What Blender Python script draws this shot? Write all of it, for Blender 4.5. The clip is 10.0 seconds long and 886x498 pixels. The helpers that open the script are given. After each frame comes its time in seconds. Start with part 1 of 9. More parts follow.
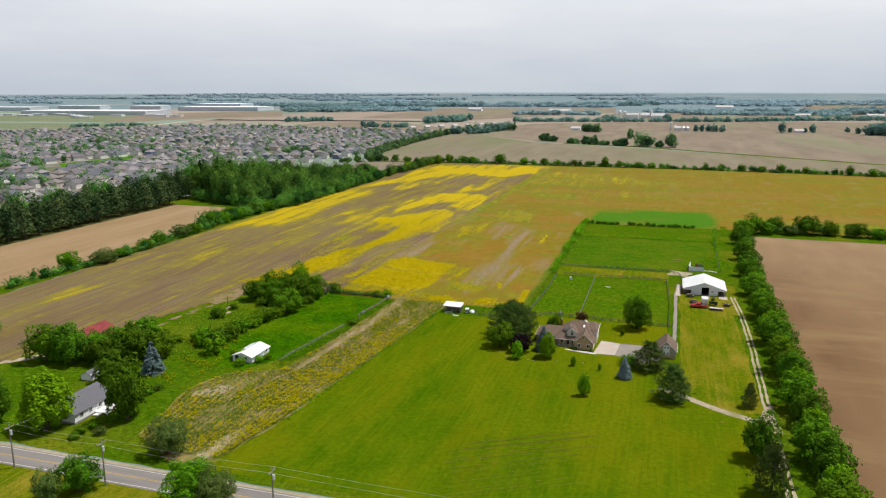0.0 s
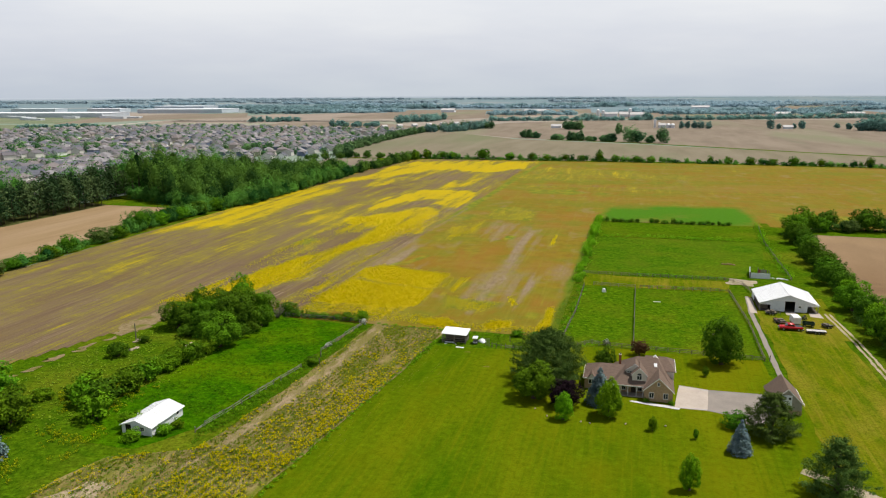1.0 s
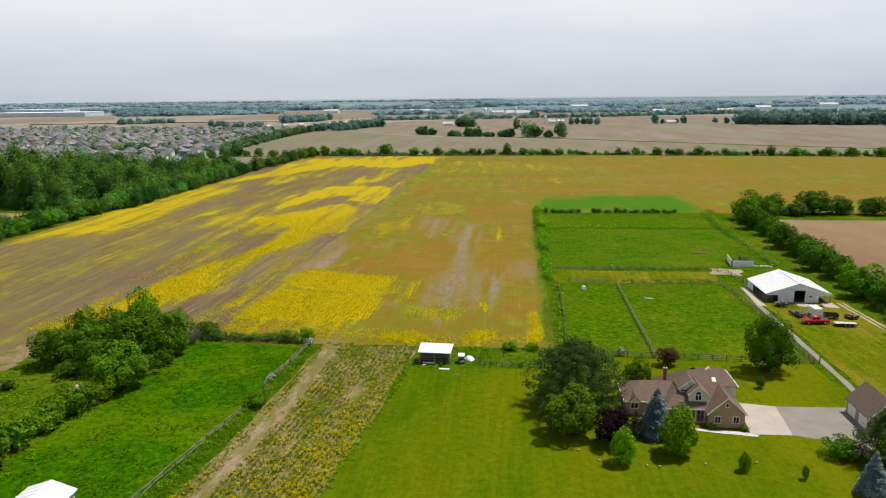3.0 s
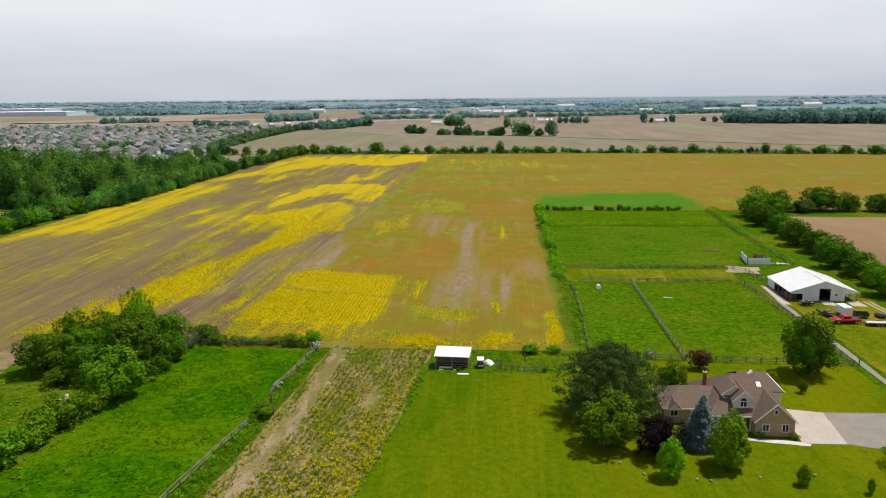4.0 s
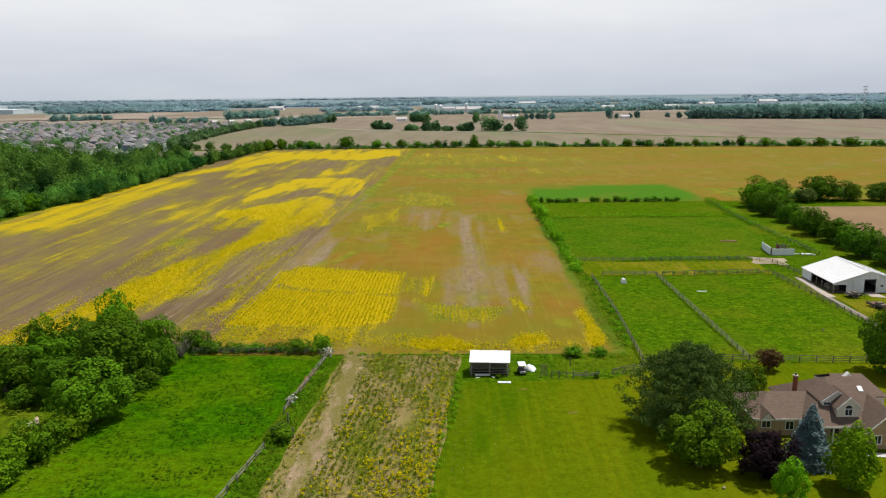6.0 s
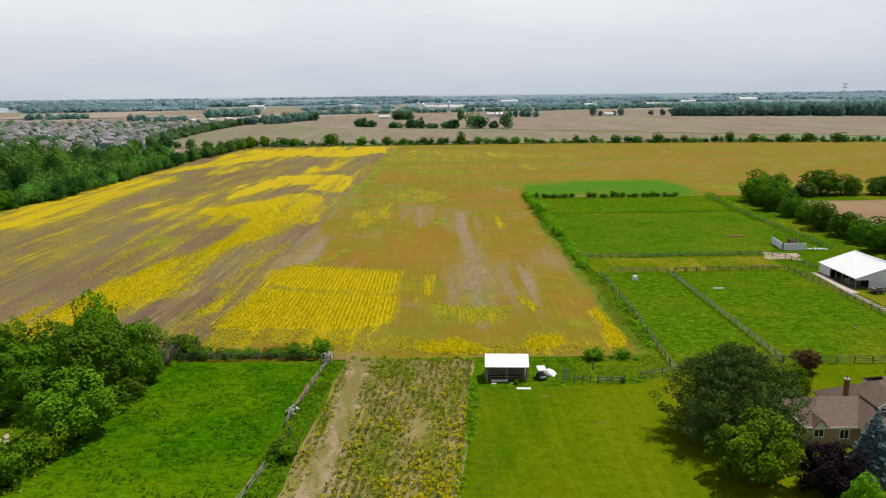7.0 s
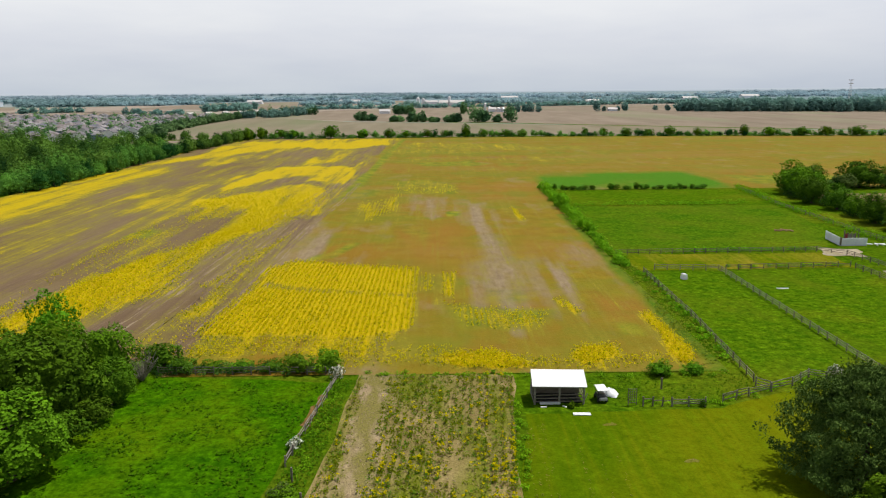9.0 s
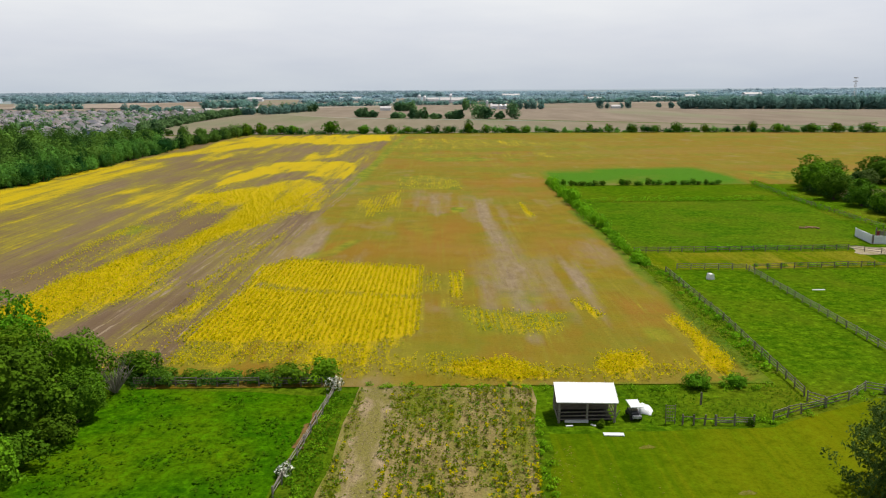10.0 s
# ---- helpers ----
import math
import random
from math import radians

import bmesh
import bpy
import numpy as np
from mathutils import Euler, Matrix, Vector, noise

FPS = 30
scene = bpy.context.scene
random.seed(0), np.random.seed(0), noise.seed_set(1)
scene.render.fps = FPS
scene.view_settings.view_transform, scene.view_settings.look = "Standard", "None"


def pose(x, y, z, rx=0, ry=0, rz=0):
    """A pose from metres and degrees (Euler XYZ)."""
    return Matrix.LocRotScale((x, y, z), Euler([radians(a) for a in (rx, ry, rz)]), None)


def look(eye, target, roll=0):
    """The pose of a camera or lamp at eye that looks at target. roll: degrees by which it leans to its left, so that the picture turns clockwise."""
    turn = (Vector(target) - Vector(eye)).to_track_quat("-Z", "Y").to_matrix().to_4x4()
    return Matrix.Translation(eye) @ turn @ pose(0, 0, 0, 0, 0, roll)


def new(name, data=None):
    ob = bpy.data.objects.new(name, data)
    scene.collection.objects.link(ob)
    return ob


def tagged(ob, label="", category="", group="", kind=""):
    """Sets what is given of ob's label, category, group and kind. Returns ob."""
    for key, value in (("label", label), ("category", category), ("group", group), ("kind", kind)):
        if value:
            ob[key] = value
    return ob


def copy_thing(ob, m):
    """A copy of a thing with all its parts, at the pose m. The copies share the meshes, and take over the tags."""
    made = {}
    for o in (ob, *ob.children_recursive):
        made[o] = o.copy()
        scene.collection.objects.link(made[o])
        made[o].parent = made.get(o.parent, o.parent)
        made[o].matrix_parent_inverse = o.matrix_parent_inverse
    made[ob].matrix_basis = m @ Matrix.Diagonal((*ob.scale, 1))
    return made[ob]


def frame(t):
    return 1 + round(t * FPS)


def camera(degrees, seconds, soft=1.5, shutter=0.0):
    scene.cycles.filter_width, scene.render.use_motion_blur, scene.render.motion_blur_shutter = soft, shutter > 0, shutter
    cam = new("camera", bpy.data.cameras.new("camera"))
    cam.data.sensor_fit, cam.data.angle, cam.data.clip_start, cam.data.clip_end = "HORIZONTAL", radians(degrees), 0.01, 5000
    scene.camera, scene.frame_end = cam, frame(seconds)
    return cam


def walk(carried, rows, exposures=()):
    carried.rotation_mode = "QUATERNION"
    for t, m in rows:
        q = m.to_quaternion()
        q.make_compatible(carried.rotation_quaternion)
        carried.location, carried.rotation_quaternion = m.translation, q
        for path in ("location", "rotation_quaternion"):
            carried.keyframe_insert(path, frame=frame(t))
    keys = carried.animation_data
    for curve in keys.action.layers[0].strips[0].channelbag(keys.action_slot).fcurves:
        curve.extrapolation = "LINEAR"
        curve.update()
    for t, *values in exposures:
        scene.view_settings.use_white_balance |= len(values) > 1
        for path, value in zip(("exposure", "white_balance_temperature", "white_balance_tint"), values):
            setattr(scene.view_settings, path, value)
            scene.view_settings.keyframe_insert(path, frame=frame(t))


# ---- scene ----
cam = camera(61.7, 10.0, 1.15)
PATH = [
    (0, (0.366, 3.782, 31.964), (0.366, 5.737, 31.538), -0.1),
    (0.5, (0.278, 16.754, 29.195), (0.281, 18.71, 28.775), -0.1),
    (1, (-2.318, 34.191, 25.314), (-2.241, 36.146, 24.902), -0.3),
    (1.5, (-6.104, 44.488, 22.916), (-5.861, 46.43, 22.507), -0.4),
    (2, (-7.098, 46.964, 22.261), (-6.796, 48.899, 21.854), -0.5),
    (2.5, (-7.915, 49.036, 21.756), (-7.565, 50.963, 21.35), -0.6),
    (4, (-10.485, 55.357, 20.248), (-10.059, 57.269, 19.842), -0.6),
    (4.5, (-11.354, 57.371, 19.757), (-10.909, 59.278, 19.352), -0.6),
    (5, (-12.252, 59.416, 19.266), (-11.779, 61.317, 18.86), -0.6),
    (5.5, (-13.079, 61.503, 18.736), (-12.577, 63.395, 18.328), -0.6),
    (7, (-14.479, 67.833, 17.153), (-13.9, 69.702, 16.741), -0.7),
    (7.5, (-14.529, 70.134, 16.622), (-13.94, 72.0, 16.208), -0.7),
    (8, (-14.478, 72.302, 16.126), (-13.888, 74.167, 15.709), -0.7),
    (8.5, (-14.223, 74.304, 15.625), (-13.636, 76.169, 15.207), -0.6),
    (9, (-13.883, 76.371, 15.122), (-13.299, 78.237, 14.703), -0.5),
    (9.5, (-13.502, 78.477, 14.614), (-12.919, 80.343, 14.192), -0.5),
    (10, (-13.061, 80.63, 14.119), (-12.479, 82.495, 13.696), -0.4),
]
walk(cam, [(t, look(eye, target, roll)) for t, eye, target, roll in PATH])

# ---- sky and sun ----
SUN_FROM = Vector((0.42, 0.10, 0.90)).normalized()
world = bpy.data.worlds.new("hazy_sky")
scene.world = world
world.use_nodes = True
wt = world.node_tree
wt.nodes.clear()
w_out = wt.nodes.new("ShaderNodeOutputWorld")
w_bg = wt.nodes.new("ShaderNodeBackground")
w_sky = wt.nodes.new("ShaderNodeTexSky")
w_sky.sky_type = "NISHITA"
w_sky.sun_disc = False
w_sky.sun_elevation = math.asin(SUN_FROM.z)
w_sky.sun_rotation = math.atan2(SUN_FROM.x, SUN_FROM.y)
w_sky.dust_density = 3.0
w_scale = wt.nodes.new("ShaderNodeVectorMath")
w_scale.operation = "SCALE"
w_scale.inputs["Scale"].default_value = 0.10
wt.links.new(w_sky.outputs["Color"], w_scale.inputs[0])
w_co = wt.nodes.new("ShaderNodeTexCoord")
w_map = wt.nodes.new("ShaderNodeMapping")
w_map.inputs["Scale"].default_value = (1.0, 1.0, 5.0)
wt.links.new(w_co.outputs["Generated"], w_map.inputs["Vector"])
w_noise = wt.nodes.new("ShaderNodeTexNoise")
w_noise.inputs["Scale"].default_value = 1.7
w_noise.inputs["Detail"].default_value = 5.0
w_noise.inputs["Roughness"].default_value = 0.55
wt.links.new(w_map.outputs["Vector"], w_noise.inputs["Vector"])
w_sep = wt.nodes.new("ShaderNodeSeparateXYZ")
wt.links.new(w_co.outputs["Generated"], w_sep.inputs["Vector"])
w_low = wt.nodes.new("ShaderNodeValToRGB")
w_low.color_ramp.elements[0].position = 0.0
w_low.color_ramp.elements[0].color = (0.60, 0.65, 0.71, 1)
w_low.color_ramp.elements[1].position = 0.22
w_low.color_ramp.elements[1].color = (0.94, 0.95, 0.97, 1)
e = w_low.color_ramp.elements.new(0.45)
e.color = (0.33, 0.37, 0.43, 1)
e = w_low.color_ramp.elements.new(1.0)
e.color = (0.18, 0.21, 0.27, 1)
e = w_low.color_ramp.elements.new(0.06)
e.color = (0.70, 0.725, 0.785, 1)
wt.links.new(w_sep.outputs["Z"], w_low.inputs["Fac"])
w_cloud = wt.nodes.new("ShaderNodeValToRGB")
w_cloud.color_ramp.elements[0].position = 0.36
w_cloud.color_ramp.elements[0].color = (0.90, 0.92, 0.97, 1)
w_cloud.color_ramp.elements[1].position = 0.68
w_cloud.color_ramp.elements[1].color = (1.12, 1.11, 1.08, 1)
wt.links.new(w_noise.outputs["Fac"], w_cloud.inputs["Fac"])
w_mul = wt.nodes.new("ShaderNodeVectorMath")
w_mul.operation = "MULTIPLY"
wt.links.new(w_low.outputs["Color"], w_mul.inputs[0])
wt.links.new(w_cloud.outputs["Color"], w_mul.inputs[1])
w_mix = wt.nodes.new("ShaderNodeMixRGB")
w_mix.inputs["Fac"].default_value = 0.93
wt.links.new(w_scale.outputs["Vector"], w_mix.inputs["Color1"])
wt.links.new(w_mul.outputs["Vector"], w_mix.inputs["Color2"])
wt.links.new(w_mix.outputs["Color"], w_bg.inputs["Color"])
w_bg.inputs["Strength"].default_value = 1.0
wt.links.new(w_bg.outputs["Background"], w_out.inputs["Surface"])

sun = bpy.data.lights.new("sun", "SUN")
sun.energy = 5.0
sun.angle = radians(1.2)
sun.color = (1.0, 0.95, 0.86)
sun_ob = new("sun", sun)
sun_ob.matrix_world = look(SUN_FROM * 300, (0, 0, 0))

# ---- plan: u runs along the road, v away from it; the corner of the weedy field is the origin ----
SKEW = radians(17.0)
FRAME = Matrix.Translation((12.0, 110.4, 0)) @ Matrix.Rotation(-SKEW, 4, "Z")


def at(u, v, z=0.0, turn=0.0):
    return FRAME @ Matrix.Translation((u, v, z)) @ Matrix.Rotation(radians(turn), 4, "Z")


# ---- materials ----
def mat_base(name, rough=0.85, spec=0.2, metal=0.0):
    m = bpy.data.materials.new(name)
    m.use_nodes = True
    nt = m.node_tree
    b = nt.nodes["Principled BSDF"]
    b.inputs["Roughness"].default_value = rough
    b.inputs["Specular IOR Level"].default_value = spec
    b.inputs["Metallic"].default_value = metal
    return m, nt, b


def coords(nt, scale=(1, 1, 1), turn=0.0):
    c = nt.nodes.new("ShaderNodeTexCoord")
    m = nt.nodes.new("ShaderNodeMapping")
    m.inputs["Scale"].default_value = scale
    m.inputs["Rotation"].default_value = (0, 0, radians(turn))
    nt.links.new(c.outputs["Object"], m.inputs["Vector"])
    return m.outputs["Vector"]


def noise_tex(nt, vec, scale, detail=4.0, rough=0.55, distort=0.0):
    n = nt.nodes.new("ShaderNodeTexNoise")
    n.inputs["Scale"].default_value = scale
    n.inputs["Detail"].default_value = detail
    n.inputs["Roughness"].default_value = rough
    n.inputs["Distortion"].default_value = distort
    nt.links.new(vec, n.inputs["Vector"])
    return n.outputs["Fac"]


def span(nt, val, lo, hi):
    n = nt.nodes.new("ShaderNodeMapRange")
    n.inputs["From Min"].default_value = lo
    n.inputs["From Max"].default_value = hi
    nt.links.new(val, n.inputs["Value"])
    return n.outputs["Result"]


def calc(nt, op, a, b):
    n = nt.nodes.new("ShaderNodeMath")
    n.operation = op
    for i, x in ((0, a), (1, b)):
        if isinstance(x, (int, float)):
            n.inputs[i].default_value = x
        else:
            nt.links.new(x, n.inputs[i])
    return n.outputs["Value"]


def blend(nt, fac, a, b, mode="MIX"):
    n = nt.nodes.new("ShaderNodeMixRGB")
    n.blend_type = mode
    for key, x in (("Fac", fac), ("Color1", a), ("Color2", b)):
        if isinstance(x, (int, float)):
            n.inputs[key].default_value = x
        elif isinstance(x, tuple):
            n.inputs[key].default_value = (*x, 1)
        else:
            nt.links.new(x, n.inputs[key])
    return n.outputs["Color"]


def bumped(nt, b, val, strength=0.4, distance=0.05):
    n = nt.nodes.new("ShaderNodeBump")
    n.inputs["Strength"].default_value = strength
    n.inputs["Distance"].default_value = distance
    nt.links.new(val, n.inputs["Height"])
    nt.links.new(n.outputs["Normal"], b.inputs["Normal"])


def ground_mat(name, low, high, patch, big=0.05, mid=0.5, fine=7.0, stretch=(1, 1, 1), patch_at=(0.52, 0.68), bump=0.5, turn=0.0, fine_mix=0.6, stripes=0.0, far_tone=None, clumps=0.0, mottle=None, mottle_stretch=(1.0, 0.55, 1)):
    """Soil or turf: two tones by middle noise, patches of a third by broad noise, and a fine grain."""
    m, nt, b = mat_base(name, 1.0, 0.0)
    v = coords(nt, stretch, turn)
    v0 = coords(nt)
    f_mid = noise_tex(nt, v, mid, 5)
    f_big = noise_tex(nt, v, big, 4)
    f_fine = noise_tex(nt, v0, fine, 3, 0.7)
    c = blend(nt, span(nt, f_mid, 0.3, 0.7), low, high)
    c = blend(nt, span(nt, f_big, *patch_at), c, patch)
    # Blends to another tone with growing v, its edge broken up by noise.
    if far_tone:
        sep = nt.nodes.new("ShaderNodeSeparateXYZ")
        nt.links.new(v0, sep.inputs["Vector"])
        along_v = calc(nt, "ADD", sep.outputs[1], calc(nt, "MULTIPLY", calc(nt, "SUBTRACT", f_big, 0.5), 60.0))
        c = blend(nt, span(nt, along_v, far_tone[0], far_tone[1]), c, blend(nt, span(nt, f_mid, 0.3, 0.7), far_tone[2], tuple(x * 1.15 for x in far_tone[2])))
    if clumps:
        f_c = noise_tex(nt, v0, 1.9, 6, 0.74)
        c = blend(nt, calc(nt, "MULTIPLY", span(nt, f_c, 0.50, 0.72), clumps), c, tuple(x * 1.65 for x in high))
        c = blend(nt, calc(nt, "MULTIPLY", span(nt, f_c, 0.48, 0.30), clumps), c, tuple(x * 0.55 for x in low))
    if stripes:
        f_row = noise_tex(nt, coords(nt, (3.2, 0.10, 1)), 1.0, 3, 0.6)
        c = blend(nt, calc(nt, "MULTIPLY", span(nt, f_row, 0.52, 0.68), stripes), c, patch)
        c = blend(nt, calc(nt, "MULTIPLY", span(nt, f_row, 0.46, 0.32), stripes), c, low)
    dark = tuple(0.35 * x for x in low)
    c = blend(nt, calc(nt, "MULTIPLY", span(nt, f_fine, 0.55, 0.3), fine_mix), c, dark)
    if mottle:
        f_m = noise_tex(nt, coords(nt, mottle_stretch), 0.16, 6, 0.62)
        c = blend(nt, calc(nt, "MULTIPLY", span(nt, f_m, 0.50, 0.68), 0.45), c, mottle)
    nt.links.new(c, b.inputs["Base Color"])
    if clumps > 0.5:
        bumped(nt, b, calc(nt, "ADD", f_c, calc(nt, "MULTIPLY", f_fine, 0.5)), bump * 0.5, 0.08)
    else:
        bumped(nt, b, f_fine, bump, 0.06)
    return m


def leaf_mat(name, dark, light, through_it=0.22, blotch=0.9, own=0.55, shared_tone=0.5, by_tree=False):
    """Foliage: each leaf clump has its own tone, some light passes through."""
    m, nt, b = mat_base(name, 0.8, 0.03)
    g = nt.nodes.new("ShaderNodeNewGeometry")
    o = nt.nodes.new("ShaderNodeObjectInfo")
    v = coords(nt)
    f = span(nt, noise_tex(nt, v, blotch, 3), 0.25, 0.75)
    t = calc(nt, "ADD", calc(nt, "MULTIPLY", g.outputs["Random Per Island"], own), calc(nt, "MULTIPLY", f, shared_tone))
    if by_tree:
        at_t = nt.nodes.new("ShaderNodeVertexColor")
        at_t.layer_name = "tone"
        sep = nt.nodes.new("ShaderNodeSeparateColor")
        nt.links.new(at_t.outputs["Color"], sep.inputs["Color"])
        t = calc(nt, "ADD", calc(nt, "MULTIPLY", t, 0.6), calc(nt, "SUBTRACT", calc(nt, "MULTIPLY", sep.outputs[0], 0.95), 0.3))
    c = blend(nt, t, dark, light)
    hue = nt.nodes.new("ShaderNodeHueSaturation")
    nt.links.new(c, hue.inputs["Color"])
    nt.links.new(calc(nt, "ADD", calc(nt, "MULTIPLY", o.outputs["Random"], 0.5), 0.75), hue.inputs["Value"])
    nt.links.new(calc(nt, "ADD", calc(nt, "MULTIPLY", o.outputs["Random"], 0.03), 0.485), hue.inputs["Hue"])
    nt.links.new(hue.outputs["Color"], b.inputs["Base Color"])
    tr = nt.nodes.new("ShaderNodeBsdfTranslucent")
    nt.links.new(hue.outputs["Color"], tr.inputs["Color"])
    mx = nt.nodes.new("ShaderNodeMixShader")
    mx.inputs["Fac"].default_value = through_it
    nt.links.new(b.outputs["BSDF"], mx.inputs[1])
    nt.links.new(tr.outputs["BSDF"], mx.inputs[2])
    nt.links.new(mx.outputs["Shader"], nt.nodes["Material Output"].inputs["Surface"])
    return m


def plain_mat(name, col, rough=0.6, metal=0.0, spec=0.3, vary=0.25, scale=3.0, bump=0.1, stretch=(1, 1, 1)):
    """Paint, metal, wood or concrete with stains at two scales."""
    m, nt, b = mat_base(name, rough, spec, metal)
    v = coords(nt, stretch)
    f1 = noise_tex(nt, v, scale, 5, 0.6)
    f2 = noise_tex(nt, v, scale * 7, 3, 0.6)
    dark = tuple(x * (1 - vary) for x in col)
    pale = tuple(min(1, x * (1 + vary * 0.4)) for x in col)
    c = blend(nt, span(nt, f1, 0.3, 0.7), dark, pale)
    c = blend(nt, calc(nt, "MULTIPLY", span(nt, f2, 0.5, 0.75), 0.35), c, tuple(x * 0.6 for x in col))
    nt.links.new(c, b.inputs["Base Color"])
    bumped(nt, b, f2, bump, 0.02)
    return m


LAWN = ground_mat("mown_lawn", (0.038, 0.088, 0.001), (0.073, 0.119, 0.002), (0.128, 0.140, 0.003), 0.07, 0.5, 8.0, (1.2, 0.45, 1), (0.40, 0.70), 0.4, 0.0, 0.28, 0.34, clumps=0.5, mottle=(0.114, 0.113, 0.002))
PASTURE = ground_mat("lush_pasture", (0.018, 0.078, 0.001), (0.043, 0.118, 0.001), (0.086, 0.140, 0.002), 0.13, 0.75, 5.0, (1, 1, 1), (0.46, 0.66), 0.9, clumps=1.0)
OLD_PASTURE = ground_mat("worn_pasture", (0.031, 0.089, 0.003), (0.068, 0.130, 0.004), (0.104, 0.132, 0.007), 0.09, 0.5, 4.0, (0.8, 1.1, 1), (0.48, 0.72), 0.8, clumps=0.85, mottle=(0.095, 0.118, 0.008))
PADDOCK = ground_mat("grazed_paddock", (0.032, 0.088, 0.002), (0.072, 0.130, 0.003), (0.108, 0.132, 0.006), 0.09, 0.7, 5.0, (1, 1.1, 1), (0.5, 0.72), 0.7, clumps=1.0, mottle=(0.088, 0.108, 0.006))
CROP = ground_mat("young_crop", (0.052, 0.155, 0.008), (0.075, 0.185, 0.010), (0.14, 0.15, 0.05), 0.12, 0.8, 5.0, (1, 1, 1), (0.6, 0.8), 0.5)
ROUGH = ground_mat("rough_grass", (0.031, 0.082, 0.002), (0.068, 0.122, 0.003), (0.116, 0.134, 0.008), 0.10, 0.7, 4.0, (1, 1, 1), (0.47, 0.68), 0.9, clumps=0.85)
TAN = ground_mat("tilled_tan_soil", (0.235, 0.160, 0.088), (0.285, 0.200, 0.115), (0.31, 0.225, 0.14), 0.03, 0.25, 8.0, (3.0, 0.25, 1), (0.5, 0.7), 0.5, 0.0, 0.25)
BROWN = ground_mat("tilled_brown_soil", (0.105, 0.060, 0.031), (0.146, 0.086, 0.046), (0.196, 0.124, 0.068), 0.022, 0.22, 7.0, (1.3, 0.45, 1), (0.42, 0.64), 0.5, 0.0, 0.3, 0.0, (-10.0, 70.0, (0.240, 0.166, 0.100)), mottle=(0.250, 0.172, 0.092), mottle_stretch=(0.22, 0.9, 1))
# Tan and khaki of the far fields, with some blue haze mixed into both.
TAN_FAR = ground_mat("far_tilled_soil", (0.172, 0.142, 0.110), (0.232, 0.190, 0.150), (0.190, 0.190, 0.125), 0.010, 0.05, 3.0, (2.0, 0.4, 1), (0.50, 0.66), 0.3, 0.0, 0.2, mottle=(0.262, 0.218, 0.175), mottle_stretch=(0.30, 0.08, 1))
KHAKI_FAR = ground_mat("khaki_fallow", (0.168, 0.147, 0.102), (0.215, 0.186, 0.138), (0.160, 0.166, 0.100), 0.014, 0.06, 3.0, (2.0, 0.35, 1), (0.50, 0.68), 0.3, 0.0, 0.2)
OCHRE = ground_mat("dry_worn_grass", (0.058, 0.108, 0.002), (0.125, 0.142, 0.004), (0.215, 0.172, 0.020), 0.13, 0.6, 6.0, (1.4, 0.6, 1), (0.47, 0.66), 0.6, 0.0, 0.6, 0.45, clumps=0.5, mottle=(0.185, 0.142, 0.010))
ASPHALT = plain_mat("grey_asphalt", (0.20, 0.185, 0.18), 0.9, 0, 0.2, 0.2, 0.6, 0.1, (0.2, 2, 1))
GRAVEL = ground_mat("pale_gravel", (0.30, 0.25, 0.17), (0.42, 0.36, 0.27), (0.18, 0.18, 0.06), 0.3, 1.5, 9.0, (1, 1, 1), (0.5, 0.7), 0.6)
CONCRETE = plain_mat("pale_concrete", (0.42, 0.36, 0.31), 0.9, 0, 0.2, 0.12, 0.8, 0.1)
OLD_CONCRETE = plain_mat("grey_driveway", (0.240, 0.210, 0.185), 0.9, 0, 0.2, 0.15, 0.8, 0.1)
STONE_WHITE = plain_mat("white_gravel_bed", (0.55, 0.53, 0.51), 0.9, 0, 0.2, 0.15, 4, 0.4)
LINE_WHITE = plain_mat("white_road_paint", (0.6, 0.6, 0.58), 0.7)
LINE_YELLOW = plain_mat("yellow_road_paint", (0.50, 0.33, 0.03), 0.7)
WHITE_METAL = plain_mat("white_sheet_roof", (0.74, 0.745, 0.76), 0.45, 0, 0.4, 0.06, 0.6, 0.05, (3, 0.4, 1))
WHITE_WALL = plain_mat("white_siding", (0.72, 0.73, 0.77), 0.6, 0, 0.3, 0.10, 0.8, 0.05)
TAUPE_WALL = plain_mat("taupe_siding", (0.36, 0.32, 0.28), 0.7, 0, 0.3, 0.12, 2, 0.05)
CREAM_WALL = plain_mat("cream_siding", (0.66, 0.60, 0.52), 0.7, 0, 0.3, 0.1, 2, 0.05)
BRICK_WALL = plain_mat("tan_brick", (0.42, 0.29, 0.17), 0.85, 0, 0.2, 0.25, 9, 0.3)
SHINGLE = plain_mat("brown_shingles", (0.155, 0.110, 0.086), 0.9, 0, 0.15, 0.22, 3.5, 0.5, (1, 2.5, 2.5))
SHINGLE_GREY = plain_mat("grey_shingles", (0.13, 0.13, 0.15), 0.9, 0, 0.15, 0.22, 3.5, 0.4, (1, 2.5, 2.5))
RUST_ROOF = plain_mat("red_rusty_roof", (0.22, 0.030, 0.028), 0.6, 0, 0.3, 0.45, 1.5, 0.1, (4, 0.6, 1))
TRIM = plain_mat("white_trim", (0.78, 0.76, 0.73), 0.5, 0, 0.3, 0.06)
# Near-black for unlit insides: shade put into the colour; also dark doors.
DARK_IN = plain_mat("dark_interior", (0.018, 0.017, 0.016), 0.9, 0, 0.1, 0.3)
OLD_WOOD = plain_mat("weathered_wood", (0.180, 0.155, 0.122), 0.9, 0, 0.1, 0.4, 3.0, 0.3, (1, 1, 4))
GREY_WOOD = plain_mat("silvered_wood", (0.235, 0.212, 0.175), 0.9, 0, 0.1, 0.4, 3.0, 0.3, (1, 1, 4))
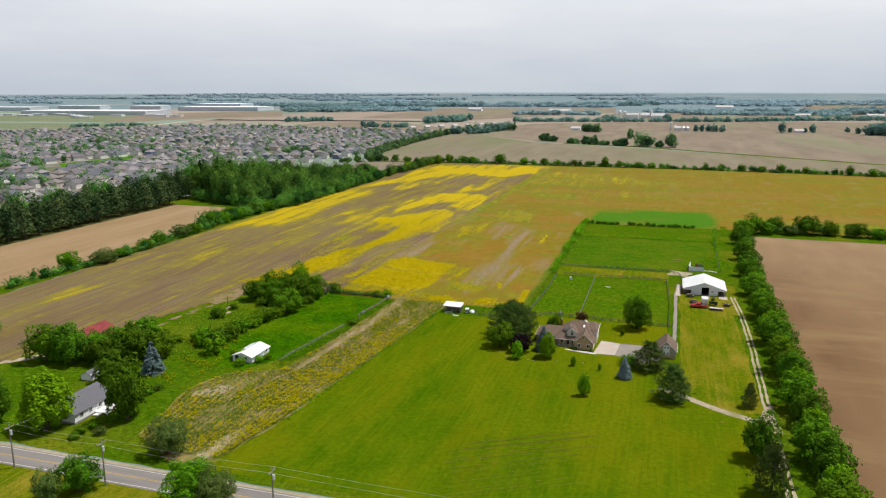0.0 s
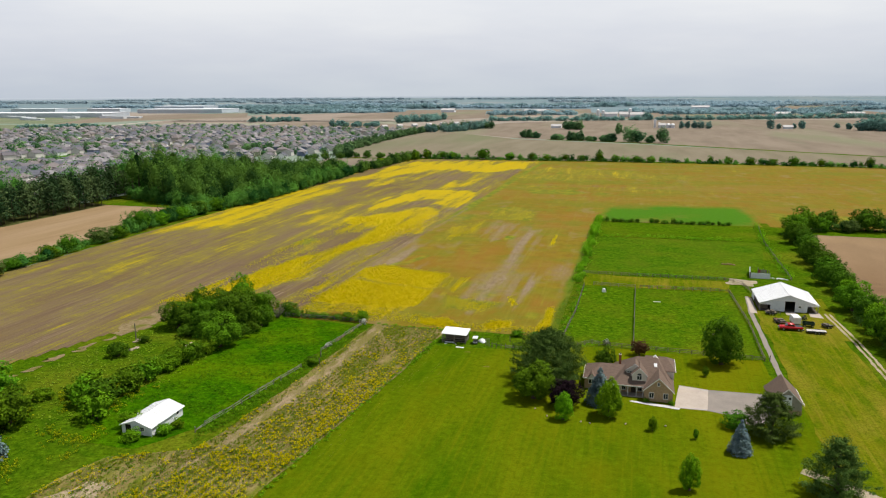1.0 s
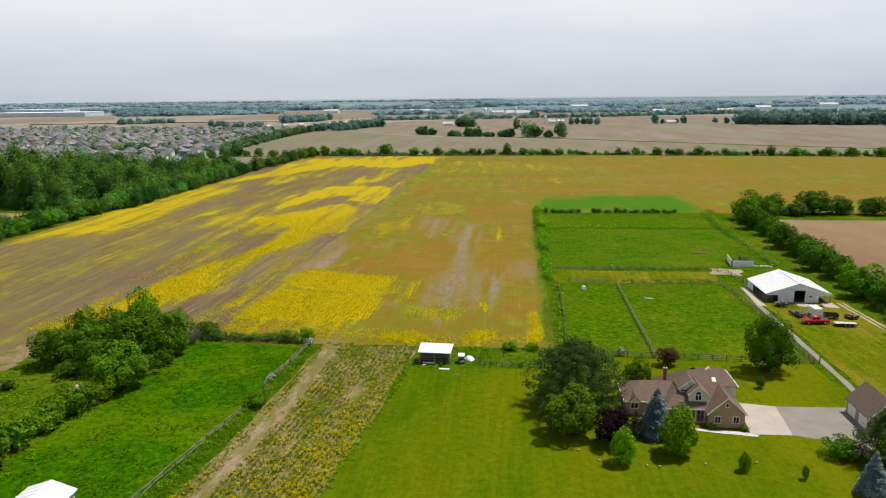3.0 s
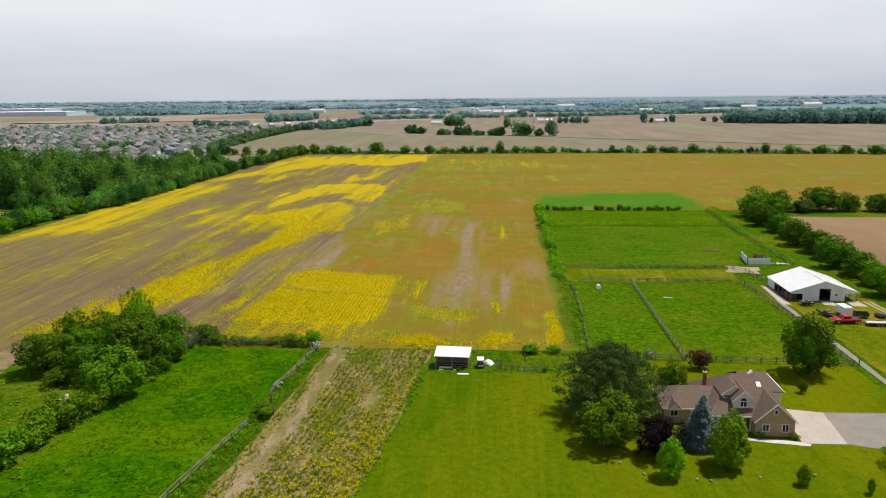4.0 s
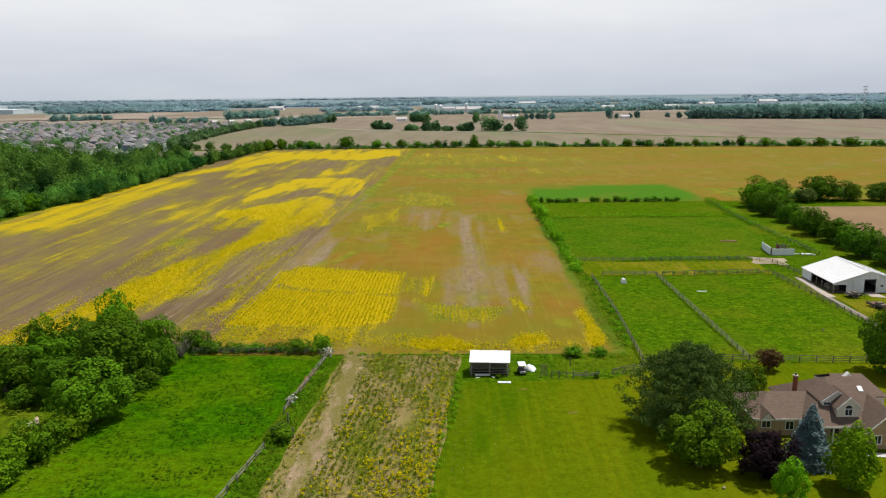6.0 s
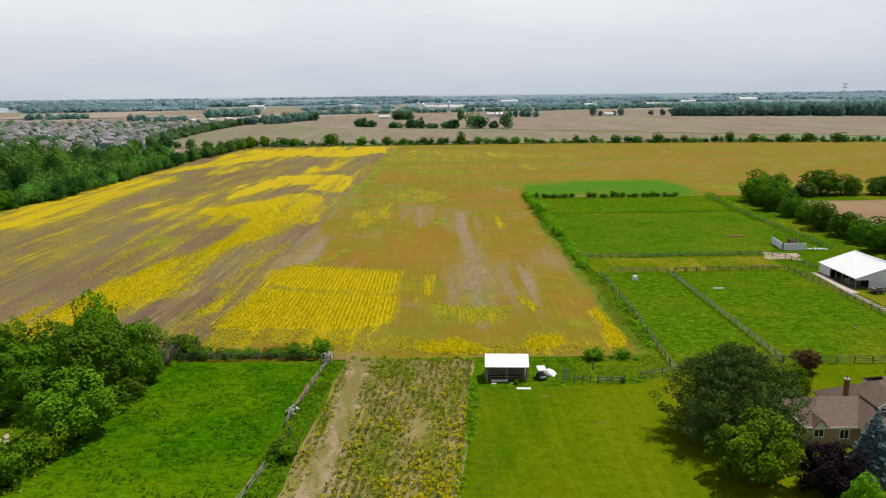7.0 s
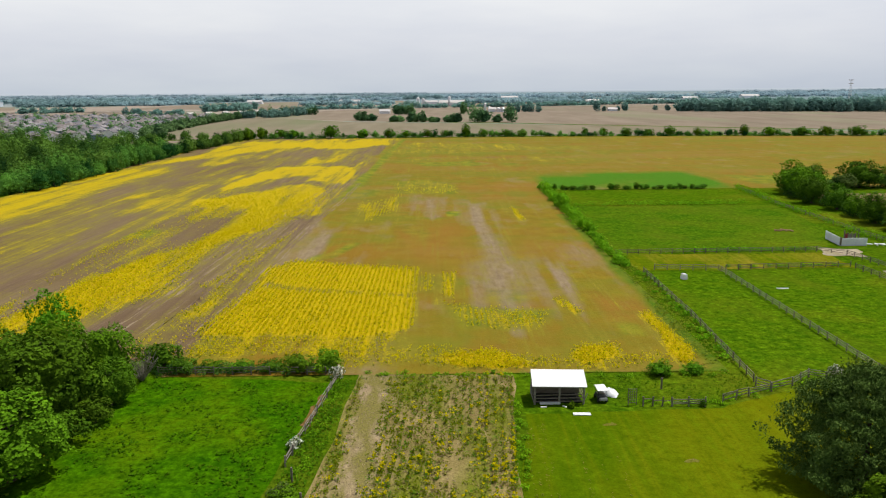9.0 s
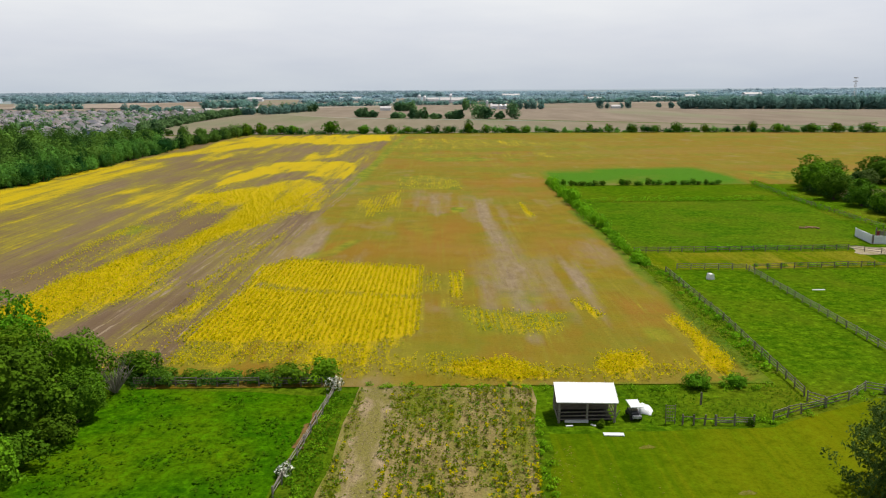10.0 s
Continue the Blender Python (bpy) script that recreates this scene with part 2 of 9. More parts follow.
BARK = plain_mat("bark", (0.085, 0.065, 0.048), 0.95, 0, 0.1, 0.4, 4, 0.5, (3, 3, 0.7))
RED_PAINT = plain_mat("red_car_paint", (0.42, 0.008, 0.012), 0.25, 0, 0.5, 0.1)
BLACK_RUBBER = plain_mat("black_rubber", (0.02, 0.02, 0.02), 0.8)
DARK_METAL = plain_mat("dark_metal", (0.05, 0.05, 0.055), 0.5, 0.3)
CHROME = plain_mat("bright_metal", (0.6, 0.6, 0.62), 0.3, 0.9)
SIENNA = plain_mat("chimney_brick", (0.24, 0.085, 0.05), 0.9, 0, 0.1, 0.3, 8, 0.3)
GALV = plain_mat("galvanised_silo", (0.62, 0.63, 0.66), 0.4, 0.3, 0.4, 0.1)
ROCK = plain_mat("bleached_rock", (0.36, 0.30, 0.22), 0.95, 0, 0.1, 0.3, 3, 0.6)


def glass_mat():
    m, nt, b = mat_base("window_glass", 0.12, 0.3)
    b.inputs["Base Color"].default_value = (0.02, 0.025, 0.03, 1)
    return m


GLASS = glass_mat()
LEAF_MID = leaf_mat("leaf_green", (0.011, 0.048, 0.002), (0.150, 0.316, 0.009), 0.14, 0.9, 0.35, 0.65)
LEAF_WOOD = leaf_mat("wood_leaf", (0.013, 0.060, 0.012), (0.140, 0.310, 0.042), 0.28, 0.5, 0.4, 0.5, True)
LEAF_DARK = leaf_mat("leaf_dark_green", (0.007, 0.031, 0.002), (0.108, 0.232, 0.009), 0.12, 0.9, 0.35, 0.65)
LEAF_BRIGHT = leaf_mat("leaf_bright_green", (0.036, 0.120, 0.002), (0.220, 0.420, 0.008), 0.18, 0.9, 0.4, 0.6)
LEAF_FRESH = leaf_mat("leaf_fresh_green", (0.022, 0.080, 0.002), (0.190, 0.360, 0.009), 0.16, 0.9, 0.4, 0.6)
LEAF_PURPLE = leaf_mat("leaf_purple", (0.007, 0.005, 0.007), (0.026, 0.014, 0.018), 0.08)
LEAF_RUST = leaf_mat("leaf_rust", (0.040, 0.022, 0.010), (0.120, 0.060, 0.028))
NEEDLE = leaf_mat("pine_needles", (0.014, 0.037, 0.006), (0.122, 0.182, 0.036), 0.08, 0.9, 0.4, 0.6)
NEEDLE_ROW = leaf_mat("row_pine_needles", (0.019, 0.048, 0.017), (0.096, 0.144, 0.050), 0.1, 0.4, 0.5, 0.5, True)
NEEDLE_BLUE = leaf_mat("spruce_needles", (0.018, 0.046, 0.045), (0.225, 0.310, 0.315), 0.05)
# Distance haze is painted into these leaves: paler and bluer than real foliage.
LEAF_FAR_HAZED = leaf_mat("far_woodland", (0.155, 0.305, 0.280), (0.235, 0.410, 0.360), 0.4, 0.3, 0.12, 0.5, True)
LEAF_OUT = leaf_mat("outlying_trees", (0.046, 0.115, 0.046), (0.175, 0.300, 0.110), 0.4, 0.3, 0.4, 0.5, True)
# Pale blue leaf colour: the haze before the horizon woods, painted in.
LEAF_HAZED = leaf_mat("remote_woodland", (0.310, 0.400, 0.465), (0.345, 0.435, 0.500), 0.4, 0.9, 0.06)
LEAF_GREY = leaf_mat("leaf_grey_green", (0.034, 0.074, 0.012), (0.130, 0.190, 0.042))
BLOOM = leaf_mat("yellow_bloom", (0.43, 0.345, 0.002), (0.62, 0.52, 0.004), 0.55)
STALK = leaf_mat("weed_green", (0.092, 0.165, 0.003), (0.265, 0.325, 0.011), 0.5)
STRAW = leaf_mat("dry_stalks", (0.18, 0.15, 0.04), (0.36, 0.30, 0.11), 0.35)
PETAL_WHITE = leaf_mat("white_blossom", (0.4, 0.42, 0.34), (0.7, 0.7, 0.62), 0.2)


# ---- building helpers ----
def put(name, me, material, parent=None, m=None, label=""):
    """Links a mesh as one object, under a thing if one is given."""
    if material and not me.materials:
        me.materials.append(material)
    ob = new(name, me)
    if parent:
        ob.parent = parent
    if m is not None:
        ob.matrix_basis = m
    if label:
        ob["label"] = label
    return ob


def part(name, bm, material, parent, label="", smooth=False):
    me = bpy.data.meshes.new(name)
    bmesh.ops.recalc_face_normals(bm, faces=bm.faces)
    if smooth:
        for f in bm.faces:
            f.smooth = True
    bm.to_mesh(me)
    bm.free()
    return put(name, me, material, parent, None, label)


def thing(name, u, v, turn=0.0, label="", category="", group="", z=0.0):
    ob = new(name)
    ob.empty_display_size = 0.2
    ob.matrix_basis = at(u, v, z, turn)
    return tagged(ob, label, category, group)


def np_mesh(name, verts, faces):
    me = bpy.data.meshes.new(name)
    me.from_pydata(np.asarray(verts, dtype=float), [], np.asarray(faces, dtype=int))
    me.update()
    return me


def bm_box(bm, x0, x1, y0, y1, z0, z1, bevel=0.0):
    m = Matrix.Translation(((x0 + x1) / 2, (y0 + y1) / 2, (z0 + z1) / 2)) @ Matrix.Diagonal((x1 - x0, y1 - y0, z1 - z0, 1))
    made = bmesh.ops.create_cube(bm, size=1, matrix=m)
    if bevel:
        edges = list({e for v in made["verts"] for e in v.link_edges})
        bmesh.ops.bevel(bm, geom=edges, offset=bevel, segments=2, affect="EDGES")
    return bm


def box(x0, x1, y0, y1, z0, z1, bevel=0.0):
    return bm_box(bmesh.new(), x0, x1, y0, y1, z0, z1, bevel)


def bm_rod(bm, a, b, r, r2=None, n=8):
    """A round bar from a to b."""
    a, b = Vector(a), Vector(b)
    m = Matrix.Translation((a + b) / 2) @ (b - a).to_track_quat("Z", "Y").to_matrix().to_4x4()
    bmesh.ops.create_cone(bm, cap_ends=True, segments=n, radius1=r, radius2=r if r2 is None else r2, depth=(b - a).length, matrix=m)
    return bm


def rod(a, b, r, r2=None, n=8):
    return bm_rod(bmesh.new(), a, b, r, r2, n)


def bm_plate(bm, pts, thick):
    """A flat plate with these corners, thickened downwards."""
    top = [bm.verts.new(p) for p in pts]
    low = [bm.verts.new((p[0], p[1], p[2] - thick)) for p in pts]
    bm.faces.new(top)
    bm.faces.new(low[::-1])
    for i in range(len(pts)):
        j = (i + 1) % len(pts)
        bm.faces.new((top[i], low[i], low[j], top[j]))
    return bm


def plate(pts, thick=0.06):
    return bm_plate(bmesh.new(), pts, thick)


def bm_prism(bm, profile, axis, a, b):
    """A closed profile pushed along an axis: points (across, height), axis 'x' or 'y'."""
    def place(p, d):
        return (d, p[0], p[1]) if axis == "x" else (p[0], d, p[1])
    one = [bm.verts.new(place(p, a)) for p in profile]
    two = [bm.verts.new(place(p, b)) for p in profile]
    bm.faces.new(one)
    bm.faces.new(two[::-1])
    for i in range(len(profile)):
        j = (i + 1) % len(profile)
        bm.faces.new((one[i], two[i], two[j], one[j]))
    return bm


def prism(profile, axis, a, b):
    return bm_prism(bmesh.new(), profile, axis, a, b)


# ---- ground ----
def ragged(pts, step=1.6, jitter=0.16, seed=1):
    rng = random.Random(seed)
    out = []
    for i, a in enumerate(pts):
        b = pts[(i + 1) % len(pts)]
        n = max(1, int(math.hypot(b[0] - a[0], b[1] - a[1]) / step))
        n = min(n, 150)
        for k in range(n):
            f = k / n
            out.append((a[0] + (b[0] - a[0]) * f + rng.uniform(-jitter, jitter), a[1] + (b[1] - a[1]) * f + rng.uniform(-jitter, jitter)))
    return out


def sheet(name, pts, z, material, label, jitter=0.16, step=1.6):
    bm = bmesh.new()
    bm.faces.new([bm.verts.new((x, y, z)) for x, y in ragged(pts, step, jitter, len(name))])
    bmesh.ops.triangulate(bm, faces=bm.faces)
    for f in bm.faces:
        f.normal_update()
        if f.normal.z < 0:
            f.normal_flip()
    me = bpy.data.meshes.new(name)
    bm.to_mesh(me)
    bm.free()
    ob = put(name, me, material)
    ob.matrix_basis = FRAME
    return tagged(ob, label, "ground", "", "structure")


def farmland_mat():
    """Distant farmland: long plots of tilled soil, stubble and green, in tones muted by painted haze."""
    m, nt, b = mat_base("distant_farmland", 0.95, 0.05)
    v = coords(nt, (1 / 190, 1 / 330, 0))
    vo = nt.nodes.new("ShaderNodeTexVoronoi")
    vo.distance = "CHEBYCHEV"
    vo.inputs["Scale"].default_value = 1.0
    vo.inputs["Randomness"].default_value = 0.7
    nt.links.new(v, vo.inputs["Vector"])
    sep = nt.nodes.new("ShaderNodeSeparateColor")
    nt.links.new(vo.outputs["Color"], sep.inputs["Color"])
    r = nt.nodes.new("ShaderNodeValToRGB")
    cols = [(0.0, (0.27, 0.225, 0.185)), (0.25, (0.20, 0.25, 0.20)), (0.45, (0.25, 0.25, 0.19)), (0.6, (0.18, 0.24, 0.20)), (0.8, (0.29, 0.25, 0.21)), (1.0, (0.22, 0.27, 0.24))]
    r.color_ramp.elements[0].color = (*cols[0][1], 1)
    r.color_ramp.elements[1].color = (*cols[-1][1], 1)
    for p, c in cols[1:-1]:
        el = r.color_ramp.elements.new(p)
        el.color = (*c, 1)
    r.color_ramp.interpolation = "CONSTANT"
    nt.links.new(sep.outputs[0], r.inputs["Fac"])
    f = noise_tex(nt, coords(nt, (1, 0.3, 1)), 0.03, 5)
    c = blend(nt, span(nt, f, 0.35, 0.7), r.outputs["Color"], blend(nt, 0.82, (0, 0, 0), r.outputs["Color"]))
    nt.links.new(c, b.inputs["Base Color"])
    return m


def ground_sheet():
    """One sheet to the horizon, in finer squares near the yards."""
    cut = lambda lo, hi: np.array([lo, lo * 0.5, lo * 0.25] + list(np.linspace(-600, 900, 61)) + [hi * 0.3, hi * 0.5, hi * 0.75, hi])
    gu, gv = np.meshgrid(cut(-4200, 4200), cut(-2400, 4600))
    idx = np.arange(gu.size).reshape(gu.shape)
    faces = np.stack([idx[:-1, :-1], idx[:-1, 1:], idx[1:, 1:], idx[1:, :-1]], -1).reshape(-1, 4)
    return np_mesh("ground", np.stack([gu.ravel(), gv.ravel(), np.full(gu.size, -0.06)], 1), faces)


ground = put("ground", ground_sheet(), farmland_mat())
ground.matrix_basis = FRAME
tagged(ground, "flat open farmland with tilled and green plots", "ground", "", "structure")

sheet("grass_verge", [(-200, -140), (160, -140), (160, -60.0), (-200, -60.0)], -0.02, OCHRE, "mown grass verge across the road", 0.1, 8)
sheet("grass_base", [(-72, -56.6), (36.8, -56.6), (37.6, 40), (38.4, 66), (33, 97), (-2, 97), (-2, 1), (-30, 3), (-45, 0), (-49, -15), (-52, -25), (-62, -41)], -0.035, ROUGH, "rough grass between fields and yards")
sheet("lawn", [(-16.7, -55.6), (-14.8, -45), (-13.9, -34), (-12.3, -20), (-10.7, -7.0), (-5.6, -6.9), (-1.0, -6.6), (2.5, -5.0), (5, -3.9), (21, -4.2), (21.4, -11), (29.8, -31), (29.8, -56)], -0.02, LAWN, "broad mown green lawn")
sheet("side_lawn", [(22.6, -28), (22.8, 5), (30.2, 5), (30.6, -30), (27, -31)], -0.015, OCHRE, "yellowish mown grass before the barn")
sheet("barn_yard", [(22.6, 4.6), (22.8, 20), (31.5, 21), (31, 4.2)], -0.010, OCHRE, "worn dry grass of the barn yard")
sheet("pasture", [(-20.6, -3.0), (-22.9, -29.3), (-26, -34.5), (-31, -34.5), (-33.2, -30), (-32.8, -22), (-31.5, -12), (-30.6, -2)], -0.015, PASTURE, "lush green fenced pasture")
sheet("paddock_small", [(2.4, -3.4), (9.0, -3.4), (9.0, 20.4), (2.5, 20.4)], -0.015, PADDOCK, "green grazed paddock with tufts")
sheet("paddock_large", [(9.0, -4.0), (21.2, -4.0), (20.6, 20.8), (9.0, 20.4)], -0.012, PADDOCK, "green grazed paddock beside the house yard")
sheet("shelter_verge", [(-11.1, -2.2), (0.8, -2.2), (0.9, 22), (2.3, 22), (2.3, -3.6), (-1, -6.8), (-10.6, -7.2), (-11.5, -7.2)], -0.017, PADDOCK, "lush grass between the shelter and the paddocks", 0.12)
sheet("paddock_lane", [(2.3, 21.0), (21, 21.4), (21.2, 27.2), (2.0, 27.2)], -0.015, OCHRE, "dry grassy lane between two paddocks")
sheet("paddock_middle", [(1.8, 27.8), (22, 28), (27.6, 40), (29.4, 56.5), (2.0, 56.5)], -0.012, OLD_PASTURE, "large green paddock")
sheet("paddock_far", [(2.0, 57.0), (29.6, 57.2), (31, 72.5), (2.2, 72.2)], -0.015, PADDOCK, "green paddock with weedy fence lines")
sheet("hedge_grass", [(-80.5, -46), (-80, 80), (-80, 205), (-104, 207), (-100, 150), (-118, 130), (-119, 69), (-96, 68.6), (-86, 30), (-86, -60)], -0.034, ROUGH, "rough grass under the hedge and wood")
sheet("hedge_grass", [(31, 66), (31.4, 80), (33, 86), (37, 80), (60, 78), (160, 74), (160, 61), (38, 66.2), (36.5, 40), (30, 40)], -0.030, ROUGH, "rough grass under the cross hedge")
sheet("hedge_grass", [(-80, 202), (-28, 202.5), (24, 202.5), (70, 198), (152, 189), (152, 195), (70, 204), (24, 208), (-80, 208)], -0.028, ROUGH, "rough grass under the far hedge")
sheet("brown_field", [(36.1, -57.0), (160, -57.0), (160, 62), (37.6, 66.3), (36.3, 30)], -0.012, BROWN, "bare tilled brown field")
sheet("tan_field", [(-86, -60), (-84, 0), (-85, 30), (-95, 69), (-111.5, 69.5), (-111, -60)], -0.012, TAN, "bare tilled tan field")
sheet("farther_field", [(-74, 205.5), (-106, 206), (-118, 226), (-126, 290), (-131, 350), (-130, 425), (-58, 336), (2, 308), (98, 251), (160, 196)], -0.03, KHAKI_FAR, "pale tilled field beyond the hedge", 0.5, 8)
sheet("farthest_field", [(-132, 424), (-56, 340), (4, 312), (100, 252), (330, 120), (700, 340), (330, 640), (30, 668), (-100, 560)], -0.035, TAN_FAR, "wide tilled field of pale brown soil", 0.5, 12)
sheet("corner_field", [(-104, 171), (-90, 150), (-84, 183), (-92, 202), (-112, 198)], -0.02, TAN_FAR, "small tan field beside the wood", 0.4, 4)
sheet("subdivision_ground", [(-135, 420), (-146, 225), (-160, 150), (-122, 66), (-122, -40), (-460, 40), (-480, 330), (-300, 470)], -0.03, ground_mat("street_and_yards", (0.105, 0.125, 0.060), (0.175, 0.165, 0.130), (0.24, 0.225, 0.21), 0.05, 0.12, 1.0), "streets and yards of a housing estate", 1, 10)

# the road along the near side, with its painted lines
sheet("road", [(-200, -60.0), (160, -60.0), (160, -57.3), (-200, -57.3)], 0.0, ASPHALT, "two-lane asphalt country road", 0.01, 10)
for k, (vv, wd, mt, nm) in enumerate(((-57.52, 0.055, LINE_WHITE, "white"), (-59.78, 0.055, LINE_WHITE, "white"), (-58.70, 0.04, LINE_YELLOW, "yellow"), (-58.58, 0.04, LINE_YELLOW, "yellow"))):
    sheet("road_line", [(-199, vv), (159, vv), (159, vv + wd), (-199, vv + wd)], 0.005, mt, nm + " painted line along the road", 0.0, 400)
sheet("road_shoulder", [(-200, -57.3), (-200, -56.9), (160, -56.9), (160, -57.3)], -0.004, GRAVEL, "pale gravel shoulder of the road", 0.06, 2.5)

# gravel drive in two ruts, the yard lane and the concrete
for off in (-0.26, 0.26):
    sheet("gravel_rut", [(30.9 + off - 0.13, -57), (31.0 + off - 0.13, -30), (31.3 + off - 0.13, -10), (31.2 + off - 0.13, 3), (30.6 + off - 0.13, 14),
                         (30.6 + off + 0.13, 14), (31.2 + off + 0.13, 3), (31.3 + off + 0.13, -10), (31.0 + off + 0.13, -30), (30.9 + off + 0.13, -57)], -0.004, GRAVEL, "pale gravel wheel rut of the farm drive", 0.06, 0.8)
sheet("house_drive", [(20.2, -26.5), (23.4, -28.9), (26.4, -31.0), (30.6, -33.3), (30.7, -32.0), (26.3, -29.8), (23.6, -27.8), (20.6, -25.6)], -0.003, GRAVEL, "pale gravel drive curving to the house", 0.05, 1)
sheet("drive_junction", [(29.3, -32.6), (30.2, -30.6), (31.0, -28.0), (31.6, -27.8), (31.7, -34.5), (30.6, -34.2)], -0.0025, GRAVEL, "wide gravel junction of the two drives", 0.12, 0.7)
sheet("yard_lane", [(21.7, -10.4), (22.2, -10.2), (22.4, 3.3), (22.4, 12.4), (22.8, 20), (22.4, 20), (21.9, 12.4), (21.9, 3.3)], -0.003, OLD_CONCRETE, "grey concrete lane beside the paddock fence", 0.04, 1)
sheet("house_apron", [(13.0, -12.4), (15.4, -12.9), (15.0, -17.4), (12.4, -17.4)], 0.004, CONCRETE, "pale concrete apron beside the house", 0.02, 1)
sheet("driveway", [(15.4, -12.9), (21.4, -12.7), (21.6, -10.3), (22.2, -10.4), (22.0, -13.5), (20.0, -17.9), (18, -20), (17, -18), (15.0, -17.4)], 0.0, OLD_CONCRETE, "grey worn driveway between house and garage", 0.03, 1)
sheet("bare_patch", [(20.8, 26.0), (24.2, 25.4), (24.8, 28.5), (21.5, 29.2)], -0.004, GRAVEL, "worn bare soil at the gate", 0.3, 0.8)


# ---- the weedy field: bloom, dry growth and green are mapped over its sheet ----
def soft_patch(u, v, corners, eu=1.0, ev=3.0):
    """How far each place lies inside a patch, with soft edges of eu across the rows and ev along them."""
    x, y = u / eu, v / ev
    c = [(a / eu, b / ev) for a, b in corners]
    best = np.full(len(x), 1e9)
    inside = np.zeros(len(x), dtype=bool)
    for (ax, ay), (bx, by) in zip(c, c[1:] + c[:1]):
        dx, dy = bx - ax, by - ay
        k = np.clip(((x - ax) * dx + (y - ay) * dy) / (dx * dx + dy * dy + 1e-9), 0, 1)
        best = np.minimum(best, np.hypot(x - ax - k * dx, y - ay - k * dy))
        if abs(dy) > 1e-9:
            inside ^= ((ay > y) != (by > y)) & (x < dx * (y - ay) / dy + ax)
    return np.clip(0.5 + np.where(inside, best, -best), 0, 1)


def streak(us, vs, su, sv, seed, octaves=4):
    return np.array([noise.fractal(Vector((a * su + seed * 7.3, b * sv - seed * 3.1, seed)), 1.0, 2.0, octaves) for a, b in zip(us, vs)])


# patches of the weedy field: their corners, how strong they are, and the softness of their edges
BLOOM_BANDS = [
    ([(-47, 2), (-40, 3), (-37.4, 11), (-37.4, 18), (-38, 27), (-35.4, 40), (-32, 49), (-34.6, 56), (-39.4, 47.5), (-41, 33), (-43, 22), (-46, 12)], 1.12, 2.5, 6),
    ([(-47.4, 71.9), (-34.3, 79.8), (-30.9, 74.1), (-30.4, 55), (-34.2, 46.5), (-39.6, 46.5), (-43, 58)], 1.1, 2.5, 5),
    ([(-50.8, 87), (-48.9, 109), (-42, 114), (-30.3, 111), (-30, 88), (-34.8, 82), (-38.4, 83), (-38.5, 93), (-44.5, 89), (-46.3, 81)], 1.1, 2.5, 6),
    ([(-79, 40), (-79.5, 71), (-79, 101), (-73, 115), (-67, 104), (-68.5, 83), (-66.5, 62), (-67, 50), (-73, 44)], 0.95, 6.0, 14),
]
BLOOM_FAR = [
    ([(-77, 116), (-73, 192), (-28.4, 202), (-27, 171), (-38, 160), (-54.7, 170), (-62, 150), (-66, 133)], 1.0, 4.0, 8),
    ([(-70, 130), (-58, 145), (-54, 133), (-59.5, 119), (-64, 110)], 0.62, 4.0, 6),
    ([(-47, 136), (-33.6, 132), (-35, 117), (-44, 122)], 0.62, 4.0, 6),
    ([(-63, 73), (-56, 85), (-51, 90), (-50, 69), (-50, 53), (-54, 50)], 0.58, 4.0, 8),
    ([(-47, 50), (-44, 63), (-42, 65), (-40, 51), (-44, 43)], 0.55, 2.0, 6),
    ([(-62, 37), (-55, 40), (-53, 32), (-58, 28)], 0.40, 3.0, 6),
    ([(-73, -20), (-74, -8), (-68, -4), (-66, -14), (-68, -21)], 0.42, 4.0, 7),
]
BLOOM_NEAR = [
    ([(-29.6, 23), (-28, 25.4), (-16.8, 21.6), (-16.5, 5.8), (-19.7, 4.2), (-30.2, 5.2), (-29.5, 17)], 1.15, 0.5, 1.2),
    ([(-16.4, 20), (-15.3, 20), (-15.3, 15), (-16.4, 15)], 0.62, 0.4, 1.5),
    ([(-14.5, 20.5), (-13.2, 21), (-13.6, 13), (-14.4, 13.5)], 0.66, 0.4, 1.5),
    ([(-33.7, 16.5), (-32, 22), (-32.3, 18), (-33, 16)], 0.7, 0.8, 3),
    ([(-32.8, 24), (-31, 43), (-30.4, 35), (-31.4, 23)], 0.52, 0.8, 5),
    ([(-32.8, 9), (-30.8, 15.5), (-30.8, 9.5), (-32, 8)], 0.62, 0.8, 3),
    ([(-25.4, 60), (-20.5, 68), (-20.2, 54), (-23.3, 46)], 0.56, 1.5, 5),
]
BLOOM_EDGE = [
    ([(-15, 12.5), (-11.6, 11), (-6.6, 10), (-8.4, 5.6), (-13, 6.0)], 0.40, 2.0, 2.5),
    ([(-14.6, 0.5), (-12.2, 1.9), (-11, 1.2), (-9.3, -0.7), (-11.8, -1.3), (-14, -0.9)], 1.15, 0.8, 0.8),
    ([(-7.4, 0.7), (-6.2, 2.9), (-4.3, 2.7), (-4.4, 0.9), (-6.3, -0.2)], 1.1, 0.8, 0.8),
    ([(-1.0, 8), (0.0, 8.5), (0.3, 0.5), (-0.9, -1.6), (-1.5, 0.5), (-0.9, 4)], 1.1, 0.5, 1.2),
]
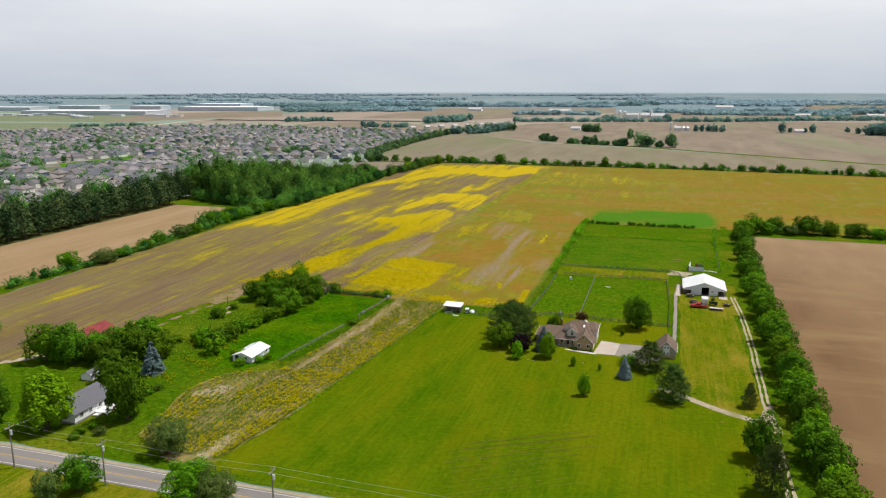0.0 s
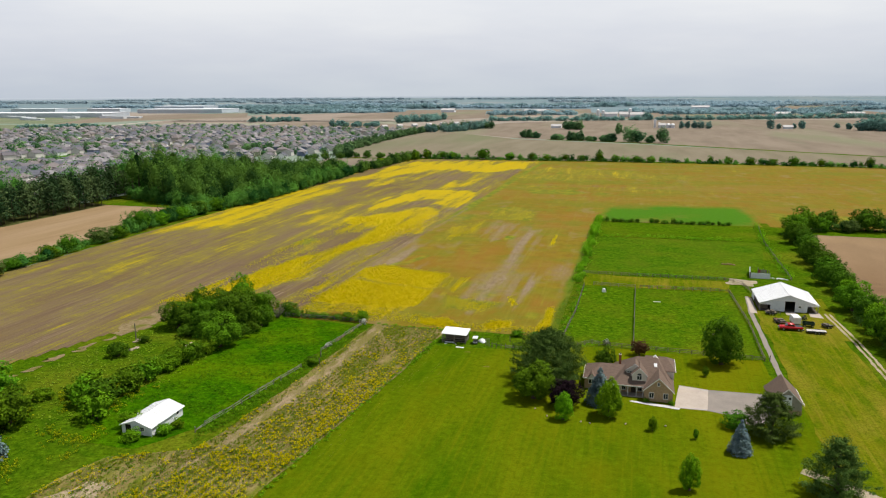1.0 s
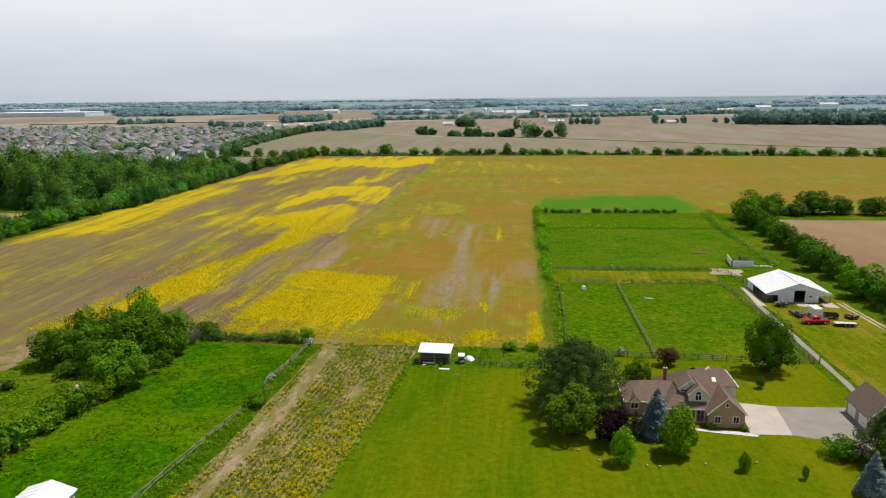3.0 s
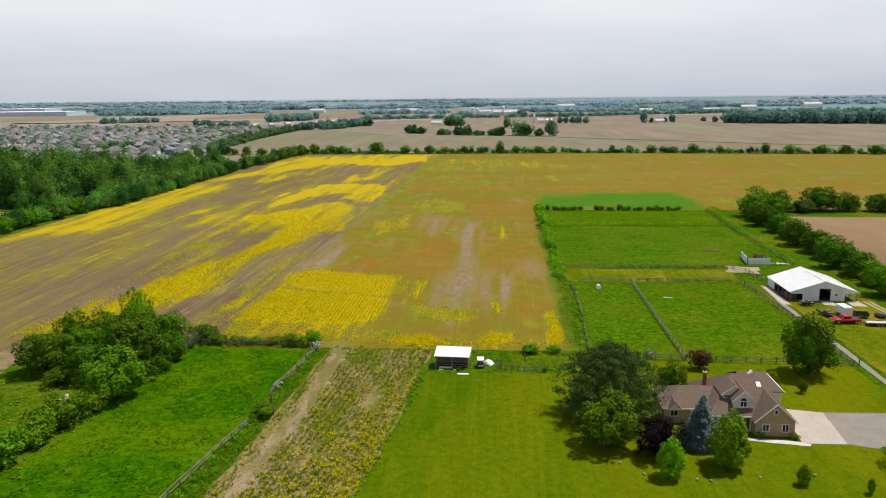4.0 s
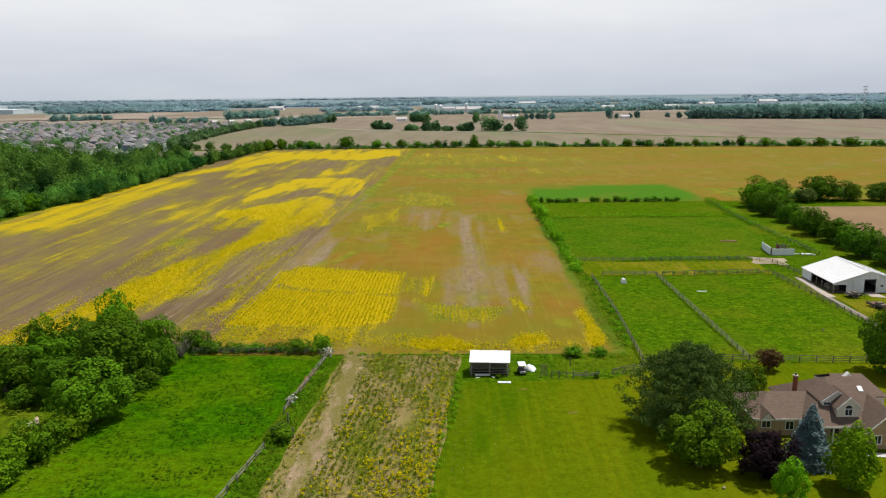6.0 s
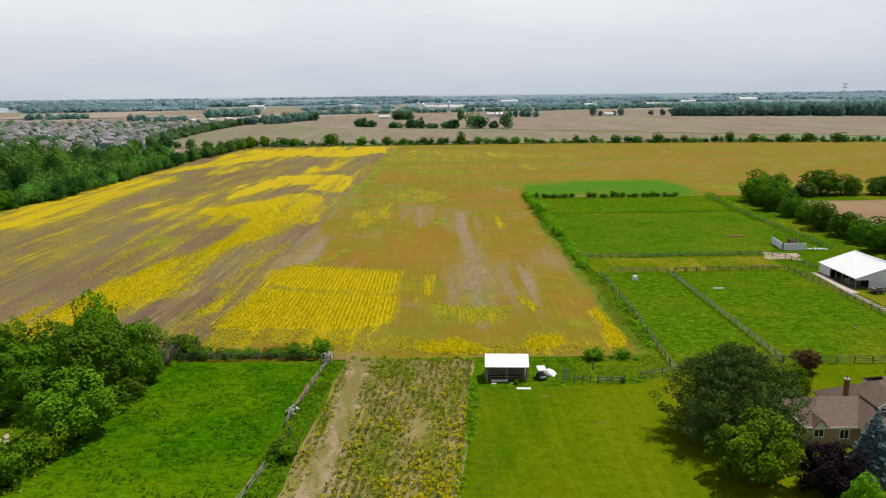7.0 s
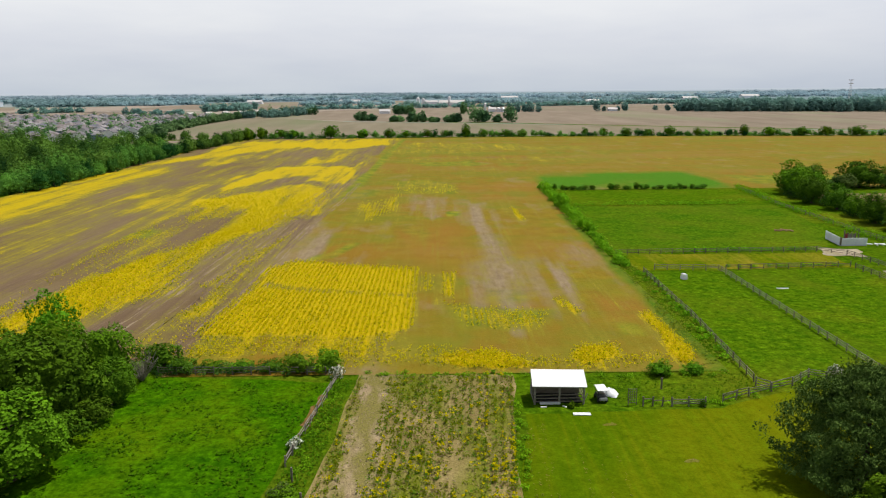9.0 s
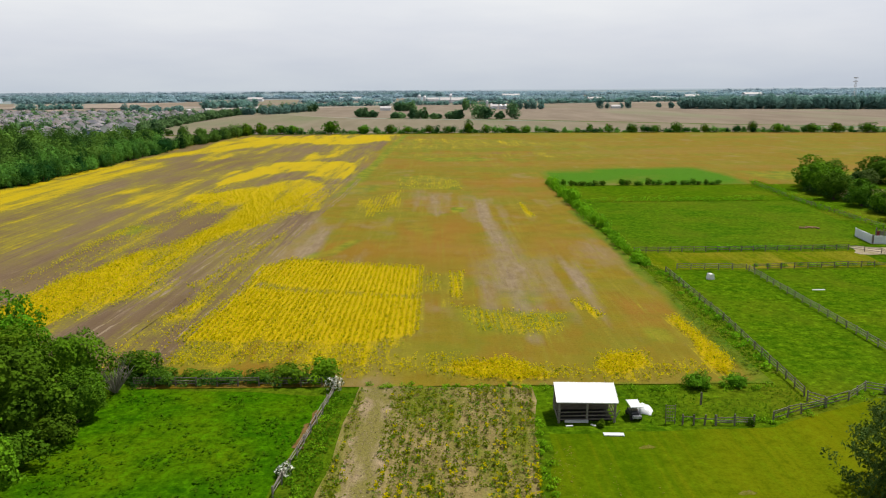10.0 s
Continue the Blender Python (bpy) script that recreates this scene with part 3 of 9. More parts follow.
BLOOM_FRINGE = [
    ([(-20, 0.5), (-17, 2.4), (-9, 1.0), (-1, 1.0), (-1, -1.4), (-20, -1.4)], 0.33, 1.5, 1.0),
    ([(-30.2, 1.4), (-29.8, 5.4), (-17.4, 5.0), (-18, 0.2)], 0.48, 1.5, 1.0),
    ([(-25.5, 179.4), (-12.3, 180.4), (11.3, 169.8), (8.5, 156.8), (-7.3, 156.3), (-24.5, 165)], 0.42, 5.0, 5),
    ([(-22.3, 83.5), (-17.8, 88.1), (-11.7, 81.2), (-11.6, 69.2), (-20.9, 68)], 0.40, 1.5, 3),
    ([(-5.3, 57), (-4.8, 57), (-4.5, 46.5), (-5.0, 46.5)], 0.7, 0.4, 2.0),
    ([(-6.4, 12.6), (-5.8, 12.6), (-4.8, 9.4), (-5.4, 9.4)], 0.8, 0.5, 1.0),
]
GREEN_NEAR = [
    ([(-48.4, 38), (-47.6, 43), (-45.6, 42), (-45.6, 35.6)], 0.9, 1.0, 2.5),
    ([(-27.8, 25), (-24.4, 27.4), (-22.4, 34), (-23.4, 34.5), (-26.6, 28.4)], 0.8, 1.0, 1.5),
    ([(-14.8, 12.5), (-11.6, 11), (-6.6, 10), (-8.4, 5.6), (-13, 6.0)], 0.95, 2.2, 3.0),
    ([(-14, 53), (-12, 53.6), (-12.2, 49), (-13.8, 49)], 0.9, 0.5, 1.2),
    ([(-3.2, 6), (-1.6, 6), (-1.6, 3.4), (-3.2, 3.4)], 0.6, 0.7, 1.0),
    ([(-32, 75), (-13, 77), (-13, 72), (-24, 66), (-29, 63)], 0.58, 3.0, 4.0),
]
GREEN_FAR = [
    ([(-26.4, 200), (-24.4, 200), (-26.8, 81), (-29.2, 60), (-30.4, 60), (-29.0, 83)], 0.85, 1.2, 8),
    ([(-24, 178), (11, 174), (8, 156), (-24, 156)], 0.55, 6.0, 6),
    ([(-20.2, 119.8), (-7.7, 120.8), (-2.7, 114.6), (-7.8, 110.4), (-19.1, 112.1)], 0.75, 3.0, 3),
    ([(-22.3, 83.5), (-17.8, 88.1), (-11.7, 81.2), (-11.6, 69.2), (-20.9, 68)], 0.62, 1.5, 3),
    ([(-10, 150), (30, 150), (30, 128), (-10, 128)], 0.34, 10.0, 8),
    ([(36, 90), (120, 88), (120, 76), (36, 78)], 0.75, 4.0, 4),
]
BARE = [
    ([(-19.6, 65), (-11.1, 66.2), (-8.2, 66), (-8.6, 46.2), (-10.8, 44.2), (-14, 48.4), (-18.6, 46.4)], 0.62, 1.5, 4),
    ([(-10.8, 66.2), (-8.2, 66.1), (-8.7, 33.3), (-8.8, 9.6), (-10.2, 9.6), (-10.6, 33.4)], 0.66, 1.6, 8),
    ([(-13.4, 19.7), (-8.8, 27.9), (-3.6, 25.6), (-4.2, 12.3), (-7.5, 9.0), (-12.6, 12.8)], 0.80, 1.8, 5),
    ([(-29.1, 25.5), (-28, 42.5), (-24, 46.5), (-24.7, 33.5), (-26.3, 24.7)], 0.75, 1.5, 5),
    ([(-23.6, 41), (-20.2, 52), (-19.2, 24), (-21.8, 24)], 0.45, 1.8, 6),
    ([(-18.5, 62), (-16.5, 62), (-16.8, 30), (-18.6, 30)], 0.35, 1.5, 6),
]
RUSSET = [
    ([(-19.7, 42.3), (-12.3, 43.2), (-11.6, 26), (-13, 22.1), (-16.3, 23.4), (-19.5, 33.5)], 0.80, 2.5, 8),
    ([(-11.2, 81.2), (1.2, 82.6), (0.6, 68.9), (-5.6, 66), (-11.1, 70.8)], 0.70, 2.5, 6),
    ([(-3.2, 13.5), (-0.4, 12), (-0.3, 7.5), (-3.4, 7.5)], 0.95, 1.2, 2),
    ([(-7.9, 40.2), (-1.4, 40.1), (-1.1, 23.3), (-6.9, 27.3)], 0.55, 2.5, 8),
]
CROP_PLOT = [(2.2, 73.8), (2.6, 91), (6, 95.5), (18, 97), (30, 96.2), (31.6, 86), (31.2, 74)]


def cover(u, v):
    """Bloom, dryness, green and lushness of the weedy field at u, v (arrays)."""
    n1 = streak(u, v, 0.10, 0.028, 1)
    n2 = streak(u, v, 0.40, 0.04, 2)
    n3 = streak(u, v, 0.07, 0.07, 3)
    n5 = streak(u, v, 0.012, 0.06, 9)
    w = u + 1.2 * n2 + 1.6 * n1
    far_u, far_v = u + 2.2 * n2 + 2.4 * n1, v + 9 * n1 + 5 * n3
    left = np.clip((-29.8 - u - 0.8 * n2) / 1.6 + 0.5, 0, 1)
    bloom = left * (0.25 + 0.34 * n1 + 0.26 * n2) * np.clip(0.62 + v / 130, 0.45, 1)
    for patches in (BLOOM_BANDS, BLOOM_FAR):
        for corners, amount, eu, ev in patches:
            bloom = np.maximum(bloom, amount * soft_patch(far_u, far_v, corners, eu, ev) * (0.88 + 0.60 * n2 + 0.42 * n1))
    for patches in (BLOOM_NEAR, BLOOM_EDGE, BLOOM_FRINGE):
        for corners, amount, eu, ev in patches:
            bloom = np.maximum(bloom, amount * soft_patch(u + 0.5 * n2, v + 1.2 * n1, corners, eu, ev) * (0.92 + 0.35 * n2))
    bloom *= 1 - 0.9 * soft_patch(u, v, [(-23, 8), (-22.8, 16), (-21.8, 16), (-21.6, 8)], 0.5, 2.0) * np.clip(0.75 + n2 * 2, 0, 1)
    wave = 17.6 - 0.33 * (u + 28.3) + 1.6 * n3
    bloom *= 1 - 0.75 * np.clip(1.0 - np.abs(v - wave) / 0.75, 0, 1) * ((u > -29) & (u < -16.4))
    dry = np.clip((w + 29.8) / 2.0, 0, 1) * (0.80 + 0.25 * n3)
    n7 = streak(u, v, 0.55, 0.022, 13)
    for corners, amount, eu, ev in BARE:
        dry *= 1 - amount * soft_patch(u + 1.2 * n2, v + 7 * n1 + 6 * n7, corners, eu, ev) * np.clip(0.70 + 1.5 * n7, 0.1, 1.2)
    n6 = streak(u, v, 0.10, 0.03, 11)
    dry *= 1 - 0.6 * np.clip(1.6 * n6 - 0.2, 0, 1) * np.clip((105 - v) / 20, 0, 1) * (u < 1.5)
    green = np.clip(0.6 * n3 + 0.3 * n2 - 0.12, 0, 0.6) * np.clip((w + 31) / 3, 0, 1)
    green = np.maximum(green, np.clip(0.55 * n5 + 0.2 * n3, 0, 0.55) * np.clip((v - 85) / 30, 0, 1) * np.clip((w + 30) / 3, 0, 1))
    bloom = np.maximum(bloom, np.clip(0.6 * n5 + 0.3 * n2 - 0.06, 0, 0.36) * np.clip((v - 80) / 40, 0, 1) * np.clip((w + 30) / 3, 0, 1) * np.clip((60 - u) / 60, 0, 1))
    for patches in (GREEN_NEAR, GREEN_FAR):
        for corners, amount, eu, ev in patches:
            green = np.maximum(green, amount * soft_patch(u + 0.6 * n2, v + 1.6 * n3, corners, eu, ev) * (0.85 + 0.5 * n2))
    lush = soft_patch(u + 1.5 * n3, v + 3 * n3, CROP_PLOT, 2.4, 7.0) * (0.95 + 0.25 * n3)
    lush *= 1 - 0.5 * soft_patch(u + n3, v + n3, [(4, 95), (11, 97), (12, 90), (5, 89)], 4.0, 6.0)
    lush = np.maximum(lush, np.clip((u + 0.35 - np.where(v > 50, 1.2, 0.0) + 0.8 * n3 + 0.4 * n2) / 0.9, 0, 1) * (v < 74) * (u < 3))
    lush = np.maximum(lush, np.clip((-1.5 - v + 0.6 * n3 + 0.3 * n2) / 0.5, 0, 1) * (u > -11.5) * (u < 3))
    return np.clip(bloom, 0, 1.2), np.clip(dry, 0, 1), np.clip(green, 0, 1), np.clip(lush, 0, 1)


def ripeness(u, v):
    """How far the stubble has turned red-brown at u, v (arrays)."""
    n1, n2 = streak(u, v, 0.10, 0.04, 17), streak(u, v, 0.40, 0.05, 18)
    turned = np.zeros(len(u))
    for corners, amount, eu, ev in RUSSET:
        turned = np.maximum(turned, amount * soft_patch(u + 1.5 * n2, v + 6 * n1, corners, eu, ev) * (0.85 + 0.8 * n2 + 0.5 * n1))
    return np.clip(turned, 0, 1)


def in_field(u, v):
    near_left = v > 1.0 - np.clip(-(u + 31), 0, 12) * 0.6 - np.clip(-(u + 44), 0, 60) * 3.2
    main = (u > -80) & (u < 0.9) & (v < 203) & np.where(u > -30, v > -2.0, near_left) & (v > -46)
    right = (u >= 0.9) & (u < 150) & (v > 73.4) & (v < 203 - np.clip(u - 25, 0, 200) * 0.08)
    return main | (right & ((u > 36) | (u < 31.6) | (v > 94.5) | (v > 110 - (u - 25) * 4.2)))


def weedy_mat():
    m, nt, b = mat_base("weedy_stubble_field", 0.95, 0.05)
    v_rows = coords(nt, (1.9, 0.07, 1))
    v0 = coords(nt)
    at_c = nt.nodes.new("ShaderNodeVertexColor")
    at_c.layer_name = "cover"
    at_l = nt.nodes.new("ShaderNodeVertexColor")
    at_l.layer_name = "lush"
    sep_l = nt.nodes.new("ShaderNodeSeparateColor")
    nt.links.new(at_l.outputs["Color"], sep_l.inputs["Color"])
    sep = nt.nodes.new("ShaderNodeSeparateColor")
    nt.links.new(at_c.outputs["Color"], sep.inputs["Color"])
    grain = noise_tex(nt, v0, 5.0, 4, 0.7)
    rows = noise_tex(nt, v_rows, 0.9, 4, 0.65)
    patchy = noise_tex(nt, v0, 0.5, 4, 0.6)
    broad = noise_tex(nt, coords(nt, (0.030, 0.11, 1)), 1.0, 5, 0.6)
    wide = noise_tex(nt, coords(nt, (0.55, 0.07, 1), 4), 0.8, 5, 0.6)
    soil = blend(nt, span(nt, rows, 0.30, 0.72), (0.108, 0.073, 0.044), (0.172, 0.120, 0.076))
    fine_rows = noise_tex(nt, coords(nt, (3.2, 0.05, 1)), 1.0, 3, 0.6)
    soil = blend(nt, calc(nt, "MULTIPLY", span(nt, fine_rows, 0.52, 0.70), 0.40), soil, (0.265, 0.205, 0.130))
    soil = blend(nt, calc(nt, "MULTIPLY", span(nt, fine_rows, 0.46, 0.30), 0.36), soil, (0.115, 0.080, 0.048))
    clod = noise_tex(nt, coords(nt, (1.6, 0.5, 1)), 1.3, 5, 0.75)
    soil = blend(nt, calc(nt, "MULTIPLY", span(nt, clod, 0.56, 0.74), 0.55), soil, (0.30, 0.24, 0.165))
    soil = blend(nt, calc(nt, "MULTIPLY", span(nt, wide, 0.42, 0.62), 0.5), soil, (0.175, 0.138, 0.045))
    deep = noise_tex(nt, coords(nt, (0.075, 0.03, 1)), 1.0, 5, 0.6)
    soil = blend(nt, calc(nt, "MULTIPLY", span(nt, deep, 0.44, 0.62), 0.6), soil, (0.108, 0.068, 0.040))
    soil = blend(nt, calc(nt, "MULTIPLY", sep_l.outputs[2], calc(nt, "ADD", calc(nt, "MULTIPLY", span(nt, clod, 0.35, 0.65), 0.5), 0.25)), soil, (0.275, 0.213, 0.130))
    dry = blend(nt, span(nt, patchy, 0.3, 0.75), (0.155, 0.106, 0.007), (0.205, 0.150, 0.012))
    dry = blend(nt, calc(nt, "MULTIPLY", span(nt, broad, 0.44, 0.64), 0.75), dry, (0.135, 0.146, 0.009))
    dry = blend(nt, calc(nt, "MULTIPLY", span(nt, rows, 0.5, 0.8), 0.35), dry, (0.235, 0.175, 0.05))
    russet = noise_tex(nt, coords(nt, (0.10, 0.06, 1)), 1.0, 4, 0.6)
    dry = blend(nt, calc(nt, "MULTIPLY", span(nt, russet, 0.50, 0.62), 0.6), dry, (0.205, 0.104, 0.012))
    smudge = noise_tex(nt, coords(nt, (0.16, 0.10, 1)), 1.0, 6, 0.65)
    dry = blend(nt, calc(nt, "MULTIPLY", span(nt, smudge, 0.54, 0.66), 0.6), dry, (0.120, 0.140, 0.012))
    dry = blend(nt, calc(nt, "MULTIPLY", span(nt, smudge, 0.44, 0.34), 0.6), dry, (0.215, 0.155, 0.075))
    dry = blend(nt, calc(nt, "MULTIPLY", at_c.outputs["Alpha"], 0.95), dry, blend(nt, patchy, (0.185, 0.092, 0.012), (0.240, 0.130, 0.020)))
    reach = noise_tex(nt, coords(nt, (0.011, 0.06, 1)), 1.0, 5, 0.6)
    dry = blend(nt, calc(nt, "MULTIPLY", span(nt, reach, 0.52, 0.62), 0.55), dry, (0.210, 0.128, 0.030))
    dry = blend(nt, calc(nt, "MULTIPLY", span(nt, reach, 0.46, 0.38), 0.45), dry, (0.128, 0.142, 0.010))
    sum_d = calc(nt, "ADD", sep.outputs[1], calc(nt, "MULTIPLY", calc(nt, "SUBTRACT", patchy, 0.5), 0.5))
    sum_d = calc(nt, "ADD", sum_d, calc(nt, "MULTIPLY", calc(nt, "SUBTRACT", wide, 0.5), 0.9))
    c = blend(nt, span(nt, sum_d, 0.05, 0.62), soil, dry)
    sum_g = calc(nt, "ADD", sep.outputs[2], calc(nt, "MULTIPLY", calc(nt, "SUBTRACT", grain, 0.5), 0.7))
    c = blend(nt, span(nt, sum_g, 0.20, 0.70), c, blend(nt, span(nt, patchy, 0.42, 0.60), (0.105, 0.138, 0.010), (0.190, 0.195, 0.012)))
    thin = noise_tex(nt, coords(nt, (3.4, 0.11, 1)), 1.0, 4, 0.65)
    drift = noise_tex(nt, coords(nt, (0.42, 0.035, 1)), 1.0, 4, 0.6)
    sum_y = sep.outputs[0]
    for f, k in ((thin, 1.3), (drift, 1.3), (rows, 0.7), (grain, 0.9), (patchy, 0.5)):
        sum_y = calc(nt, "ADD", sum_y, calc(nt, "MULTIPLY", calc(nt, "SUBTRACT", f, 0.5), k))
    weeds = blend(nt, patchy, (0.150, 0.135, 0.012), (0.205, 0.178, 0.018))
    yellow = blend(nt, grain, (0.31, 0.222, 0.003), (0.47, 0.355, 0.004))
    c = blend(nt, calc(nt, "MULTIPLY", span(nt, sum_y, 0.12, 0.45), 0.85), c, weeds)
    c = blend(nt, span(nt, sum_y, 0.40, 0.82), c, yellow)
    sum_l = calc(nt, "ADD", sep_l.outputs[0], calc(nt, "MULTIPLY", calc(nt, "SUBTRACT", patchy, 0.5), 0.7))
    turf = blend(nt, span(nt, grain, 0.35, 0.65), (0.036, 0.092, 0.002), (0.080, 0.145, 0.004))
    turf = blend(nt, span(nt, patchy, 0.42, 0.64), turf, (0.118, 0.140, 0.010))
    turf = blend(nt, sep_l.outputs[1], turf, blend(nt, span(nt, grain, 0.3, 0.7), (0.036, 0.125, 0.002), (0.062, 0.165, 0.003)))
    c = blend(nt, span(nt, sum_l, 0.15, 0.85), c, turf)
    c = blend(nt, calc(nt, "MULTIPLY", span(nt, grain, 0.5, 0.25), 0.35), c, (0.06, 0.045, 0.015))
    nt.links.new(c, b.inputs["Base Color"])
    bumped(nt, b, grain, 0.6, 0.08)
    return m


def weedy_field():
    us = np.concatenate([np.arange(-81, -50, 1.0), np.arange(-50, 2, 0.5), np.arange(2, 152, 1.5)])
    vs = np.concatenate([np.arange(-46, -4, 1.0), np.arange(-4, 60, 0.5), np.arange(60, 204, 1.0)])
    gu, gv = np.meshgrid(us, vs)
    keep = in_field((gu[:-1, :-1] + gu[1:, 1:]) / 2, (gv[:-1, :-1] + gv[1:, 1:]) / 2)
    idx = np.arange(gu.size).reshape(gu.shape)
    faces = np.stack([idx[:-1, :-1], idx[:-1, 1:], idx[1:, 1:], idx[1:, :-1]], -1)[keep]
    used, inv = np.unique(faces, return_inverse=True)
    fu, fv = gu.ravel()[used], gv.ravel()[used]
    me = np_mesh("weedy_field", np.stack([fu, fv, np.zeros(len(fu))], 1), inv.reshape(-1, 4))
    bloom, dry, green, lush = cover(fu, fv)
    col = me.color_attributes.new("lush", "FLOAT_COLOR", "POINT")
    col.data.foreach_set("color", np.stack([lush, ((fv > 72) & (fu > 1)).astype(float), np.clip((fu + 30) / 1.5, 0, 1) * (fv < 90), np.ones(len(fu))], 1).ravel())
    col = me.color_attributes.new("cover", "FLOAT_COLOR", "POINT")
    col.data.foreach_set("color", np.stack([bloom, dry, green, ripeness(fu, fv)], 1).ravel())
    ob = put("weedy_field", me, weedy_mat())
    ob.matrix_basis = FRAME
    return tagged(ob, "fallow field of brown stubble with yellow weed bloom", "field", "", "structure")


weedy_field()
TRACK_SOIL = ground_mat("pale_tyre_soil", (0.20, 0.15, 0.10), (0.285, 0.225, 0.155), (0.165, 0.12, 0.08), 0.5, 1.6, 8.0, (1, 0.4, 1), (0.42, 0.60), 0.8)
for off, wide in ((0.0, 0.10), (0.75, 0.09), (-1.3, 0.06), (2.2, 0.07), (2.9, 0.06), (5.6, 0.08), (6.2, 0.07)):
    line = [(-36.4 + off, 3), (-35.6 + off, 14), (-34.9 + off * 0.9, 30), (-34.3 + off * 0.85, 47), (-32.6 + off * 0.75, 63), (-31.4 + off * 0.6, 84)]
    sheet("tyre_track", [(u - wide, v) for u, v in line] + [(u + wide, v) for u, v in line[::-1]], 0.006, TRACK_SOIL, "pale tyre track across the bare soil", 0.10, 0.9)
STRIP_SOIL = ground_mat("weedy_strip_soil", (0.180, 0.142, 0.048), (0.285, 0.225, 0.098), (0.135, 0.152, 0.016), 0.40, 1.1, 7.0, (1.8, 0.4, 1), (0.45, 0.64), 0.9, 0.0, 0.5)
sheet("weedy_strip", [(-10.8, -2.2), (-11.2, -7), (-12.2, -20), (-13.9, -34), (-14.8, -45), (-16.5, -54.5), (-20, -55.5), (-26.3, -52), (-28.6, -41.5), (-27.2, -35.9), (-21.6, -33.5), (-20.4, -22), (-19.4, -8), (-19.2, -1.8)], -0.006, STRIP_SOIL, "strip of bare soil grown with yellow weeds")
sheet("bare_track", [(-18.9, -2), (-17.6, -2), (-17.3, -12), (-17.9, -22), (-18.9, -32), (-20.2, -38), (-21.4, -37.4), (-20.5, -32), (-19.5, -20), (-18.9, -10)], -0.002, ground_mat("dry_track", (0.235, 0.175, 0.098), (0.38, 0.295, 0.185), (0.18, 0.16, 0.045), 0.6, 2.0, 9.0, (1.6, 0.6, 1), (0.40, 0.56), 0.9), "dry bare track through the weeds", 0.22, 0.5)

BLEACHED = ground_mat("bleached_soil", (0.30, 0.235, 0.145), (0.42, 0.34, 0.23), (0.20, 0.18, 0.06), 0.5, 1.2, 6.0)
WORN_SOIL = ground_mat("dry_edge_soil", (0.17, 0.125, 0.06), (0.27, 0.21, 0.12), (0.12, 0.13, 0.02), 0.6, 1.6, 8.0)
pr = random.Random(4)
for k in range(9):
    u, v = -44.2 - k * 0.32 + pr.uniform(-0.4, 0.4), -8.5 - k * 2.3 + pr.uniform(-0.6, 0.6)
    a, b = pr.uniform(0.25, 0.7), pr.uniform(0.5, 1.3)
    sheet("bare_patch", [(u - a, v - b), (u + a * 0.6, v - b * 0.7), (u + a, v + b * 0.6), (u - a * 0.2, v + b)], 0.006, WORN_SOIL, "dry bare soil at the field edge", 0.25, 0.4)
sheet("bare_patch", [(-44.2, -3.0), (-43.4, -5.6), (-43.2, -9.6), (-44.3, -12.6), (-46.8, -9.4), (-46.2, -6.2), (-45.6, -2.8)], 0.004, WORN_SOIL, "dry bare soil at the field edge", 0.35, 0.5)
sheet("bare_patch", [(-27.4, -41.5), (-25.2, -38.6), (-24.0, -39.4), (-24.6, -42), (-26.4, -43.6)], 0.0, BLEACHED, "bleached bare soil among the weeds", 0.35, 0.5)
sheet("bare_patch", [(-17.6, -54), (-16.4, -49), (-17.2, -47), (-18.4, -50), (-19.0, -54)], 0.0, BLEACHED, "bleached bare soil among the weeds", 0.3, 0.5)
sheet("farm_track", [(-70, -52.4), (-53.4, -38.4), (-51.2, -35.4), (-50.4, -35.8), (-52.4, -39.4), (-70, -54)], -0.01, GRAVEL, "pale farm track to the old barn", 0.1, 0.9)
sheet("bare_patch", [(-21.3, -8.2), (-20.9, -4.6), (-20.6, -4.8), (-20.8, -8.4)], -0.004, ground_mat("reddish_soil", (0.13, 0.085, 0.025), (0.20, 0.12, 0.05), (0.12, 0.12, 0.02), 0.8, 1.5, 7.0), "reddish bare soil beside the fence", 0.12, 0.4)
WORN = ground_mat("thin_worn_turf", (0.10, 0.115, 0.008), (0.16, 0.145, 0.03), (0.20, 0.165, 0.06), 0.8, 2.5, 9.0)
for u, v in ((-7.0, -8.4), (-4.4, -11.9), (26.4, -33.2)):
    sheet("bare_patch", [(u - 0.35, v - 0.1), (u, v - 0.2), (u + 0.4, v), (u, v + 0.2)], -0.012, WORN, "small worn patch in the lawn", 0.10, 0.15)


# ---- trees ----
def leaf_quads(rng, pts, normals, size, droop=0.0, slim=1.0):
    """One bent leaf clump at each point, turned roughly along its normal."""
    n = len(pts)
    nrm = normals + rng.normal(0, 0.45, (n, 3))
    nrm /= np.linalg.norm(nrm, axis=1, keepdims=True) + 1e-9
    ref = rng.normal(0, 1, (n, 3))
    a = np.cross(nrm, ref)
    a /= np.linalg.norm(a, axis=1, keepdims=True) + 1e-9
    b = np.cross(nrm, a)
    s = size * rng.uniform(0.55, 1.35, (n, 1))
    t = s * rng.uniform(0.55, 1.0, (n, 1)) * slim
    v = np.stack([pts - a * s, pts - b * t + nrm * s * 0.25, pts + a * s, pts + b * t + nrm * s * 0.2], 1)
    v[:, :, 2] -= droop
    return v.reshape(-1, 3), np.arange(4 * n).reshape(-1, 4)


def sphere_points(rng, n):
    d = rng.normal(0, 1, (n, 3))
    return d / np.linalg.norm(d, axis=1, keepdims=True)


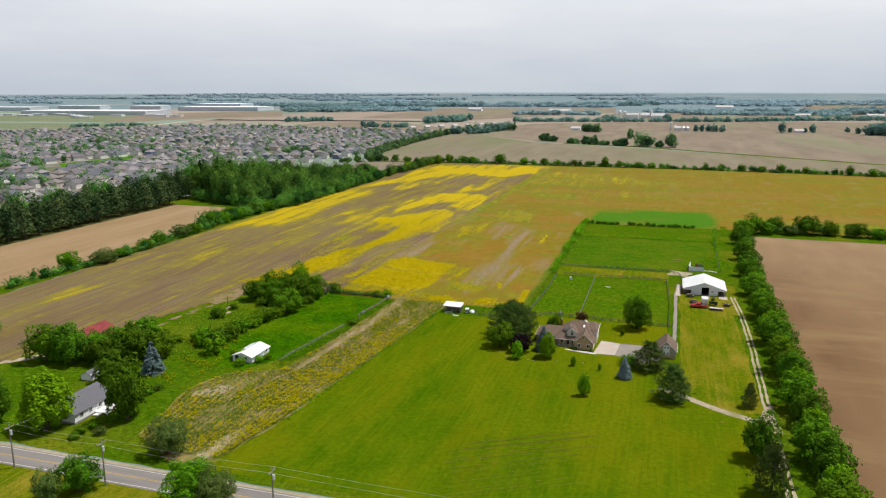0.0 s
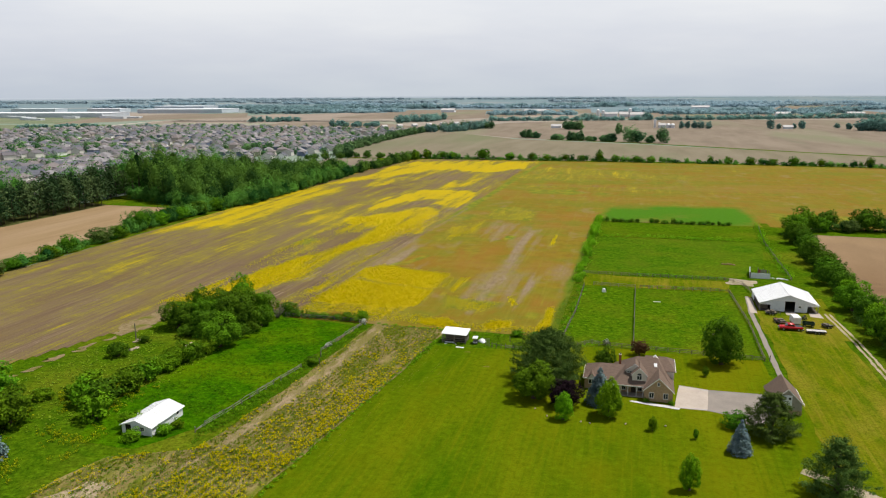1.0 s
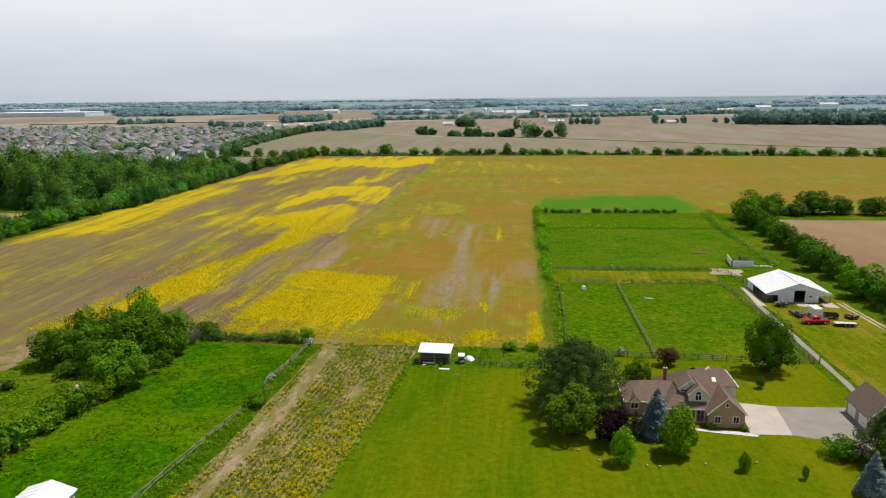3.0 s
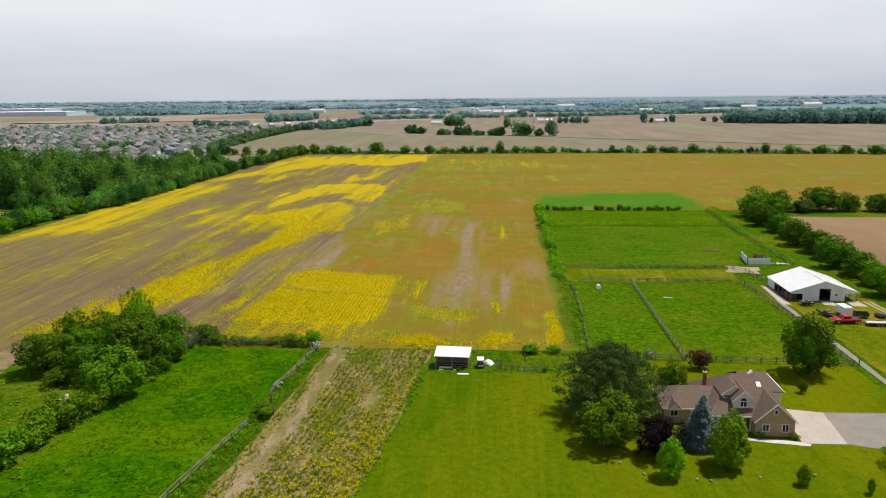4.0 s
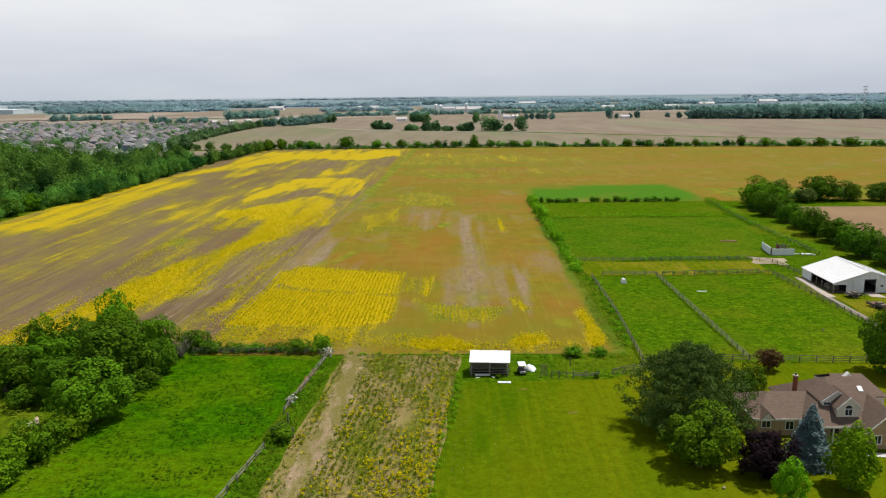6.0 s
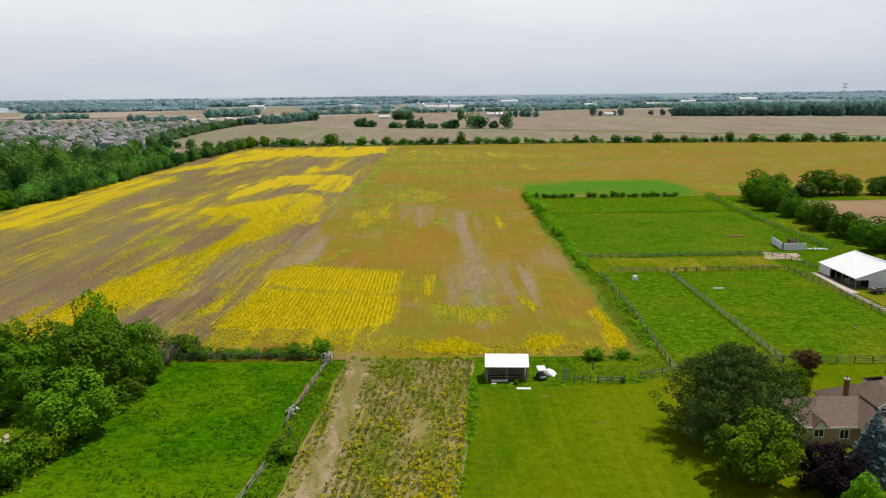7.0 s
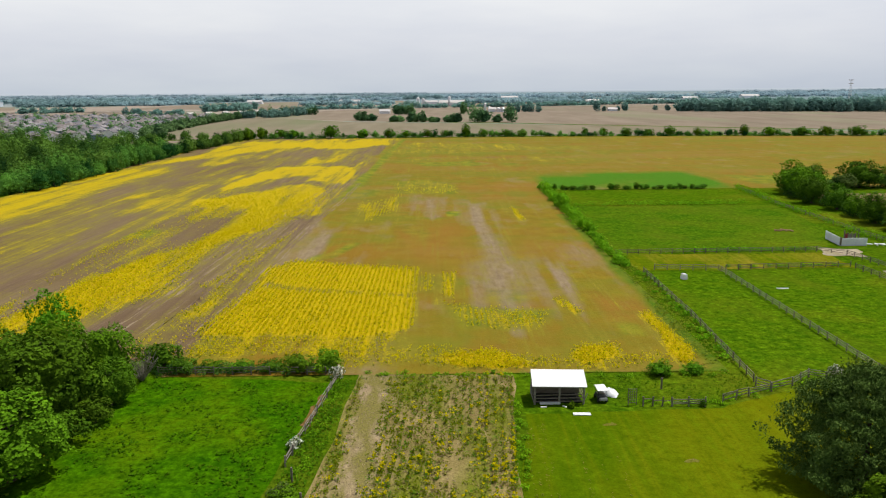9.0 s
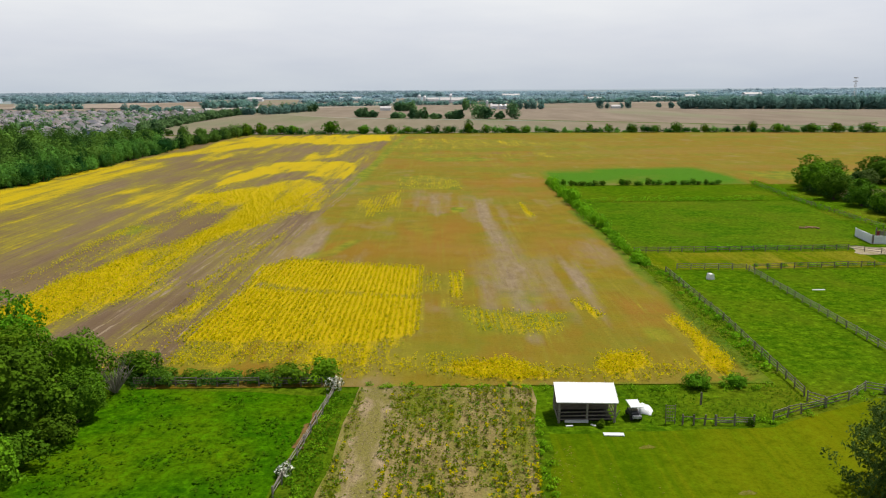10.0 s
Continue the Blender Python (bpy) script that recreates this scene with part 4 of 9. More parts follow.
def broad_points(rng, h, w, leaves, base=0.22, lobes=16, point=0.0, fill=0.16):
    """Leaf places all over the swelling lobes of a closed, uneven crown, and the ways they face."""
    k = np.arange(lobes) + 0.5
    up = 1 - 2 * k / lobes
    ang = k * 2.399 + rng.uniform(-0.35, 0.35, lobes)
    ring = np.sqrt(1 - up * up)
    out = np.stack([np.cos(ang) * ring, np.sin(ang) * ring, up], 1)
    mid = out * rng.uniform(0.42, 0.82, (lobes, 1))
    swell = rng.uniform(0.6, 1.15, lobes) * 0.92 / math.sqrt(lobes) + 0.09
    # small lobes sit upon the large ones
    pick = rng.integers(0, lobes, lobes * 5)
    mid = np.concatenate([mid, mid[pick] + sphere_points(rng, len(pick)) * swell[pick, None] * 0.85])
    swell = np.concatenate([swell, swell[pick] * rng.uniform(0.30, 0.52, len(pick))])
    d = sphere_points(rng, leaves)
    along_d = d @ mid.T
    inside = swell ** 2 - (np.sum(mid ** 2, 1) - along_d ** 2)
    hit = np.where(inside > 0, along_d + np.sqrt(np.maximum(inside, 0)), 0.0)
    best = hit.argmax(1)
    dist = np.maximum(hit.max(1), 0.50)
    p = d * dist[:, None]
    nrm = (p - mid[best]) / swell[best, None] * 0.8 + d * 0.4 + np.array([0, 0, 0.35])
    deep = np.where(rng.uniform(0, 1, leaves) < fill, rng.uniform(0.80, 0.96, leaves), rng.uniform(0.96, 1.05, leaves))
    # loose sprays stand out past the rest
    lead = sphere_points(rng, lobes * 4)
    near = (d @ lead.T).max(1)
    deep += np.where(near > 1 - 0.10 / lobes, rng.uniform(0.02, 0.16, leaves), 0.0)
    p *= deep[:, None]
    f = np.clip(np.where(p[:, 2] > 0, 0.42 + 0.58 * p[:, 2], 0.42 + 0.46 * p[:, 2]), 0, 1.06)
    slim = 1 - 0.55 * point * np.clip(f, 0, 1)
    return np.stack([p[:, 0] * 0.5 * w * slim, p[:, 1] * 0.5 * w * slim, h * (base + (1 - base) * f)], 1), nrm


def with_core(rng, cv, cf, w, h, z0=0.0):
    """The same crown round a rough inner body of leaves, so that no light shows through its middle."""
    turn, rise = np.meshgrid(np.arange(9) / 8 * 2 * math.pi, np.array([0.0, 0.16, 0.38, 0.62, 0.85, 1.0]))
    swell = np.sin(np.pi * rise) ** 0.6
    dome = np.stack([np.cos(turn) * swell, np.sin(turn) * swell, 0.20 + 0.56 * rise], -1)
    dome *= rng.uniform(0.82, 1.04, (6, 9, 1))
    dome[:, 8] = dome[:, 0]
    cells = np.arange(54).reshape(6, 9)
    faces = np.stack([cells[:-1, :-1], cells[:-1, 1:], cells[1:, 1:], cells[1:, :-1]], -1).reshape(-1, 4)
    body = dome.reshape(-1, 3) * np.array([0.27 * w, 0.27 * w, h]) + np.array([0, 0, z0])
    return np.concatenate([cv, body]), np.concatenate([cf, faces + len(cv)])


def broad_crown(rng, h, w, leaves, size, base=0.22, lobes=16, point=0.0, fill=0.16):
    return leaf_quads(rng, *broad_points(rng, h, w, leaves, base, lobes, point, fill), size)


def bush_crown(rng, h, w, leaves, size, lobes=9):
    v, f = broad_crown(rng, h, w, leaves, size, 0.0, lobes, 0.0, 0.38)
    v[:, 2] = np.maximum(v[:, 2], 0.02)
    return v, f


def spruce_crown(rng, h, w, leaves, size, tiers=19, base=0.0):
    """A narrow cone of drooping whorls."""
    pts, nrm = [], []
    for k in range(tiers):
        f = (k + 0.5) / tiers
        z = h * (base + (1 - base) * f)
        r = w * 0.5 * (1 - f) ** 0.85 * (0.9 + 0.1 * min(1, f * 6)) + 0.03 * w
        boughs = max(9, int(26 * (1 - f)))
        m = max(9, int(leaves * (1 - f) * 2 / tiers / boughs))
        for j in range(boughs):
            a = rng.uniform(0, 6.283)
            reach = r * rng.uniform(0.8, 1.1)
            t = rng.uniform(0.25, 1, m) ** 0.7
            side = rng.normal(0, 0.16, m) * reach
            x, y = np.cos(a) * reach * t - np.sin(a) * side, np.sin(a) * reach * t + np.cos(a) * side
            zz = z - t * t * h * 0.05 + rng.normal(0, 0.012, m) * h
            pts.append(np.stack([x, y, zz], 1))
            nrm.append(np.tile([np.cos(a) * 0.6, np.sin(a) * 0.6, 1.0], (m, 1)))
    return leaf_quads(rng, np.concatenate(pts), np.concatenate(nrm), size)


def pine_points(rng, h, w, leaves, base=0.02, boughs=48, taper=0.9):
    """Boughs in loose layers, each set with upturned plumes of needles; many boughs make a rounded dome."""
    dome = boughs >= 90
    outline = (lambda f: (1 - f ** 2.0) ** 0.75 * (0.84 + 0.16 * np.minimum(1, f / 0.15))) if dome else (lambda f: (1 - taper * f ** 1.5) * (0.78 + 0.22 * np.minimum(1, f / 0.18)))
    pts, nrm = [], []
    stops = (0.40, 0.60, 0.78, 0.92, 1.0)
    m = max(3, int(leaves * 0.72 / boughs / len(stops)))
    for k in range(boughs):
        f = (k + rng.uniform(0, 1)) / boughs
        z = h * (base + (0.93 - base) * f)
        r = w * 0.5 * float(outline(f)) * rng.choice((0.80, 0.90, 0.98, 1.06)) * rng.uniform(0.95, 1.04)
        a = k * 2.399 + rng.uniform(-0.4, 0.4)
        for t in stops:
            b = a + rng.normal(0, 0.16)
            out = np.array([math.cos(b), math.sin(b), 0.0])
            o = out * r * t * 0.96 + np.array([0, 0, z + t * t * r * 0.13 + rng.normal(0, 0.02) * h])
            rp = min(0.062 * w, 0.085 * h) * rng.uniform(0.7, 1.25)
            q = sphere_points(rng, m)
            e = np.abs(rng.normal(0, 0.6, (m, 1)))
            spot = o + q * np.array([rp, rp, rp * 0.45]) * rng.uniform(0.3, 1.0, (m, 1)) + (out * 0.8 + np.array([0, 0, 0.5])) * rp * e
            spot[:, 2] = np.maximum(spot[:, 2], 0.02 * h)
            pts.append(spot)
            nrm.append(q * 0.6 + out * 0.4 + np.array([0, 0, 0.7]))
    m = int(leaves * 0.34)
    f, a = rng.uniform(0, 1, m) ** 1.15, rng.uniform(0, 6.283, m)
    r = w * 0.5 * outline(f) * (0.72 + 0.08 * np.sin(5 * a + 17 * f)) * rng.uniform(0.72, 1.0, m)
    x, y = np.cos(a), np.sin(a)
    pts.append(np.stack([x * r, y * r, h * (base + 0.02 + (0.92 - base) * f)], 1))
    nrm.append(np.stack([x * 0.8, y * 0.8, 0.7 * np.ones(m)], 1))
    return np.concatenate(pts), np.concatenate(nrm)


def pine_crown(rng, h, w, leaves, size, base=0.02, boughs=48, taper=0.9):
    return leaf_quads(rng, *pine_points(rng, h, w, leaves, base, boughs, taper), size * 1.25, 0.0, 0.5)


def trunk_mesh(rng, h, w, fork=0.35, limbs=7, thick=0.035):
    """A tapered trunk with bent limbs that reach into the crown."""
    bm = bmesh.new()
    r = h * thick
    top = Vector((rng.uniform(-0.04, 0.04) * h, rng.uniform(-0.04, 0.04) * h, h * 0.78))
    mid = Vector((top.x * 0.3, top.y * 0.3, h * fork))
    bm_rod(bm, (0, 0, -0.05), (0, 0, h * 0.06), r * 1.5, r, 9)
    bm_rod(bm, (0, 0, h * 0.055), mid, r, r * 0.75, 9)
    bm_rod(bm, mid, top, r * 0.75, r * 0.2, 7)
    for k in range(limbs):
        a = k * 2.399 + rng.uniform(-0.3, 0.3)
        s = mid.lerp(top, rng.uniform(0.0, 0.75))
        reach = w * rng.uniform(0.08, 0.13)
        e1 = s + Vector((math.cos(a) * reach * 0.6, math.sin(a) * reach * 0.6, h * 0.05))
        e2 = e1 + Vector((math.cos(a + 0.3) * reach * 0.5, math.sin(a + 0.3) * reach * 0.5, h * 0.07))
        bm_rod(bm, s, e1, r * 0.42, r * 0.28, 5)
        bm_rod(bm, e1, e2, r * 0.28, r * 0.08, 5)
    return bm


# kind: crown maker, leaf material, leaves, leaf size, trunk fork, height, width it is modelled at
KINDS = {
    "maple": (lambda r, h, w, n, s: broad_crown(r, h, w, n, s, 0.03, 34, 0.0, 0.24), LEAF_MID, 7600, 0.067, 0.3),
    "oak": (lambda r, h, w, n, s: broad_crown(r, h, w, n, s, 0.02, 34, 0.0, 0.24), LEAF_DARK, 7600, 0.067, 0.3),
    "lime": (lambda r, h, w, n, s: broad_crown(r, h, w, n, s, 0.03, 30, 0.6, 0.3), LEAF_BRIGHT, 7400, 0.065, 0.25),
    "purple": (lambda r, h, w, n, s: broad_crown(r, h, w, n, s, 0.0, 32, 0.0, 0.45), LEAF_PURPLE, 9000, 0.070, 0.25),
    "rust": (lambda r, h, w, n, s: broad_crown(r, h, w, n, s, 0.10, 22, 0.0, 0.5), LEAF_RUST, 6400, 0.072, 0.25),
    "willow": (lambda r, h, w, n, s: broad_crown(r, h, w, n, s, 0.04, 32, 0.0, 0.24), LEAF_GREY, 7200, 0.066, 0.25),
    "spruce": (lambda r, h, w, n, s: spruce_crown(r, h, w, n, s), NEEDLE_BLUE, 8600, 0.060, 0.3),
    "pine": (lambda r, h, w, n, s: pine_crown(r, h, w, n, s), NEEDLE, 15000, 0.062, 0.3),
    "broad_pine": (lambda r, h, w, n, s: pine_crown(r, h, w, n, s, 0.0, 110), NEEDLE, 44000, 0.066, 0.3),
    "bush": (lambda r, h, w, n, s: bush_crown(r, h, w, n, s, 12), LEAF_MID, 1900, 0.060, 0.2),
    "dark_bush": (lambda r, h, w, n, s: bush_crown(r, h, w, n, s, 12), LEAF_DARK, 2100, 0.060, 0.2),
    "pale_bush": (lambda r, h, w, n, s: bush_crown(r, h, w, n, s, 12), LEAF_GREY, 1900, 0.058, 0.2),
    "bright_bush": (lambda r, h, w, n, s: bush_crown(r, h, w, n, s, 12), LEAF_FRESH, 1900, 0.058, 0.2),
}
PROTOS = {}
WORDS = {
    "maple": ("full green broadleaf tree", "tree"), "oak": ("dark green spreading broadleaf tree", "tree"), "lime": ("bright green young shade tree", "tree"),
    "purple": ("dark purple-leaved maple", "tree"), "rust": ("small rust-red ornamental tree", "tree"), "willow": ("grey-green loose-crowned tree", "tree"),
    "spruce": ("blue-grey conical spruce", "tree"), "broad_pine": ("broad dark green plumed pine", "tree"), "pine": ("dark green plumed pine tree", "tree"), "bush": ("green leafy bush", "bush"),
    "dark_bush": ("dark green dense bush", "bush"), "pale_bush": ("pale grey-green bush", "bush"), "bright_bush": ("bright green bush", "bush"),
}


def tree(kind, u, v, h, w, where="on the lawn", group="", variant=None):
    """A tree or bush of that kind, height and width; alike ones share their meshes."""
    is_bush = kind.endswith("bush")
    far_off = v > 62 or u < -60 or u > 45
    size = 0 if (h < 2.2 and not is_bush) else 3 if far_off and (v > 150 or is_bush) else 2 if far_off or u > 28 or (u < -24 and v < -22) else 1
    k = variant if variant is not None else int(abs(u * 13.7 + v * 7.1)) % 3
    key = (kind, k, size)
    spin = (u * 57.0 + v * 91.0) % 360
    words, cat = WORDS[kind]
    label = (words + " " + where).strip()
    if key not in PROTOS:
        maker, leaf, n, s, fork = KINDS[kind]
        rng = np.random.default_rng(17 + k * 31 + n)
        ph, pw = (4.0, 3.6) if not is_bush else (1.6, 2.0)
        if kind in ("spruce",):
            ph, pw = 3.4, 2.3
        if kind in ("pine",):
            ph, pw = 4.4, 5.0
        if kind in ("broad_pine",):
            ph, pw = 4.5, 8.2
        if size == 0:
            n, s, ph, pw = int(n * 0.25), s * 0.75, ph * 0.4, pw * 0.4
        if size == 2:
            n, s = int(n * 0.55), s * 1.35
        if size == 3:
            n, s = int(n * 0.12), s * 2.4
        ob = new("bush" if is_bush else "tree")
        ob.empty_display_size = 0.2
        if not is_bush:
            part("trunk", trunk_mesh(random.Random(k + n), ph, pw, fork), BARK, ob)
        else:
            stems = bmesh.new()
            for q in range(5):
                bm_rod(stems, (0.05 * math.cos(q * 1.3), 0.05 * math.sin(q * 1.3), -0.04), (0.35 * math.cos(q * 1.3), 0.35 * math.sin(q * 1.3), 0.8), 0.03, 0.01, 5)
            part("woody_base", stems, BARK, ob)
        cv, cf = maker(rng, ph, pw, n, s)
        if kind not in ("spruce", "pine", "broad_pine"):
            point_in = 0.72 if kind == "lime" else 1.0
            cv, cf = with_core(rng, cv, cf, pw * point_in, ph)
        put("crown", np_mesh("crown", cv, cf), leaf, ob)
        ob.matrix_basis = at(u, v, 0, spin) @ Matrix.Diagonal((w / pw, w / pw, h / ph, 1))
        PROTOS[key] = (ob, ph, pw)
    else:
        proto, ph, pw = PROTOS[key]
        f = 0.86 + 0.28 * ((u * 3.7 + v * 5.3) % 1)
        sc = Matrix.Diagonal((f * w / pw / proto.scale[0], w / f / pw / proto.scale[1], h / ph / proto.scale[2], 1))
        ob = copy_thing(proto, at(u, v, 0, spin) @ sc)
    return tagged(ob, label, cat, group)


def thicket(name, spots, material, label, leaves=260, size=0.36, conifer=False, trunks=True, seed=5, category="wood", up=0.0):
    """Many trees too dense to count, joined: spots are (u, v, height, width)."""
    rng = np.random.default_rng(seed)
    base = []
    for k in range(6):
        if conifer:
            base.append(pine_points(rng, 1, 1, leaves, 0.14, 26, 0.72))
        else:
            base.append(broad_points(rng, 1, 1, leaves, 0.0, 14 if leaves >= 250 else 7, 0.0, 0.22))
    vs, fs, total, tones = [], [], 0, []
    tv, tf, tn = [], [], 0
    for i, (u, v, h, w) in enumerate(spots):
        bp, bn = base[i % 6]
        ch = h if conifer else min(h, 1.7 * w)
        bv, bf = leaf_quads(rng, bp * np.array([w, w, ch]) + np.array([0, 0, h - ch]), bn + np.array([0, 0, up]), size * 0.5)
        if not conifer and h > 1.4:
            bv, bf = with_core(rng, bv, bf, w, ch, h - ch)
        a = rng.uniform(0, 6.283)
        c, s = math.cos(a), math.sin(a)
        x, y = bv[:, 0], bv[:, 1]
        vs.append(np.stack([u + x * c - y * s, v + x * s + y * c, np.maximum(bv[:, 2], -0.03)], 1))
        fs.append(bf + total)
        tones.append(np.full(len(bv), rng.uniform(0, 1)))
        total += len(bv)
        if trunks:
            r = 0.03 * h * (0.5 if conifer else 1)
            top = h * 0.6
            ring = [(u + r * math.cos(q), v + r * math.sin(q), 0) for q in (0, 1.57, 3.14, 4.71)] + [(u + 0.5 * r * math.cos(q), v + 0.5 * r * math.sin(q), top) for q in (0, 1.57, 3.14, 4.71)]
            tv += ring
            tf += [(tn + q, tn + (q + 1) % 4, tn + 4 + (q + 1) % 4, tn + 4 + q) for q in range(4)]
            tn += 8
    ob = new(name)
    ob.matrix_basis = FRAME
    me = np_mesh("crowns", np.concatenate(vs), np.concatenate(fs))
    tone = np.concatenate(tones)
    layer = me.color_attributes.new("tone", "FLOAT_COLOR", "POINT")
    layer.data.foreach_set("color", np.stack([tone, tone, tone, np.ones(len(tone))], 1).ravel())
    put("crowns", me, material, ob)
    if trunks:
        put("trunks", np_mesh("trunks", tv, tf), BARK, ob)
    return tagged(ob, label, category, "", "stuff")


def rising(spots):
    """The same spots, taller towards the back corner of the wood, so that the canopy climbs from its edge."""
    return [(u, v, h + 7.4 * min(1, max(0, (-82 - u) / 28)) * min(1, max(0, (152 - v) / 58)), w) for u, v, h, w in spots]


def along(pts, step, seed, jitter=0.8, h=(2, 4), w=(2, 4)):
    """Spots strung along a line."""
    rng = random.Random(seed)
    out = []
    for a, b in zip(pts, pts[1:]):
        d = math.hypot(b[0] - a[0], b[1] - a[1])
        n = max(1, int(d / step))
        for k in range(n):
            f = (k + rng.uniform(0, 0.9)) / n
            out.append((a[0] + (b[0] - a[0]) * f + rng.uniform(-jitter, jitter), a[1] + (b[1] - a[1]) * f + rng.uniform(-jitter, jitter), rng.uniform(*h), rng.uniform(*w)))
    return out


def within(poly, step, seed, h, w):
    """Spots spread over a polygon."""
    rng = random.Random(seed)
    us, vs = [p[0] for p in poly], [p[1] for p in poly]
    out = []
    u = min(us)
    while u < max(us):
        v = min(vs)
        while v < max(vs):
            a, b = u + rng.uniform(-0.45, 0.45) * step, v + rng.uniform(-0.45, 0.45) * step
            inside = False
            for (x1, y1), (x2, y2) in zip(poly, poly[1:] + poly[:1]):
                if (y1 > b) != (y2 > b) and a < (x2 - x1) * (b - y1) / (y2 - y1) + x1:
                    inside = not inside
            if inside:
                out.append((a, b, rng.uniform(*h), rng.uniform(*w)))
            v += step
        u += step
    return out


# trees of the house yard
YARD = "on the house lawn"
for kind, u, v, h, w in (("broad_pine", 1.7, -13.8, 4.8, 7.2), ("maple", 0.95, -18.2, 3.3, 4.0), ("purple", 3.7, -19.3, 2.6, 2.9), ("oak", 6.5, -9.7, 2.2, 2.3), ("spruce", 6.4, -18.0, 3.2, 2.5),
                         ("lime", 7.3, -20.4, 3.3, 3.0), ("lime", 3.8, -21.8, 2.3, 1.9), ("rust", 9.6, -5.3, 1.6, 1.9), ("oak", 17.1, -6.0, 4.9, 4.2), ("maple", 15.4, -9.6, 1.0, 0.7),
                         ("lime", 10.6, -22.2, 1.2, 0.9), ("maple", 13.7, -22.9, 0.9, 0.5), ("spruce", 16.6, -24.4, 2.6, 1.85), ("dark_bush", 16.9, -19.9, 1.3, 2.4), ("pine", 19.2, -20.8, 3.5, 5.0),
                         ("pine", 21.8, -29.0, 4.0, 4.8), ("pine", 29.3, -28.7, 2.7, 2.0), ("oak", 29.2, -40.0, 4.6, 3.6), ("pine", 29.4, -46.0, 4.6, 3.8), ("lime", 12.8, -30.6, 2.6, 1.7)):
    tree(kind, u, v, h, w, YARD)
# round the white house and along the road
HOME = "beside the white house"
for kind, u, v, h, w in (("maple", -50.2, -38.6, 4.9, 5.0), ("oak", -46.7, -38.2, 4.6, 5.0), ("lime", -35.6, -53.4, 6.0, 6.2), ("oak", -29.7, -49.4, 7.0, 4.3), ("oak", -43.0, -37.6, 3.4, 3.8), ("oak", -40.8, -38.4, 2.8, 3.2), ("maple", -45.0, -36.2, 3.8, 3.8), ("oak", -48.6, -37.4, 4.6, 4.6), ("spruce", -35.3, -38.3, 3.8, 2.9), ("oak", -39.7, -35.4, 5.0, 5.2),
                         ("maple", -42.2, -31.0, 4.2, 4.8), ("oak", -44.0, -34.2, 3.6, 4.0), ("maple", -37.8, -33.6, 3.6, 3.8), ("oak", -41.8, -54.0, 5.4, 4.0), ("oak", -38.4, -42.0, 2.8, 3.0), ("maple", -37.0, -41.0, 2.0, 2.4),
                         ("oak", -32.6, -46.0, 2.4, 2.4), ("dark_bush", -31.9, -43.6, 0.6, 1.5), ("dark_bush", -31.7, -42.3, 0.6, 1.5), ("pale_bush", -29.9, -52.9, 0.8, 1.4), ("bush", -31.9, -53.1, 0.7, 1.5), ("bush", -31.6, -54.3, 0.6, 1.3), ("bright_bush", -31.7, -51.9, 0.6, 1.2)):
    tree(kind, u, v, h, w, HOME)
for kind, u, v, h, w in (("willow", -21.3, -54.2, 3.6, 3.8), ("oak", -24.2, -61.6, 3.4, 3.4), ("willow", -25.7, -63.4, 2.6, 2.4), ("maple", -14.6, -60.6, 4.0, 4.4), ("willow", -12.2, -60.4, 3.2, 3.6)):
    tree(kind, u, v, h, w, "beside the country road")
# clump and bushes along the pasture
for kind, u, v, h, w in (("oak", -33.2, -7.4, 4.9, 5.4), ("maple", -32.1, -12.8, 3.5, 5.0), ("maple", -35.4, -2.2, 5.0, 3.2), ("maple", -32.4, -3.0, 3.6, 4.2), ("maple", -34.4, -4.6, 4.2, 4.0), ("maple", -39.4, -5.0, 4.1, 2.8),
                         ("oak", -39.8, -8.4, 3.4, 4.4), ("maple", -37.5, -7.2, 3.5, 4.0), ("oak", -35.6, -9.6, 3.1, 3.6), ("oak", -37.0, -4.4, 3.8, 4.2), ("dark_bush", -30.4, -0.5, 1.5, 2.2), ("oak", -31.2, -5.6, 2.4, 2.8), ("dark_bush", -37.2, -10.6, 1.4, 2.6), ("dark_bush", -31.7, -9.8, 1.7, 2.8), ("dark_bush", -31.0, -7.6, 1.3, 2.0)):
    tree(kind, u, v, h, w, "in a clump beside the pasture", "pasture clump")
for u, v, h, w, kind in ((-35.2, -28.4, 2.2, 3.2, "bright_bush"), (-33.4, -25.2, 2.4, 3.2, "bush"), (-32.3, -30.8, 2.4, 3.2, "bright_bush"), (-33.6, -28.2, 2.5, 3.4, "dark_bush"), (-33.6, -22.6, 2.0, 2.8, "bush"), (-33.2, -20.2, 1.7, 2.6, "bright_bush"), (-32.8, -17.2, 2.1, 3.0, "bush"),
                         (-32.2, -15.2, 1.8, 2.4, "bright_bush"), (-37.0, -27.2, 1.6, 2.4, "bush"), (-28.6, -31.2, 1.4, 2.0, "bright_bush"), (-40.2, -18.0, 1.6, 2.2, "dark_bush"), (-40.4, -13.6, 0.8, 1.4, "dark_bush"),
                         (-66, -32, 1.4, 3.4, "bush"), (-38, -24.5, 1.3, 2.6, "bright_bush"), (-39.5, -28.5, 1.0, 2.2, "bright_bush"), (-33.4, -18.8, 2.1, 2.6, "bright_bush"), (-32.6, -13.6, 1.5, 2.2, "bush"), (-27.0, -33.3, 1.0, 1.6, "bright_bush"), (-25.0, -30.6, 0.8, 1.2, "bright_bush"), (-25.4, -31.8, 0.9, 1.4, "bright_bush")):
    tree(kind, u, v, h, w, "along the pasture edge", "pasture edge bushes")
